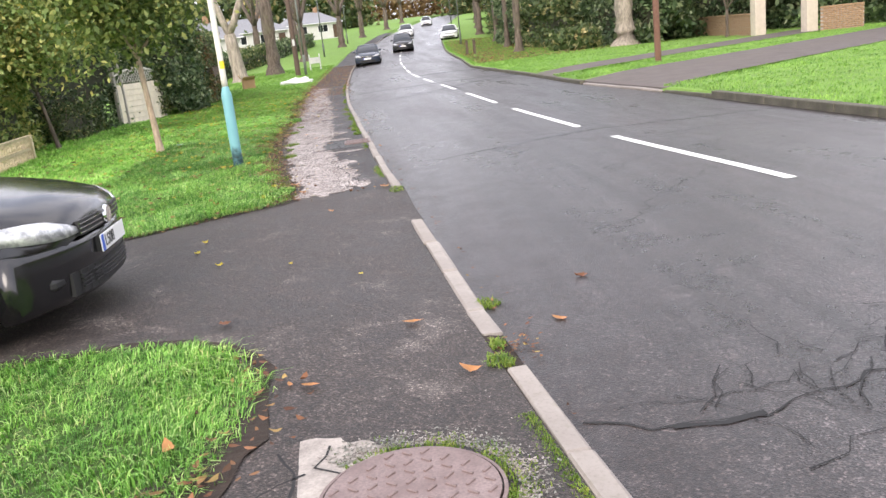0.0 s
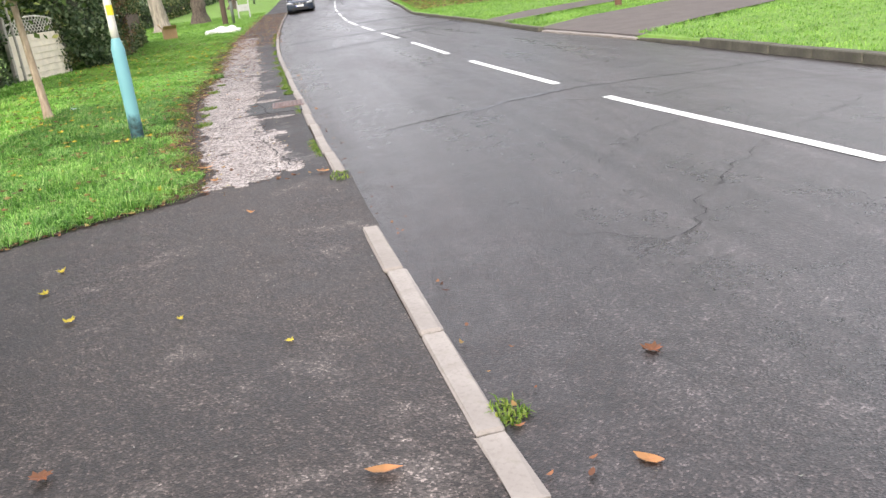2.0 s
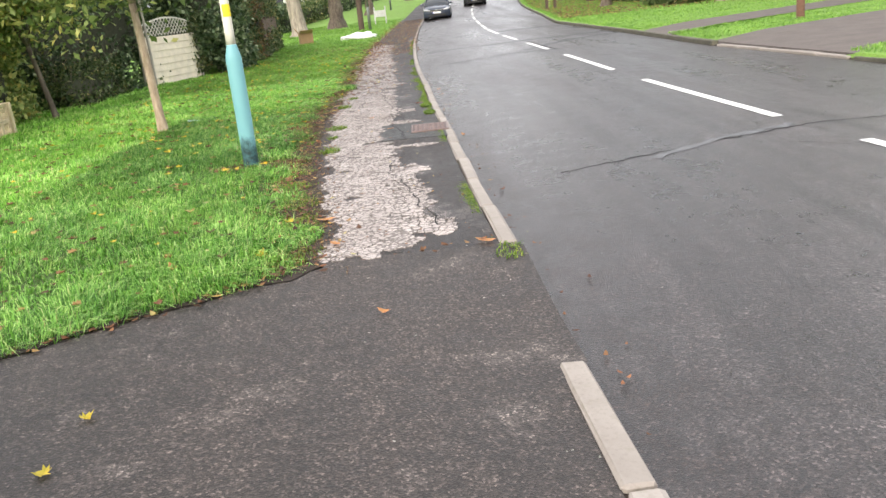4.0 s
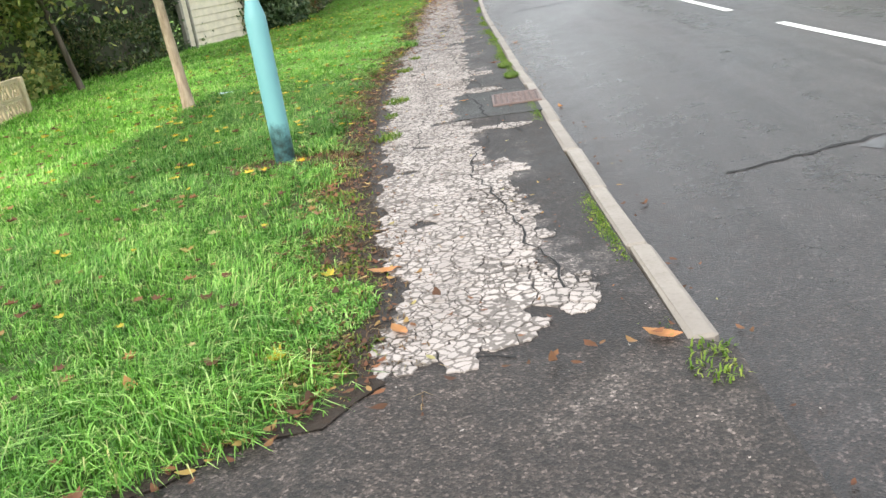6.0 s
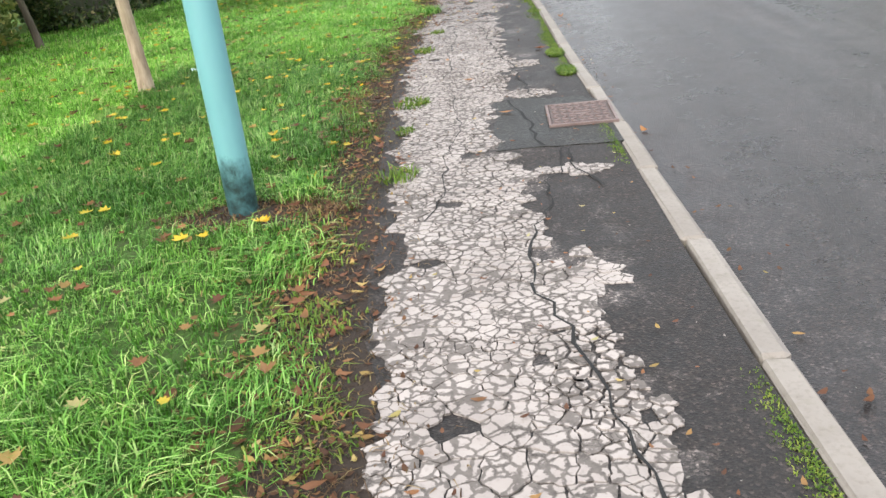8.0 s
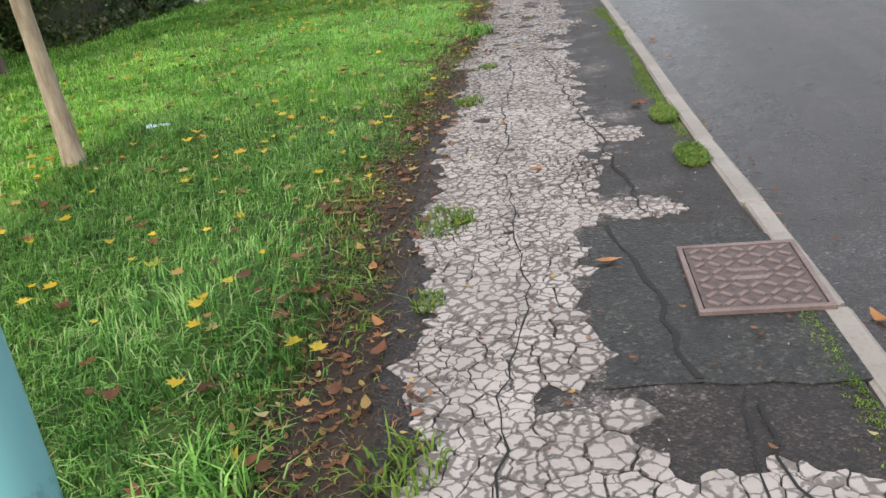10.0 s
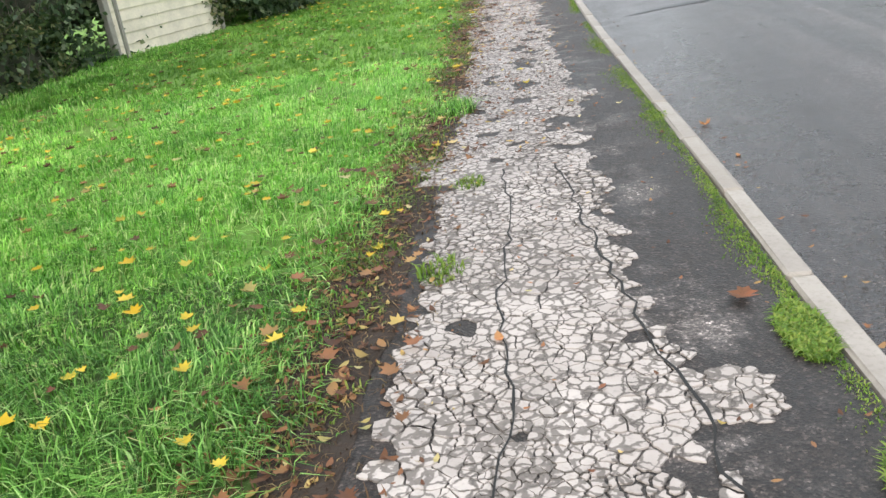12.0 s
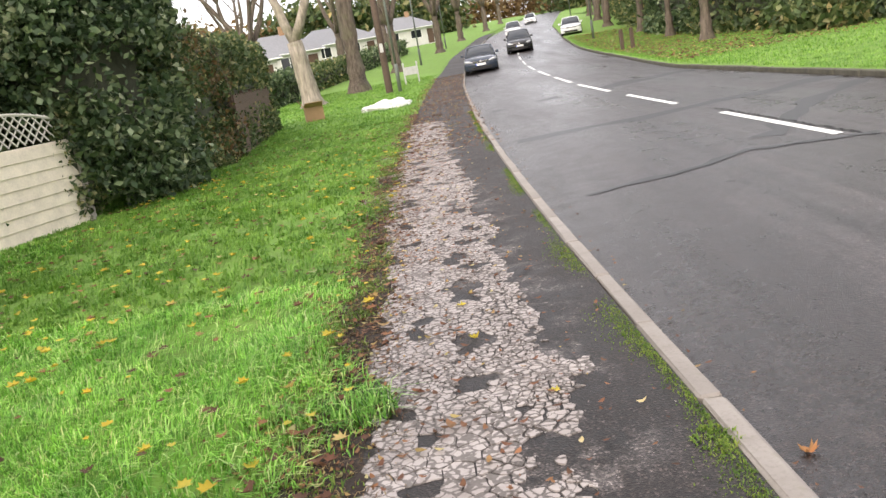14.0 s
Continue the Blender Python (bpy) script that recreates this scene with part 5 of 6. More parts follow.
def leaf_cloud(name, centres, per, spread, size, material, parent, seed, flat=1.0):
    """Leaves as folded quads scattered about the given points."""
    g = np.random.default_rng(seed)
    c = np.repeat(np.asarray(centres, float), per, axis=0)
    n = len(c)
    c = c + g.normal(0, 1, (n, 3)) * spread * np.array([1, 1, flat])
    a = g.normal(0, 1, (n, 3))
    a /= np.linalg.norm(a, axis=1)[:, None]
    b = np.cross(a, g.normal(0, 1, (n, 3)))
    b /= np.linalg.norm(b, axis=1)[:, None]
    s = (size * g.uniform(0.6, 1.4, n))[:, None]
    nrm = np.cross(a, b)
    v = np.stack([c - a * s * 0.6, c + b * s * 0.34 + nrm * s * 0.1, c + a * s * 0.6, c - b * s * 0.34 + nrm * s * 0.1], 1)
    f = (np.arange(n) * 4)[:, None] + np.arange(4)
    return raw(name, v.reshape(-1, 3), f, material, parent)


def tree(at, label, height, radius, seed, bark, leaves=None, per=0, spread=0.4, size=0.1, depth=4, first=0.35, lean=(0, 0), forks=(2, 3), up=0.35, flare=1.5, name="tree", twin=False):
    rnd = random.Random(seed)
    t = thing(name, label, "tree", at=at)
    bm, tips = bmesh.new(), []
    h0 = height * first
    top = Vector((lean[0] * h0, lean[1] * h0, h0))
    ks = (-0.06, 0.0, 0.06, 0.2, 0.5, 0.8, 1.0)
    fl = (flare * 1.05, flare, 1.18, 1.0, 0.9, 0.82, 0.78)
    pts = [(top.x * k + 0.03 * radius * math.sin(9 * k), top.y * k + 0.05 * h0 * 0.1 * math.sin(5 * k), h0 * k) for k in ks]
    tube(bm, pts, [radius * q for q in fl], 12)
    n = 2 if twin else rnd.randint(3, 4)
    for k in range(n):
        ang = 2 * math.pi * k / n + rnd.uniform(-0.5, 0.5)
        d = Vector((math.cos(ang) * 0.55, math.sin(ang) * 0.55, 1.0))
        limb(bm, pts[-1], d, (height - h0) * 0.42, radius * 0.55, depth, rnd, tips, 8, 0.6, up, forks)
    part("trunk", bm, bark, t, "", True)
    if leaves:
        leaf_cloud("crown", [p for p, d in tips], per, spread, size, leaves, t, seed)
    else:
        bm = bmesh.new()
        for p, d in tips:
            for _ in range(5):
                nd = (d + Vector((rnd.uniform(-1, 1), rnd.uniform(-1, 1), rnd.uniform(-0.3, 0.8)))).normalized()
                q = p + nd * rnd.uniform(0.4, 0.9) * height / 12
                tube(bm, [tuple(p), tuple(p.lerp(q, 0.5) + Vector((0, 0, 0.03))), tuple(q)], [0.012, 0.009, 0.004], 3, False)
        part("crown", bm, bark, t, "bare twigs")
    return t


def bush_points(x0, y0, x1, y1, half, height, n, seed, z0=0.0, lump=0.35, top_round=0.5):
    """Points over the outside of a long lumpy bush whose axis runs between two plan points."""
    g = np.random.default_rng(seed)
    s, a = g.uniform(-0.02, 1.02, n), g.uniform(-0.25 * np.pi, 1.25 * np.pi, n)
    ends = g.uniform(0, 1, n) < 0.25
    s = np.where(ends, np.where(s < 0.5, s**2 * 0.6, 1 - (1 - s) ** 2 * 0.6), s).clip(0, 1)
    L = math.hypot(x1 - x0, y1 - y0)
    ux, uy = (x1 - x0) / L, (y1 - y0) / L
    ca, sa = np.cos(a), np.sin(a)
    ex = np.sign(ca) * np.abs(ca) ** top_round
    ez = np.sign(sa) * np.abs(sa) ** top_round
    bump = 1 + lump * field(s * L, a * 2.0, 1.7, seed) * 0.5 + lump * 0.35 * field(s * L, a * 2.0, 5.0, seed + 1)
    cap = np.clip(np.minimum(s, 1 - s) * L / min(half, L * 0.45), 0, 1)
    cap = np.sqrt(np.clip(1 - (1 - cap) ** 2, 0, 1))
    depth = bump * (1 - 0.22 * g.uniform(0, 1, n) ** 2) * (0.12 + 0.88 * cap)
    off = half * ex * depth
    z = z0 + height * 0.45 + height * 0.55 * ez * depth
    t = s * L + 0.15 * half * g.normal(0, 1, n)
    x, y = x0 + ux * t - uy * off, y0 + uy * t + ux * off
    zz = np.maximum(z, z0 + 0.03) + rise(y)
    return np.stack([x, y, zz], 1)


def bush(name, label, category, x0, y0, x1, y1, half, height, n, size, material, seed, core=None, lump=0.35, top_round=0.5, twigs=0):
    t = thing(name, label, category, at=(0, 0, 0))
    pts = bush_points(x0, y0, x1, y1, half, height, n, seed, 0.0, lump, top_round)
    leaf_cloud("foliage", pts, 2, size * 0.7, size * 1.1, material, t, seed)
    L = math.hypot(x1 - x0, y1 - y0)
    m, k = max(4, int(L / 0.5)), 12
    v = []
    for i in range(m + 1):
        end = 0.02 + 0.98 * math.sqrt(max(0.0, 1 - (1 - min(1.0, min(i, m - i) / m * L / min(half, L * 0.45))) ** 2))
        for j in range(k):
            a = 2 * math.pi * j / k
            ca, sa = math.cos(a), math.sin(a)
            bump = 0.54 + 0.14 * noise.noise((i * 0.9, ca * 2, sa * 2 + seed))
            off = half * math.copysign(abs(ca) ** top_round, ca) * bump * end
            z = max(0.0, height * 0.45 + height * 0.55 * math.copysign(abs(sa) ** top_round, sa) * bump * end)
            px, py = x0 + (x1 - x0) * i / m - (y1 - y0) / L * off, y0 + (y1 - y0) * i / m + (x1 - x0) / L * off
            v.append((px, py, z + float(rise(py))))
    f = [(i * k + j, i * k + (j + 1) % k, (i + 1) * k + (j + 1) % k, (i + 1) * k + j) for i in range(m) for j in range(k)]
    # Solid dark core added behind the leaves to stand for the shaded inside.
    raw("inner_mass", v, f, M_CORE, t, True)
    if twigs:
        rnd, bm = random.Random(seed), bmesh.new()
        for q in random.Random(seed).sample(list(map(tuple, pts)), twigs):
            d = Vector((rnd.uniform(-0.5, 0.5), rnd.uniform(-0.5, 0.5), rnd.uniform(0.1, 1))).normalized() * rnd.uniform(0.3, 0.8)
            tube(bm, [q, tuple(Vector(q) + d * 0.5 + Vector((0.03, 0, 0))), tuple(Vector(q) + d)], [0.006, 0.005, 0.002], 3, False)
        tagged(part("twigs", bm, M_BARK, t, "thin bare twigs"), kind="stuff")
    return t


# Core colour holds the shade of a bush's inside.
M_CORE = simple("inner_shade_core", (0.055, 0.058, 0.034), 0.95, 0, 0.5, 8)

tree((-2.6, 11.1, 0.0), "young street tree with a slim tan trunk and green leaves", 3.6, 0.06, 5, M_BARK_YOUNG, M_LEAF_YOUNG, 190, 0.42, 0.095, 3, 0.48, (-0.05, 0.02), name="young_tree", flare=1.35)
tree((-5.75, 15.2, 0.0), "slender leaning tree with yellowing leaves by the garden", 3.3, 0.05, 9, M_BARK, M_LEAF_AUT, 150, 0.46, 0.10, 3, 0.40, (-0.16, 0.0), name="slender_tree")
tree((-7.4, 14.5, 0.0), "autumn garden tree with yellow-green leaves", 4.4, 0.06, 12, M_BARK, M_LEAF_AUT, 150, 0.55, 0.10, 3, 0.3, (-0.05, 0.0), name="garden_tree")

bush("garden_shrub", "loose yellow-green garden shrub behind the low wall", "shrub", -7.2, 11.5, -6.9, 15.8, 0.8, 1.9, 7000, 0.085, M_LEAF_AUT, 41, lump=0.5)
bush("dark_shrub", "dark evergreen shrub beside the garden fence", "shrub", -7.6, 16.5, -6.7, 22.5, 1.2, 3.4, 15000, 0.085, M_LEAF_DARK, 42)
bush("twiggy_shrub", "low twiggy shrub at the edge of the verge", "shrub", -6.3, 16.6, -6.3, 19.8, 0.45, 0.9, 2200, 0.06, M_LEAF_IVY, 43, twigs=120)
bush("evergreen_hedge", "tall dark evergreen hedge beside the fence", "hedge", -5.55, 23.0, -5.3, 26.6, 1.2, 4.4, 22000, 0.105, M_LEAF_DARK, 44, lump=0.45)
bush("ivy_hedge", "untidy ivy hedge with bare twigs", "hedge", -5.35, 25.6, -5.3, 30.6, 0.95, 2.7, 15000, 0.075, M_LEAF_IVY, 45, lump=0.5, twigs=260)
bush("bramble", "brown bramble growing through the ivy hedge", "bramble", -5.15, 26.2, -5.1, 29.8, 0.9, 2.5, 1500, 0.075, M_LEAF_RUST, 48, lump=0.6, twigs=160)
bush("clipped_hedge", "clipped brownish conifer hedge above a wooden fence", "hedge", -5.1, 30.4, -5.8, 38.2, 0.7, 2.75, 13000, 0.09, M_LEAF_IVY, 46, lump=0.15, top_round=0.4)

# ---- pale board fence with a lattice top ----
M_PANEL = simple("weathered_cream_boards", (0.72, 0.63, 0.50), 0.8, 0, 0.2, 4, 0.4)
M_POST = simple("grey_weathered_post", (0.33, 0.30, 0.26), 0.85, 0, 0.25, 8, 0.4)
M_LATT = simple("pale_lattice_wood", (0.58, 0.55, 0.48), 0.75, 0, 0.15, 8)
FX0, FY0, FX1, FY1 = -5.72, 20.6, -4.98, 23.0
fl = math.hypot(FX1 - FX0, FY1 - FY0)
fence = thing("garden_fence", "pale horizontal board fence with a curved lattice top", "fence", at=(FX0, FY0, 0.0), turn=math.degrees(math.atan2(FY1 - FY0, FX1 - FX0)))
for x in (0.0, fl):
    part("post", box(bmesh.new(), x - 0.05, -0.05, -0.2, x + 0.05, 0.05, 1.35 if x else 1.7, 0.008), M_POST, fence)
for k in range(7):
    bm = box(bmesh.new(), 0.05, -0.02, 0.03 + k * 0.165, fl - 0.05, 0.012, 0.03 + (k + 1) * 0.165 + 0.012, 0.004)
    for v in bm.verts:
        v.co.y += -0.012 if v.co.z < 0.03 + k * 0.165 + 0.08 else 0.006
    part("board", bm, M_PANEL, fence)
bm = bmesh.new()
for s in (-1, 1):
    for k in range(-4, 22):
        x0 = k * 0.14
        a, b = (x0, 1.22), (x0 + 0.42 * s, 1.64)
        if min(a[0], b[0]) < 0.05 or max(a[0], b[0]) > fl - 0.05:
            continue
        h = 0.42 * (0.55 + 0.45 * math.sin(math.pi * (a[0] + b[0]) / 2 / fl))
        q = pose(x0, 0.008 * s, 1.22, 0, -45 * s if s > 0 else 45, 0)
        box(bm, 0, -0.006, -0.01, h * 1.41, 0.006, 0.01, 0, pose(x0, 0.008 * s, 1.22, 0, -45 if s > 0 else -135, 0))
part("lattice", bm, M_LATT, fence, "diagonal lattice top")
bm = bmesh.new()
pts = [(0.05 + (fl - 0.1) * k / 12, 0, 1.22 + 0.42 * (0.55 + 0.45 * math.sin(math.pi * k / 12))) for k in range(13)]
tube(bm, pts, [0.022] * 13, 6)
part("top_rail", bm, M_LATT, fence, "curved top rail")
bush("fence_ivy", "ivy climbing over the end of the fence", "ivy", -5.15, 22.75, -4.9, 23.3, 0.16, 1.7, 900, 0.07, M_LEAF_IVY, 47, lump=0.6)

stake = thing("tree_stake", "thin grey wooden stake standing by the fence", "stake", at=(-5.45, 20.4, 0))
part("pole", tube(bmesh.new(), [(0, 0, -0.1), (0.0, 0, 1.0), (-0.03, 0, 2.2)], [0.035, 0.033, 0.03], 8), M_POST, stake)

# ---- low screen-block wall ----
M_SCREEN = simple("sandy_screen_block", (0.58, 0.47, 0.32), 0.9, 0, 0.2, 10, 0.4)
wall = thing("screen_block_wall", "low sandy openwork block wall at the garden's edge", "wall", at=(-5.6, 13.1, 0.0), turn=180 + 4)


def screen_block(x0, z0, w, h):
    bm = bmesh.new()
    for args in ((x0, z0, x0 + w, z0 + 0.03), (x0, z0 + h - 0.03, x0 + w, z0 + h), (x0, z0 + 0.03, x0 + 0.03, z0 + h - 0.03), (x0 + w - 0.03, z0 + 0.03, x0 + w, z0 + h - 0.03)):
        box(bm, -0.018, args[0], args[1], 0.018, args[2], args[3])
    for s in (1, -1):
        for o in (-0.08, 0.05):
            box(bm, -0.010, -0.010, -h * 0.45, 0.010, 0.010, h * 0.45, 0, pose(0, x0 + w / 2 + o * 0.6, z0 + h / 2, 26 * s, 0, 0))
    return bm


for i in range(14):
    for j in range(2):
        part("block", screen_block(i * 0.295, j * 0.25, 0.29, 0.245), M_SCREEN, wall)
part("coping", box(bmesh.new(), -0.025, -0.01, 0.497, 0.025, 14 * 0.295 + 0.01, 0.52, 0.006), M_SCREEN, wall)
part("end_pier", box(bmesh.new(), -0.06, -0.10, -0.05, 0.06, -0.012, 0.52, 0.01), M_SCREEN, wall)

# ---- brown close-board fence under the clipped hedge ----
M_BROWN_BOARD = simple("brown_stained_boards", (0.095, 0.058, 0.04), 0.85, 0, 0.35, 5, 0.4)
bf = thing("wooden_fence", "low brown close-board fence below the clipped hedge", "fence", at=(-4.33, 29.8, 0), turn=90 + 5.8)
for k in range(44):
    part("board", box(bmesh.new(), k * 0.178, -0.012, 0.0, k * 0.178 + 0.17, 0.012, 1.35 + 0.02 * math.sin(k * 2.7), 0.003), M_BROWN_BOARD, bf)
for k in range(5):
    part("post", box(bmesh.new(), k * 1.9 - 0.05, 0.014, -0.1, k * 1.9 + 0.05, 0.11, 1.42, 0.006), M_BROWN_BOARD, bf)

# ---- cardboard box and white sack on the verge ----
M_CARD = simple("brown_cardboard", (0.42, 0.26, 0.14), 0.85, 0, 0.12, 6)
cb = thing("cardboard_box", "open brown cardboard box standing on the verge", "box", at=(-4.15, 39.3, 0.02), turn=14)
for nm, x0, y0, x1, y1 in (("panel", -0.3, -0.25, 0.3, -0.238), ("panel", -0.3, 0.238, 0.3, 0.25), ("panel", -0.3, -0.238, -0.288, 0.238), ("panel", 0.288, -0.238, 0.3, 0.238)):
    part(nm, box(bmesh.new(), x0, y0, 0, x1, y1, 0.50), M_CARD, cb)
part("base", box(bmesh.new(), -0.288, -0.238, 0.0, 0.288, 0.238, 0.012), M_CARD, cb)
part("flap", box(bmesh.new(), -0.3, -0.02, 0.0, 0.3, -0.008, 0.3, 0, pose(0, -0.24, 0.50, 62, 0, 0)), M_CARD, cb)
part("flap", box(bmesh.new(), -0.006, -0.24, 0.0, 0.006, 0.24, 0.28, 0, pose(-0.3, 0, 0.50, 0, -35, 0)), M_CARD, cb)
M_SACK = simple("white_plastic", (0.78, 0.78, 0.77), 0.45, 0, 0.1, 5, 0.3)
bm = bmesh.new()
bmesh.ops.create_icosphere(bm, subdivisions=4, radius=1)
for v in bm.verts:
    q = v.co.copy()
    v.co = Vector((q.x * 0.8, q.y * 0.5, max(0, q.z + 0.25) * 0.22)) * (1 + 0.30 * noise.noise(q * 1.9) + 0.14 * noise.noise(q * 6))
sack = part("plastic_sheet", bm, M_SACK, None, smooth=True)
sack.matrix_world = pose(-1.7, 39.0, 0.02, 0, 0, 10)
tagged(sack, "crumpled white plastic sheeting heaped on the verge", "plastic sheet")

# ---- poles and roadside cabinet ahead ----
M_CREO = simple("creosoted_wood", (0.085, 0.058, 0.042), 0.85, 0, 0.35, 10, 0.5)
M_POLE_RED = simple("red_brown_pole_wood", (0.15, 0.075, 0.05), 0.8, 0, 0.3, 10, 0.5)
M_GALV = simple("grey_green_steel", (0.16, 0.18, 0.16), 0.5, 0.4, 0.15)
M_NOTICE = simple("pale_notice", (0.45, 0.45, 0.44), 0.5)


def telegraph_pole(at, h, r, material, label, notice=False, lean=0.0):
    t = thing("telegraph_pole", label, "telegraph pole", at=at)
    part("shaft", tube(bmesh.new(), [(lean * z / h, 0, z) for z in (-0.1, 0.0, h * 0.3, h)], [r, r, r * 0.94, r * 0.75], 14), material, t, "", True)
    if notice:
        part("notice", box(bmesh.new(), -0.08, -r - 0.02, 1.9, 0.08, -r, 2.3, 0.004), M_NOTICE, t, "pale notice plate")
    for k in range(4):
        part("step_bolt", box(bmesh.new(), r * 0.8 * (-1) ** k - 0.06, -0.012, h * 0.5 + k * 0.4, r * 0.8 * (-1) ** k + 0.06, 0.012, h * 0.5 + k * 0.4 + 0.024, 0.004), M_GALV, t)
    return t


def z_at(y):
    return float(rise(y))


telegraph_pole((10.6, 21.2, 0.02), 8.0, 0.10, M_POLE_RED, "red-brown wooden telegraph pole in the grass strip")
telegraph_pole((-2.3, 51.0, z_at(51)), 9.0, 0.17, M_CREO, "dark wooden telegraph pole with a pale notice", True)


def street_lamp(at, h, turn, label):
    t = thing("street_lamp", label, "street lamp", at=at, turn=turn)
    part("base", tube(bmesh.new(), [(0, 0, z) for z in (-0.1, 1.2, 1.3)], [0.09, 0.09, 0.06], 12), M_GALV, t, "", True)
    part("column", tube(bmesh.new(), [(0, 0, z) for z in (1.3, h * 0.6, h)], [0.06, 0.05, 0.04], 12), M_GALV, t, "", True)
    part("arm", tube(bmesh.new(), [(0, 0, h), (0.3, 0, h + 0.25), (0.9, 0, h + 0.3)], [0.035, 0.03, 0.03], 8), M_GALV, t, "", True)
    part("lantern", box(bmesh.new(), 0.8, -0.1, h + 0.22, 1.4, 0.1, h + 0.34, 0.03), M_GALV, t)
    return t


lamp2 = street_lamp((-1.75, 50.0, z_at(50)), 7.0, 0, "slim grey-green street lamp beside the footpath")
for y, x, h in ((78, -1.2, 7.5), (104, 1.2, 7.5)):
    copy_thing(lamp2, pose(x, y, z_at(y)))
copy_thing(lamp2, pose(13.0, 92, z_at(92), 0, 0, 180))
copy_thing(lamp2, pose(11.2, 72, z_at(72), 0, 0, 180))

cab = thing("roadside_sign", "small white board sign on two posts", "sign", at=(-1.35, 56.5, z_at(56.5)), turn=8)
for x in (-0.36, 0.36):
    part("post", box(bmesh.new(), x - 0.04, -0.03, 0, x + 0.04, 0.03, 1.15, 0.006), M_NOTICE, cab)
part("board", box(bmesh.new(), -0.36, -0.045, 0.5, 0.36, -0.031, 0.92, 0.005), M_NOTICE, cab)

for x in (9.0, 9.5):
    b = thing("bollard", "short dark wooden post on the far verge", "bollard", "posts on the far verge", at=(x, 52.6, z_at(52.6)))
    part("shaft", box(bmesh.new(), -0.085, -0.085, -0.1, 0.085, 0.085, 0.95, 0.015), M_CREO, b)
    part("cap", box(bmesh.new(), -0.09, -0.09, 0.951, 0.09, 0.09, 1.0, 0.02), M_CREO, b)

# ---- trees along the road ----
tree((-6.0, 51.5, z_at(51)), "mature bare roadside tree with a pale forked trunk", 14, 0.46, 21, M_BARK_PALE, None, depth=4, first=0.22, lean=(-0.09, 0), twin=True, name="forked_tree", flare=1.7)
tree((-4.3, 57.5, z_at(57)), "large bare roadside tree with a thick brown trunk", 15, 0.52, 22, M_BARK, M_LEAF_RUST, 5, 0.5, 0.11, 4, 0.4, name="large_tree", flare=1.45)
t3 = tree((-2.9, 74, z_at(74)), "bare roadside tree with a few russet leaves", 14, 0.40, 23, M_BARK, M_LEAF_RUST, 6, 0.6, 0.14, 4, 0.24, name="roadside_tree")
t4 = tree((-8.5, 90, z_at(90)), "tall bare tree beside the gardens", 16, 0.42, 24, M_BARK, None, depth=4, first=0.22, name="roadside_tree")
for k, (x, y, s) in enumerate(((0.5, 96, 1.0), (3.5, 122, 1.1), (8.5, 150, 1.1), (-6, 120, 1.1), (-14, 78, 1.0), (-20, 100, 1.1), (-13, 140, 1.2), (15.5, 88, 1.0), (18.5, 108, 1.1), (22, 132, 1.1), (30, 160, 1.2), (14, 190, 1.2))):
    ob = copy_thing(t3 if k % 2 else t4, pose(x, y, z_at(y), 0, 0, 67 * k) @ Matrix.Scale(s, 4))
    ob.scale = (s, s, s)
tree((11.6, 47.9, z_at(48)), "slim tree with dark bark on the far verge", 11, 0.26, 25, M_BARK, M_LEAF_IVY, 10, 0.6, 0.14, 4, 0.35, name="verge_tree")
tree((15.3, 38.5, 0.0), "thick ivy-clad tree with pale hanging roots at its foot", 13, 0.55, 26, M_BARK_PALE, M_LEAF_DARK, 14, 0.7, 0.15, 4, 0.3, name="ivy_tree")
tree((12.8, 58, z_at(58)), "pair of thin trunks at the wood's edge", 12, 0.22, 27, M_BARK, M_LEAF_IVY, 10, 0.7, 0.14, 4, 0.4, name="woodland_tree")
tree((14.2, 70, z_at(70)), "dark woodland tree beside the road", 14, 0.32, 28, M_BARK, M_LEAF_RUST, 10, 0.7, 0.16, 4, 0.35, name="woodland_tree")
tree((21.5, 38, 0.0), "tall woodland tree with dark leaves", 14, 0.35, 29, M_BARK, M_LEAF_DARK, 22, 0.9, 0.16, 4, 0.3, name="woodland_tree")
tree((26, 46, 0.2), "tall woodland tree with dark leaves behind the wall", 15, 0.4, 30, M_BARK, M_LEAF_DARK, 22, 0.9, 0.18, 4, 0.3, name="woodland_tree")
tree((18.5, 33.5, 0), "shrubby tree with yellow-green leaves beside the wall", 4.2, 0.08, 31, M_BARK, M_LEAF_AUT, 60, 0.35, 0.12, 3, 0.3, name="garden_tree")

for k, (x0, y0, x1, y1, half, h, mt) in enumerate(((17.5, 37, 16.0, 45, 1.4, 3.4, M_LEAF_DARK), (15.5, 46, 14.5, 56, 1.5, 3.2, M_LEAF_IVY), (14.8, 56, 15.2, 68, 1.5, 4.0, M_LEAF_DARK), (22, 36, 20, 48, 2.0, 5.5, M_LEAF_DARK), (19, 48, 18, 64, 2.2, 6.0, M_LEAF_DARK), (26, 27, 24, 40, 2.2, 4.8, M_LEAF_DARK), (17, 68, 19, 90, 2.2, 6.0, M_LEAF_IVY), (25.5, 20, 26.5, 27.5, 1.6, 3.4, M_LEAF_DARK), (13.6, 39.5, 13.0, 42.5, 0.8, 0.9, M_LEAF_IVY), (20, 90, 26, 125, 2.5, 6.5, M_LEAF_IVY), (30, 12, 27, 21, 1.6, 3.2, M_LEAF_DARK))):
    bush("woodland_shrub", "dense dark woodland undergrowth across the road", "shrub", x0, y0, x1, y1, half, h, int(1250 * h), 0.24, mt, 60 + k, lump=0.5)
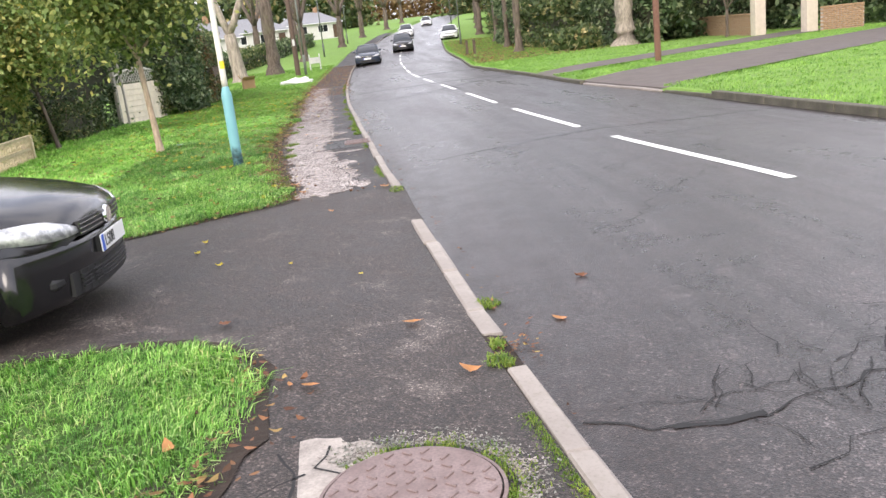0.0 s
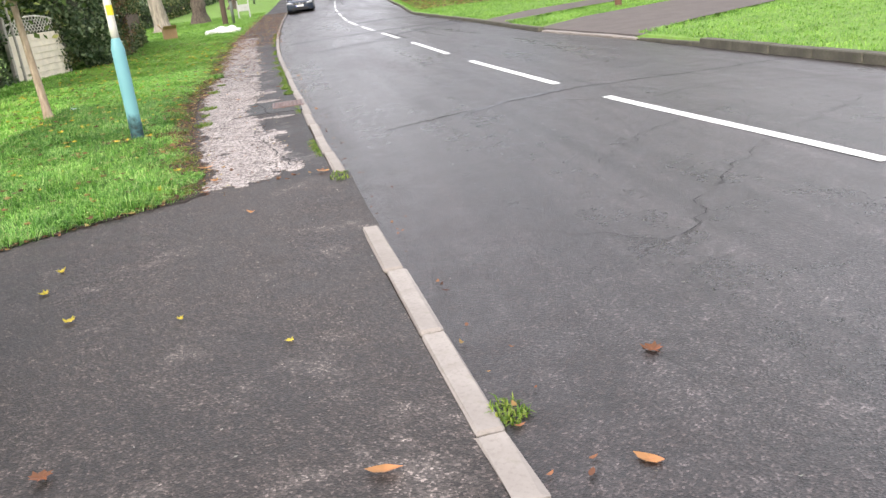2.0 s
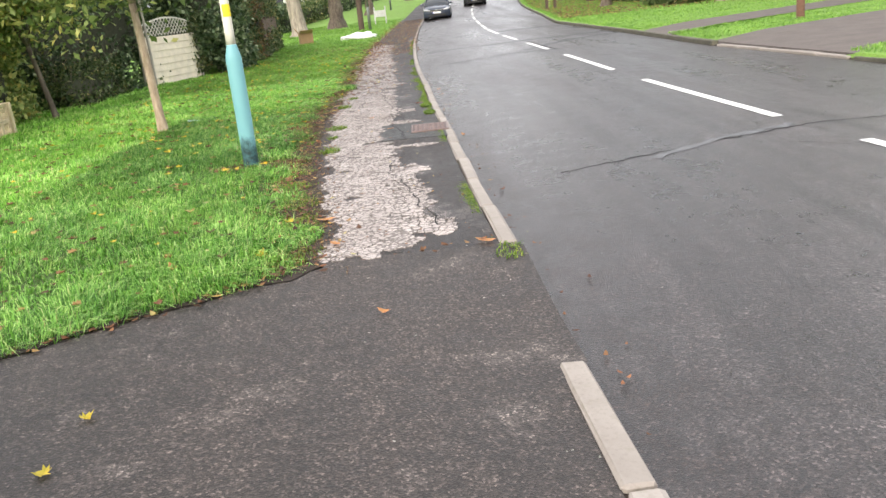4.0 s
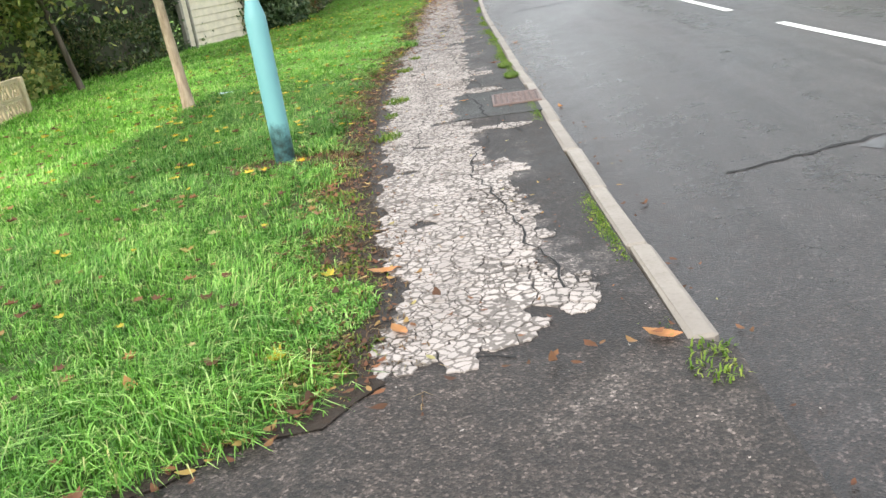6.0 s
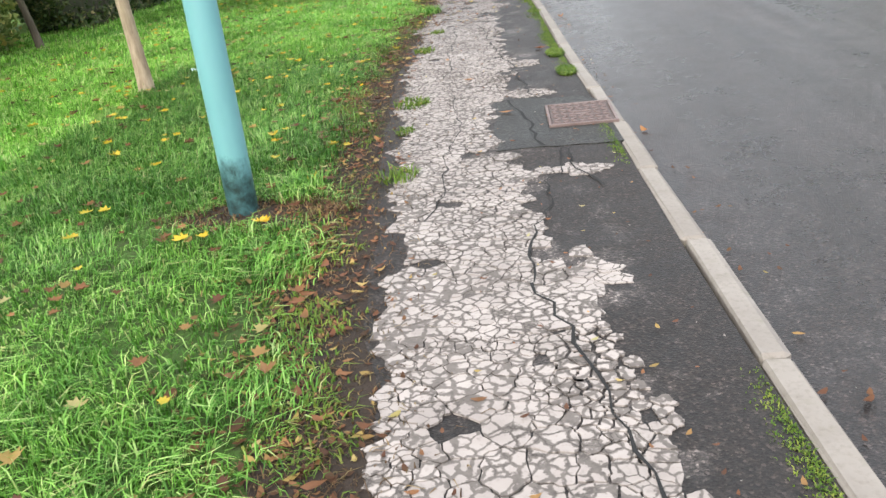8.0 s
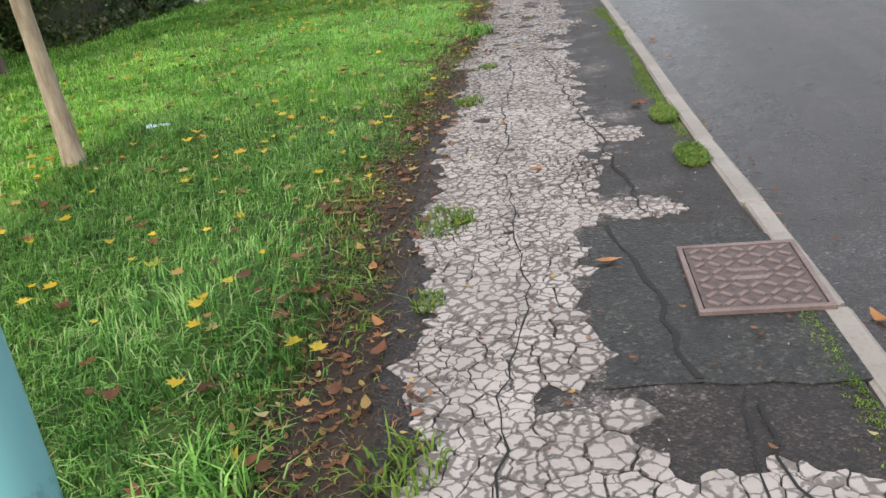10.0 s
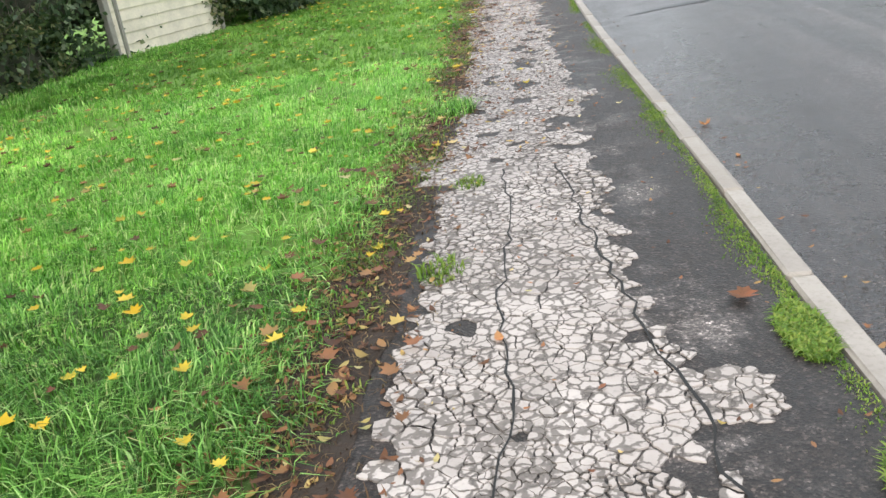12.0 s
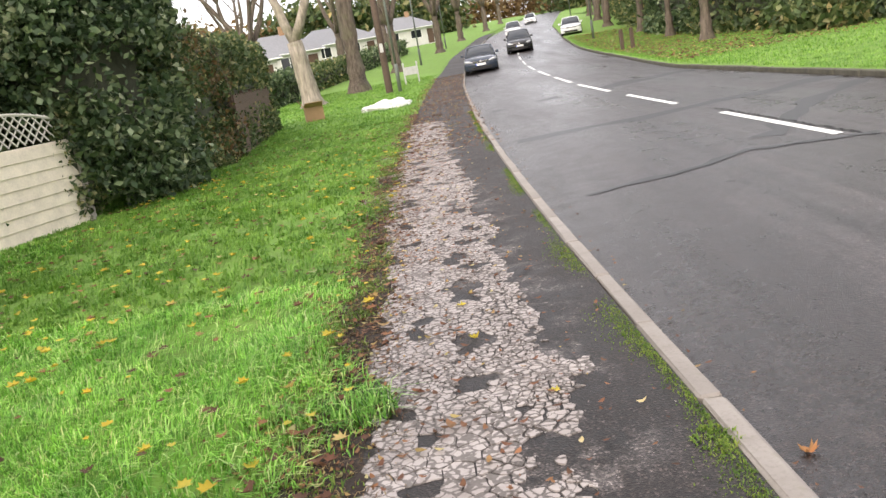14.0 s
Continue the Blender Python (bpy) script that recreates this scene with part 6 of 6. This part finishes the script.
for k, (x0, y0, x1, y1, half, h, mt) in enumerate(((-9.5, 56, -8, 62, 0.9, 1.7, M_LEAF_DARK), (-9, 66, -7, 80, 0.9, 1.6, M_LEAF_IVY), (-7, 84, -4, 110, 1.0, 1.6, M_LEAF_DARK), (-15, 44, -9.5, 50, 1.2, 2.2, M_LEAF_IVY))):
    bush("garden_hedge", "dark clipped front garden hedge", "hedge", x0, y0, x1, y1, half, h, int(1500 * h), 0.18, mt, 80 + k, lump=0.2)

# ---- distant woods that close the view ----
g = np.random.default_rng(400)
for x0, y0, x1, y1, h in ((-140, 120, -30, 165, 11), (-30, 165, 6, 205, 12), (30, 225, 70, 180, 13), (70, 180, 140, 110, 12), (-140, 30, -60, 100, 10), (5, 330, 60, 320, 12), (60, 20, 60, 110, 12), (-60, -30, -30, 30, 8), (40, -30, 45, 20, 9)):
    n = 2600
    s_, a_ = g.uniform(0, 1, n), g.uniform(0, 1, n)
    px, py = x0 + (x1 - x0) * s_ + g.normal(0, 2, n), y0 + (y1 - y0) * s_ + g.normal(0, 2, n)
    pz = rise(py) + a_ * h * (0.75 + 0.25 * field(s_ * 60, s_ * 0, 1.0, 7))
    ob = leaf_cloud("distant_woods", np.stack([px, py, pz], 1), 3, 0.8, 1.1, M_LEAF_RUST if (x0 + y0) % 3 else M_LEAF_IVY, None, int(n + x0))
    tagged(ob, "distant autumn woods along the skyline", "woods", kind="stuff")

# ---- brick wall and gate piers ----
M_BRICK = simple("buff_brown_brick", (0.30, 0.19, 0.11), 0.9, 0, 0.35, 9, 0.4)
M_PIER = simple("cream_painted_pier", (0.48, 0.42, 0.34), 0.75, 0, 0.15, 4, 0.3)


def brick_wall(at, length, height, turn, label):
    w = thing("brick_wall", label, "wall", at=at, turn=turn)
    bm = bmesh.new()
    rows, n = int(height / 0.075), int(length / 0.225)
    part("mortar", box(bmesh.new(), 0.01, -0.10, -0.1, length - 0.01, 0.10, height - 0.01), M_CONC, w)
    v, f = [], []
    for j in range(rows):
        for i in range(n):
            x = i * 0.225 + (0.11 if j % 2 else 0)
            for yy in (-0.108, 0.100):
                k = len(v)
                a, b, c, d = x + 0.006, min(length, x + 0.219), j * 0.075, j * 0.075 + 0.065
                v += [(a, yy, c), (b, yy, c), (b, yy, d), (a, yy, d), (a, yy + 0.008, c), (b, yy + 0.008, c), (b, yy + 0.008, d), (a, yy + 0.008, d)]
                f += [(k, k + 1, k + 2, k + 3), (k + 3, k + 2, k + 6, k + 7), (k, k + 3, k + 7, k + 4), (k + 1, k + 5, k + 6, k + 2), (k + 4, k + 7, k + 6, k + 5), (k, k + 4, k + 5, k + 1)]
    ob = raw("bricks", v, f, M_BRICK, w)
    tagged(ob, kind="stuff")
    part("coping", box(bmesh.new(), 0, -0.14, rows * 0.075, length, 0.14, rows * 0.075 + 0.07, 0.01), M_BRICK, w)
    return w


brick_wall((18.9, 31.6, 0), 15, 0.95, 84, "long low buff brick garden wall")
brick_wall((20.2, 28.6, 0), 1.6, 0.95, -35, "short brick wall beside the gateway")
for x, y in ((18.9, 31.3), (19.9, 28.9)):
    p = thing("gate_pier", "tall cream gate pier at the garden entrance", "gate pier", "gate piers", at=(x, y, 0))
    part("shaft", box(bmesh.new(), -0.24, -0.24, -0.1, 0.24, 0.24, 2.1, 0.015), M_PIER, p)
    part("cap", box(bmesh.new(), -0.3, -0.3, 2.1, 0.3, 0.3, 2.2, 0.03), M_PIER, p)

# ---- bungalows behind the gardens ----
M_RENDER = simple("white_render", (0.6, 0.59, 0.57), 0.85, 0, 0.08, 2)
M_ROOF = simple("grey_roof_tile", (0.22, 0.225, 0.235), 0.8, 0, 0.25, 6, 0.5)
a = Mat("dark_window_glass", 0.08, 0, 0.6)
M_GLASS = a.out((0.02, 0.024, 0.028))
M_FRAME = simple("white_window_frame", (0.78, 0.78, 0.77), 0.5)


def bungalow(at, turn, w, d, h, roof, label):
    t = thing("bungalow", label, "house", at=at, turn=turn)
    part("wall", box(bmesh.new(), -w / 2, -d / 2, -0.5, w / 2, d / 2, h), M_RENDER, t, "white rendered walls")
    bm = bmesh.new()
    e = 0.45
    lo = [bm.verts.new(p) for p in ((-w / 2 - e, -d / 2 - e, h - 0.05), (w / 2 + e, -d / 2 - e, h - 0.05), (w / 2 + e, d / 2 + e, h - 0.05), (-w / 2 - e, d / 2 + e, h - 0.05))]
    ri = [bm.verts.new(p) for p in ((-w / 2 + d * 0.3, 0, h + roof), (w / 2 - d * 0.3, 0, h + roof))]
    for q in ((lo[0], lo[1], ri[1], ri[0]), (lo[2], lo[3], ri[0], ri[1]), (lo[1], lo[2], ri[1]), (lo[3], lo[0], ri[0]), tuple(lo[::-1])):
        bm.faces.new(q)
    rf = part("roof", bm, M_ROOF, t, "grey tiled hipped roof")
    part("chimney", box(bmesh.new(), w * 0.15, -0.3, h + roof * 0.5, w * 0.15 + 0.6, 0.3, h + roof + 0.7, 0.02), M_BRICK, rf)
    part("gutter", box(bmesh.new(), -w / 2 - e, -d / 2 - e - 0.09, h - 0.16, w / 2 + e, -d / 2 - e + 0.01, h - 0.056, 0.02), M_FRAME, rf)
    for x in (-w * 0.3, w * 0.08):
        win = part("window", box(bmesh.new(), x, -d / 2 - 0.03, 0.95, x + 1.7, -d / 2 + 0.02, 2.15), M_FRAME, t)
        for k in (0, 1):
            part("pane", box(bmesh.new(), x + 0.08 + k * 0.8, -d / 2 - 0.04, 1.03, x + 0.8 + k * 0.8, -d / 2 - 0.031, 2.07), M_GLASS, win)
    part("door", box(bmesh.new(), w * 0.36, -d / 2 - 0.03, 0, w * 0.36 + 0.9, -d / 2 + 0.02, 2.05, 0.01), M_BROWN_BOARD, t)
    return t


h1 = bungalow((-16.5, 76, z_at(76)), 12, 9, 8, 2.5, 1.9, "white bungalow with a grey hipped roof behind the gardens")
copy_thing(h1, pose(-15.5, 92, z_at(92), 0, 0, 14))
copy_thing(h1, pose(-12, 114, z_at(114), 0, 0, 18))
copy_thing(h1, pose(-5, 140, z_at(140), 0, 0, 16))
copy_thing(h1, pose(-20, 55, z_at(55), 0, 0, 4))

# ---- cars ----


def car_paint(name, c, rough=0.22):
    a = Mat(name, rough, 0.0)
    a.b.inputs["Coat Weight"].default_value = 0.5
    a.b.inputs["Coat Roughness"].default_value = 0.05
    n = a.noise(40, 3)
    return a.out(a.ramp(n, (0.3, tuple(v * 0.9 for v in c)), (0.7, tuple(v * 1.1 for v in c))))


M_BLACK_PAINT = car_paint("black_car_paint", (0.006, 0.006, 0.007))
M_BLUE_PAINT = car_paint("slate_blue_car_paint", (0.03, 0.04, 0.06))
M_SUV_PAINT = car_paint("dark_grey_car_paint", (0.015, 0.015, 0.018))
M_WHITE_PAINT = car_paint("white_car_paint", (0.72, 0.73, 0.74))
M_TYRE = simple("tyre_rubber", (0.015, 0.015, 0.015), 0.85)
M_RIM = simple("silver_rim", (0.5, 0.5, 0.5), 0.35, 0.8, 0.1)
M_TRIM = simple("black_plastic_trim", (0.012, 0.012, 0.012), 0.6)
M_CHROME = simple("chrome_trim", (0.7, 0.7, 0.7), 0.15, 1.0, 0.05)
M_NPLATE = simple("white_number_plate", (0.78, 0.78, 0.76), 0.45, 0, 0.05)
M_NBLUE = simple("blue_plate_band", (0.02, 0.10, 0.55), 0.45, 0, 0.05)
a = Mat("clear_headlight", 0.06, 0.3)
n = a.noise(18, 3)
M_LIGHT = a.out(a.ramp(n, (0.35, (0.30, 0.31, 0.32)), (0.65, (0.75, 0.76, 0.76))))


def loft(bm, sections):
    """A closed skin through rings of equal count."""
    rings = [[bm.verts.new(p) for p in s] for s in sections]
    n = len(rings[0])
    for a, b in zip(rings, rings[1:]):
        for k in range(n):
            bm.faces.new((a[k], a[(k + 1) % n], b[(k + 1) % n], b[k]))
    bm.faces.new(rings[0][::-1])
    bm.faces.new(rings[-1])
    return bm


def car_body_section(x, half, z0, z1, crown, nose):
    """A ring across the car at length x: sill, flank, shoulder and bonnet."""
    w = half
    ring = [(x, -w * 0.86, z0), (x, -w * 0.97, z0 + 0.08), (x, -w, z0 + (z1 - z0) * 0.5), (x, -w * 0.985, z1 - 0.09), (x, -w * 0.93, z1 - 0.02), (x + nose, -w * 0.6, z1 + crown * 0.7), (x + nose * 1.4, 0, z1 + crown), (x + nose, w * 0.6, z1 + crown * 0.7), (x, w * 0.93, z1 - 0.02), (x, w * 0.985, z1 - 0.09), (x, w, z0 + (z1 - z0) * 0.5), (x, w * 0.97, z0 + 0.08), (x, w * 0.86, z0)]
    return ring


def car(name, label, paint, m, length=4.2, half=0.89, roof=1.48, suv=False, group="", plate_text=""):
    """A car whose front faces +x, standing with its front bumper at x = 0."""
    t = thing(name, label, "car", group)
    t.matrix_world = m
    L = length
    lift = 0.08 if suv else 0.0
    belt = 0.93 + lift * 1.5
    bm = bmesh.new()
    prof = [(0.0, 0.60, 0.27, 0.60), (-0.05, 0.74, 0.20, 0.66), (-0.14, 0.82, 0.18, 0.72), (-0.32, 0.865, 0.18, 0.785), (-0.62, 0.885, 0.18, 0.84), (-1.0, 0.89, 0.18, 0.885), (-1.25, 0.89, 0.18, 0.915), (-L * 0.5, 0.89, 0.18, 0.94), (-L * 0.8, 0.89, 0.19, 0.97), (-L * 0.94, 0.86, 0.22, 0.96), (-L * 0.985, 0.80, 0.26, 0.93), (-L, 0.72, 0.32, 0.85)]
    def warp(b):
        """Rounds the car's front in plan."""
        for v in b.verts:
            v.co.x -= 0.17 * (abs(v.co.y) / half) ** 2.2 * max(0.0, 1 + v.co.x / 1.3)
        return b

    loft(bm, [car_body_section(x, w * half / 0.89, z0 + lift, z1 + lift * 1.5, 0.055 if x > -1.3 else 0.0, 0.05 if x > -0.2 else 0.0) for x, w, z0, z1 in prof])
    part("body", warp(bm), paint, t, "", True)
    bm = bmesh.new()
    cab_prof = [(-0.98, 0.78, belt - 0.06, belt - 0.03), (-1.05, 0.77, belt - 0.06, belt + 0.04), (-1.75, 0.62, belt - 0.06, roof - 0.05), (-2.1, 0.60, belt - 0.06, roof), (-L * 0.75, 0.60, belt - 0.06, roof - 0.02), (-L * 0.90, 0.60, belt - 0.06, roof - 0.12), (-L * 0.975, 0.68, belt - 0.06, belt + 0.05)]
    secs = []
    for x, w, z0, z1 in cab_prof:
        w = w * half / 0.89
        lo = 0.82 * half / 0.89
        secs.append([(x, -lo, z0), (x, -(lo * 0.35 + w * 0.65), z0 + (z1 - z0) * 0.6), (x, -w, z1 - 0.03), (x, -w * 0.8, z1), (x, 0, z1 + 0.03), (x, w * 0.8, z1), (x, w, z1 - 0.03), (x, lo * 0.35 + w * 0.65, z0 + (z1 - z0) * 0.6), (x, lo, z0)])
    loft(bm, secs)
    part("windows", bm, M_GLASS, t, "dark glass all round", True)
    bm = bmesh.new()
    secs = []
    for x, w, z0, z1 in cab_prof[2:6]:
        w = w * half / 0.89
        secs.append([(x, -w * 1.02, z1 - 0.035), (x, -w * 0.8, z1 + 0.008), (x, 0, z1 + 0.038), (x, w * 0.8, z1 + 0.008), (x, w * 1.02, z1 - 0.035), (x, 0, z1 - 0.02)])
    loft(bm, secs)
    part("roof", bm, paint, t, "", True)
    for s in (1, -1):
        bm = bmesh.new()
        tube(bm, [(-1.05, s * 0.78 * half / 0.89, belt), (-1.4, s * 0.71 * half / 0.89, belt + 0.28), (-1.75, s * 0.625 * half / 0.89, roof - 0.05)], [0.035, 0.03, 0.03], 6)
        part("front_pillar", bm, paint, t)
        bm = tube(bmesh.new(), [(-L * 0.9, s * 0.62 * half / 0.89, roof - 0.13), (-L * 0.97, s * 0.70 * half / 0.89, belt + 0.03)], [0.04, 0.06], 6)
        part("rear_pillar", bm, paint, t)
        bm = tube(bmesh.new(), [(-2.35, s * 0.81 * half / 0.89, belt - 0.02), (-2.4, s * 0.61 * half / 0.89, roof - 0.04)], [0.03, 0.03], 6)
        part("middle_pillar", bm, paint, t)
        mir = part("mirror", box(bmesh.new(), -1.30, s * 0.95 - 0.10, belt + 0.01, -1.15, s * 0.95 + 0.08, belt + 0.15, 0.04, None, 2), paint, t)
        # headlight wraps round the corner of the bonnet
        bm = bmesh.new()
        rows = []
        for k in range(9):
            u = k / 8
            yy = (0.43 + 0.42 * u) * half / 0.89
            xb = float(np.interp(yy, [0.4, 0.6, 0.74, 0.82, 0.87], [0.02, 0.012, -0.04, -0.13, -0.30])) + 0.02
            zb, zt = 0.585 + 0.03 * u + lift, 0.685 + 0.07 * u + lift * 1.3
            pinch = 0.25 + 0.75 * math.sin(math.pi * (0.12 + 0.76 * u)) ** 0.6
            zm = (zb + zt) / 2
            zb, zt = zm - (zm - zb) * pinch, zm + (zt - zm) * pinch
            rows.append([(xb, s * yy, zb), (xb - 0.005, s * yy, zm), (xb - 0.035, s * yy, zm + (zt - zm) * 0.6), (xb - 0.085, s * yy, zt), (xb - 0.22, s * yy, zm)])
        loft(bm, rows)
        hl = part("headlight", warp(bm), M_LIGHT, t, "clear glass headlight", True)
        part("tail_light", box(bmesh.new(), -L - 0.01, s * 0.62 - 0.14, 0.75 + lift, -L + 0.10, s * 0.62 + 0.14, 0.92 + lift, 0.03), simple("red_tail_lens", (0.35, 0.01, 0.01), 0.2), t)
        part("fog_lamp", warp(box(bmesh.new(), -0.10, s * 0.62 - 0.08, 0.31 + lift, -0.005, s * 0.62 + 0.08, 0.38 + lift, 0.02)), M_TRIM, t)
        for x in (-0.82, -L + 0.80):
            wr = 0.315 + lift * 0.4
            wheel = thing("wheel", "", "")
            wheel.parent = t
            wheel.matrix_world = m @ pose(x, s * (half - 0.11), wr, 90, 0, 0)
            bm = bmesh.new()
            ring = [(wr - 0.10, -0.085), (wr - 0.02, -0.10), (wr, -0.07), (wr, 0.07), (wr - 0.02, 0.10), (wr - 0.10, 0.085)]
            for k in range(28):
                q = [[bm.verts.new((r * math.cos(2 * math.pi * (k + e) / 28), r * math.sin(2 * math.pi * (k + e) / 28), z)) for r, z in ring] for e in (0, 1)]
                for j in range(6):
                    bm.faces.new((q[0][j], q[1][j], q[1][(j + 1) % 6], q[0][(j + 1) % 6]))
            bmesh.ops.remove_doubles(bm, verts=bm.verts, dist=1e-4)
            ty = part("tyre", bm, M_TYRE, wheel, "", True)
            bm = bmesh.new()
            bmesh.ops.create_cone(bm, cap_ends=True, segments=24, radius1=wr - 0.10, radius2=wr - 0.10, depth=0.12)
            for k in range(5):
                box(bm, 0.05, -0.03, -0.085, wr - 0.11, 0.03, 0.085, 0.01, pose(0, 0, 0, 0, 0, 72 * k))
            part("rim", bm, M_RIM, wheel)
    bm = bmesh.new()
    for k in range(8):
        box(bm, -0.10, -0.42 + k * 0.105, 0.575 + lift, 0.058 - 0.012, -0.42 + (k + 1) * 0.105, 0.665 + lift)
    gr = part("grille", warp(bm), M_TRIM, t, "black front grille")
    bm = bmesh.new()
    for k in range(3):
        for q in range(8):
            box(bm, 0.040, -0.42 + q * 0.105, 0.588 + lift + k * 0.028, 0.052, -0.42 + (q + 1) * 0.105, 0.594 + lift + k * 0.028)
    part("grille_bars", warp(bm), M_CHROME if not suv else M_TRIM, gr, "thin bright bars")
    bm = bmesh.new()
    bmesh.ops.create_cone(bm, cap_ends=True, segments=20, radius1=0.062, radius2=0.055, depth=0.02, matrix=pose(0.060, 0, 0.625 + lift, 0, 90, 0))
    part("badge", bm, M_CHROME, gr, "round chrome badge")
    bm = bmesh.new()
    shape = [(-0.10, 0.19), (0.005, 0.20), (0.032, 0.25), (0.040, 0.34), (0.046, 0.44), (0.050, 0.52), (0.040, 0.555), (-0.02, 0.575), (-0.16, 0.575)]
    cols = []
    for k in range(19):
        yy = (-0.86 + 1.72 * k / 18) * half / 0.89
        cols.append([(px - 0.15 * (abs(yy) / half) ** 3, yy, pz + lift) for px, pz in shape])
    loft(bm, cols)
    part("bumper", warp(bm), paint, t, "", True)
    bm = bmesh.new()
    for q in range(14):
        y0 = -0.56 + q * 0.08
        box(bm, -0.12, y0, 0.235 + lift, 0.048 - 0.15 * (abs(y0 + 0.04) / half) ** 3, y0 + 0.08, 0.375 + lift)
    lg = part("lower_grille", warp(bm), M_TRIM, t, "black mesh lower intake")
    bm = bmesh.new()
    for k in range(4):
        for q in range(8):
            box(bm, 0.02 - 0.15 * (abs(-0.42 + q * 0.12) / half) ** 3, -0.48 + q * 0.12, 0.272 + lift + k * 0.024, 0.056 - 0.15 * (abs(-0.42 + q * 0.12) / half) ** 3, -0.48 + (q + 1) * 0.12, 0.278 + lift + k * 0.024)
    part("intake_bars", warp(bm), M_SUV_PAINT, lg)
    pl = part("number_plate", box(bmesh.new(), 0.062, -0.26, 0.425 + lift, 0.072, 0.26, 0.535 + lift, 0.003), M_NPLATE, t, "white number plate")
    part("plate_backing", box(bmesh.new(), 0.0, -0.255, 0.43 + lift, 0.061, 0.255, 0.53 + lift, 0.004), M_TRIM, t)
    part("plate_band", box(bmesh.new(), 0.0725, -0.258, 0.428 + lift, 0.0745, -0.212, 0.532 + lift), M_NBLUE, pl, "blue band of the plate")
    if plate_text:
        cu = bpy.data.curves.new("plate_text", "FONT")
        cu.body, cu.size, cu.extrude, cu.align_x, cu.align_y = plate_text, 0.105, 0.0008, "LEFT", "CENTER"
        me = bpy.data.meshes.new_from_object(bpy.data.objects.new("plate_text", cu))
        me.materials.clear()
        me.materials.append(M_TRIM)
        ob = new("plate_letters", me)
        ob.parent = pl
        ob.matrix_local = Matrix.Translation((0.0745, -0.195, 0.48 + lift)) @ Matrix(((0, 0, 1, 0), (1, 0, 0, 0), (0, 1, 0, 0), (0, 0, 0, 1)))
    bm = bmesh.new()
    box(bm, -L + 0.3, -half + 0.28, 0.16 + lift, -0.6, half - 0.28, 0.26 + lift)
    part("underside", bm, M_TRIM, t)
    return t


car("black_hatchback", "glossy black hatchback parked nose-out in the driveway", M_BLACK_PAINT, pose(-0.73, 0.9, 0.02, 0, 0, 0), plate_text="LS08")


def along(y, x, flip=True):
    """A pose on the road at y, facing the walker or away."""
    s = math.degrees(math.atan2(float(CENTRE(y + 2) - CENTRE(y)), 2))
    return pose(x, y, z_at(y) - 0.07, 0, 0, -90 - s) if flip else pose(x, y, z_at(y) - 0.07, 0, 0, 90 - s)


car("parked_saloon", "slate-blue car parked against the kerb, front towards the walker", M_BLUE_PAINT, along(56.3, 2.35), 4.5, 0.91, 1.45)
car("dark_car", "dark estate car standing further along the road", M_SUV_PAINT, along(71.0, 5.9), 4.5, 0.93, 1.66, True)
car("white_car", "white car parked up on the far grass verge", M_WHITE_PAINT, pose(11.6, 84, z_at(84) + 0.02, 0, 0, -100), 4.3, 0.9, 1.5)
w2 = car("white_van", "distant white car parked along the road", M_WHITE_PAINT, along(104, 8.6), 4.4, 0.92, 1.7, True)
copy_thing(w2, along(146, 15.2))
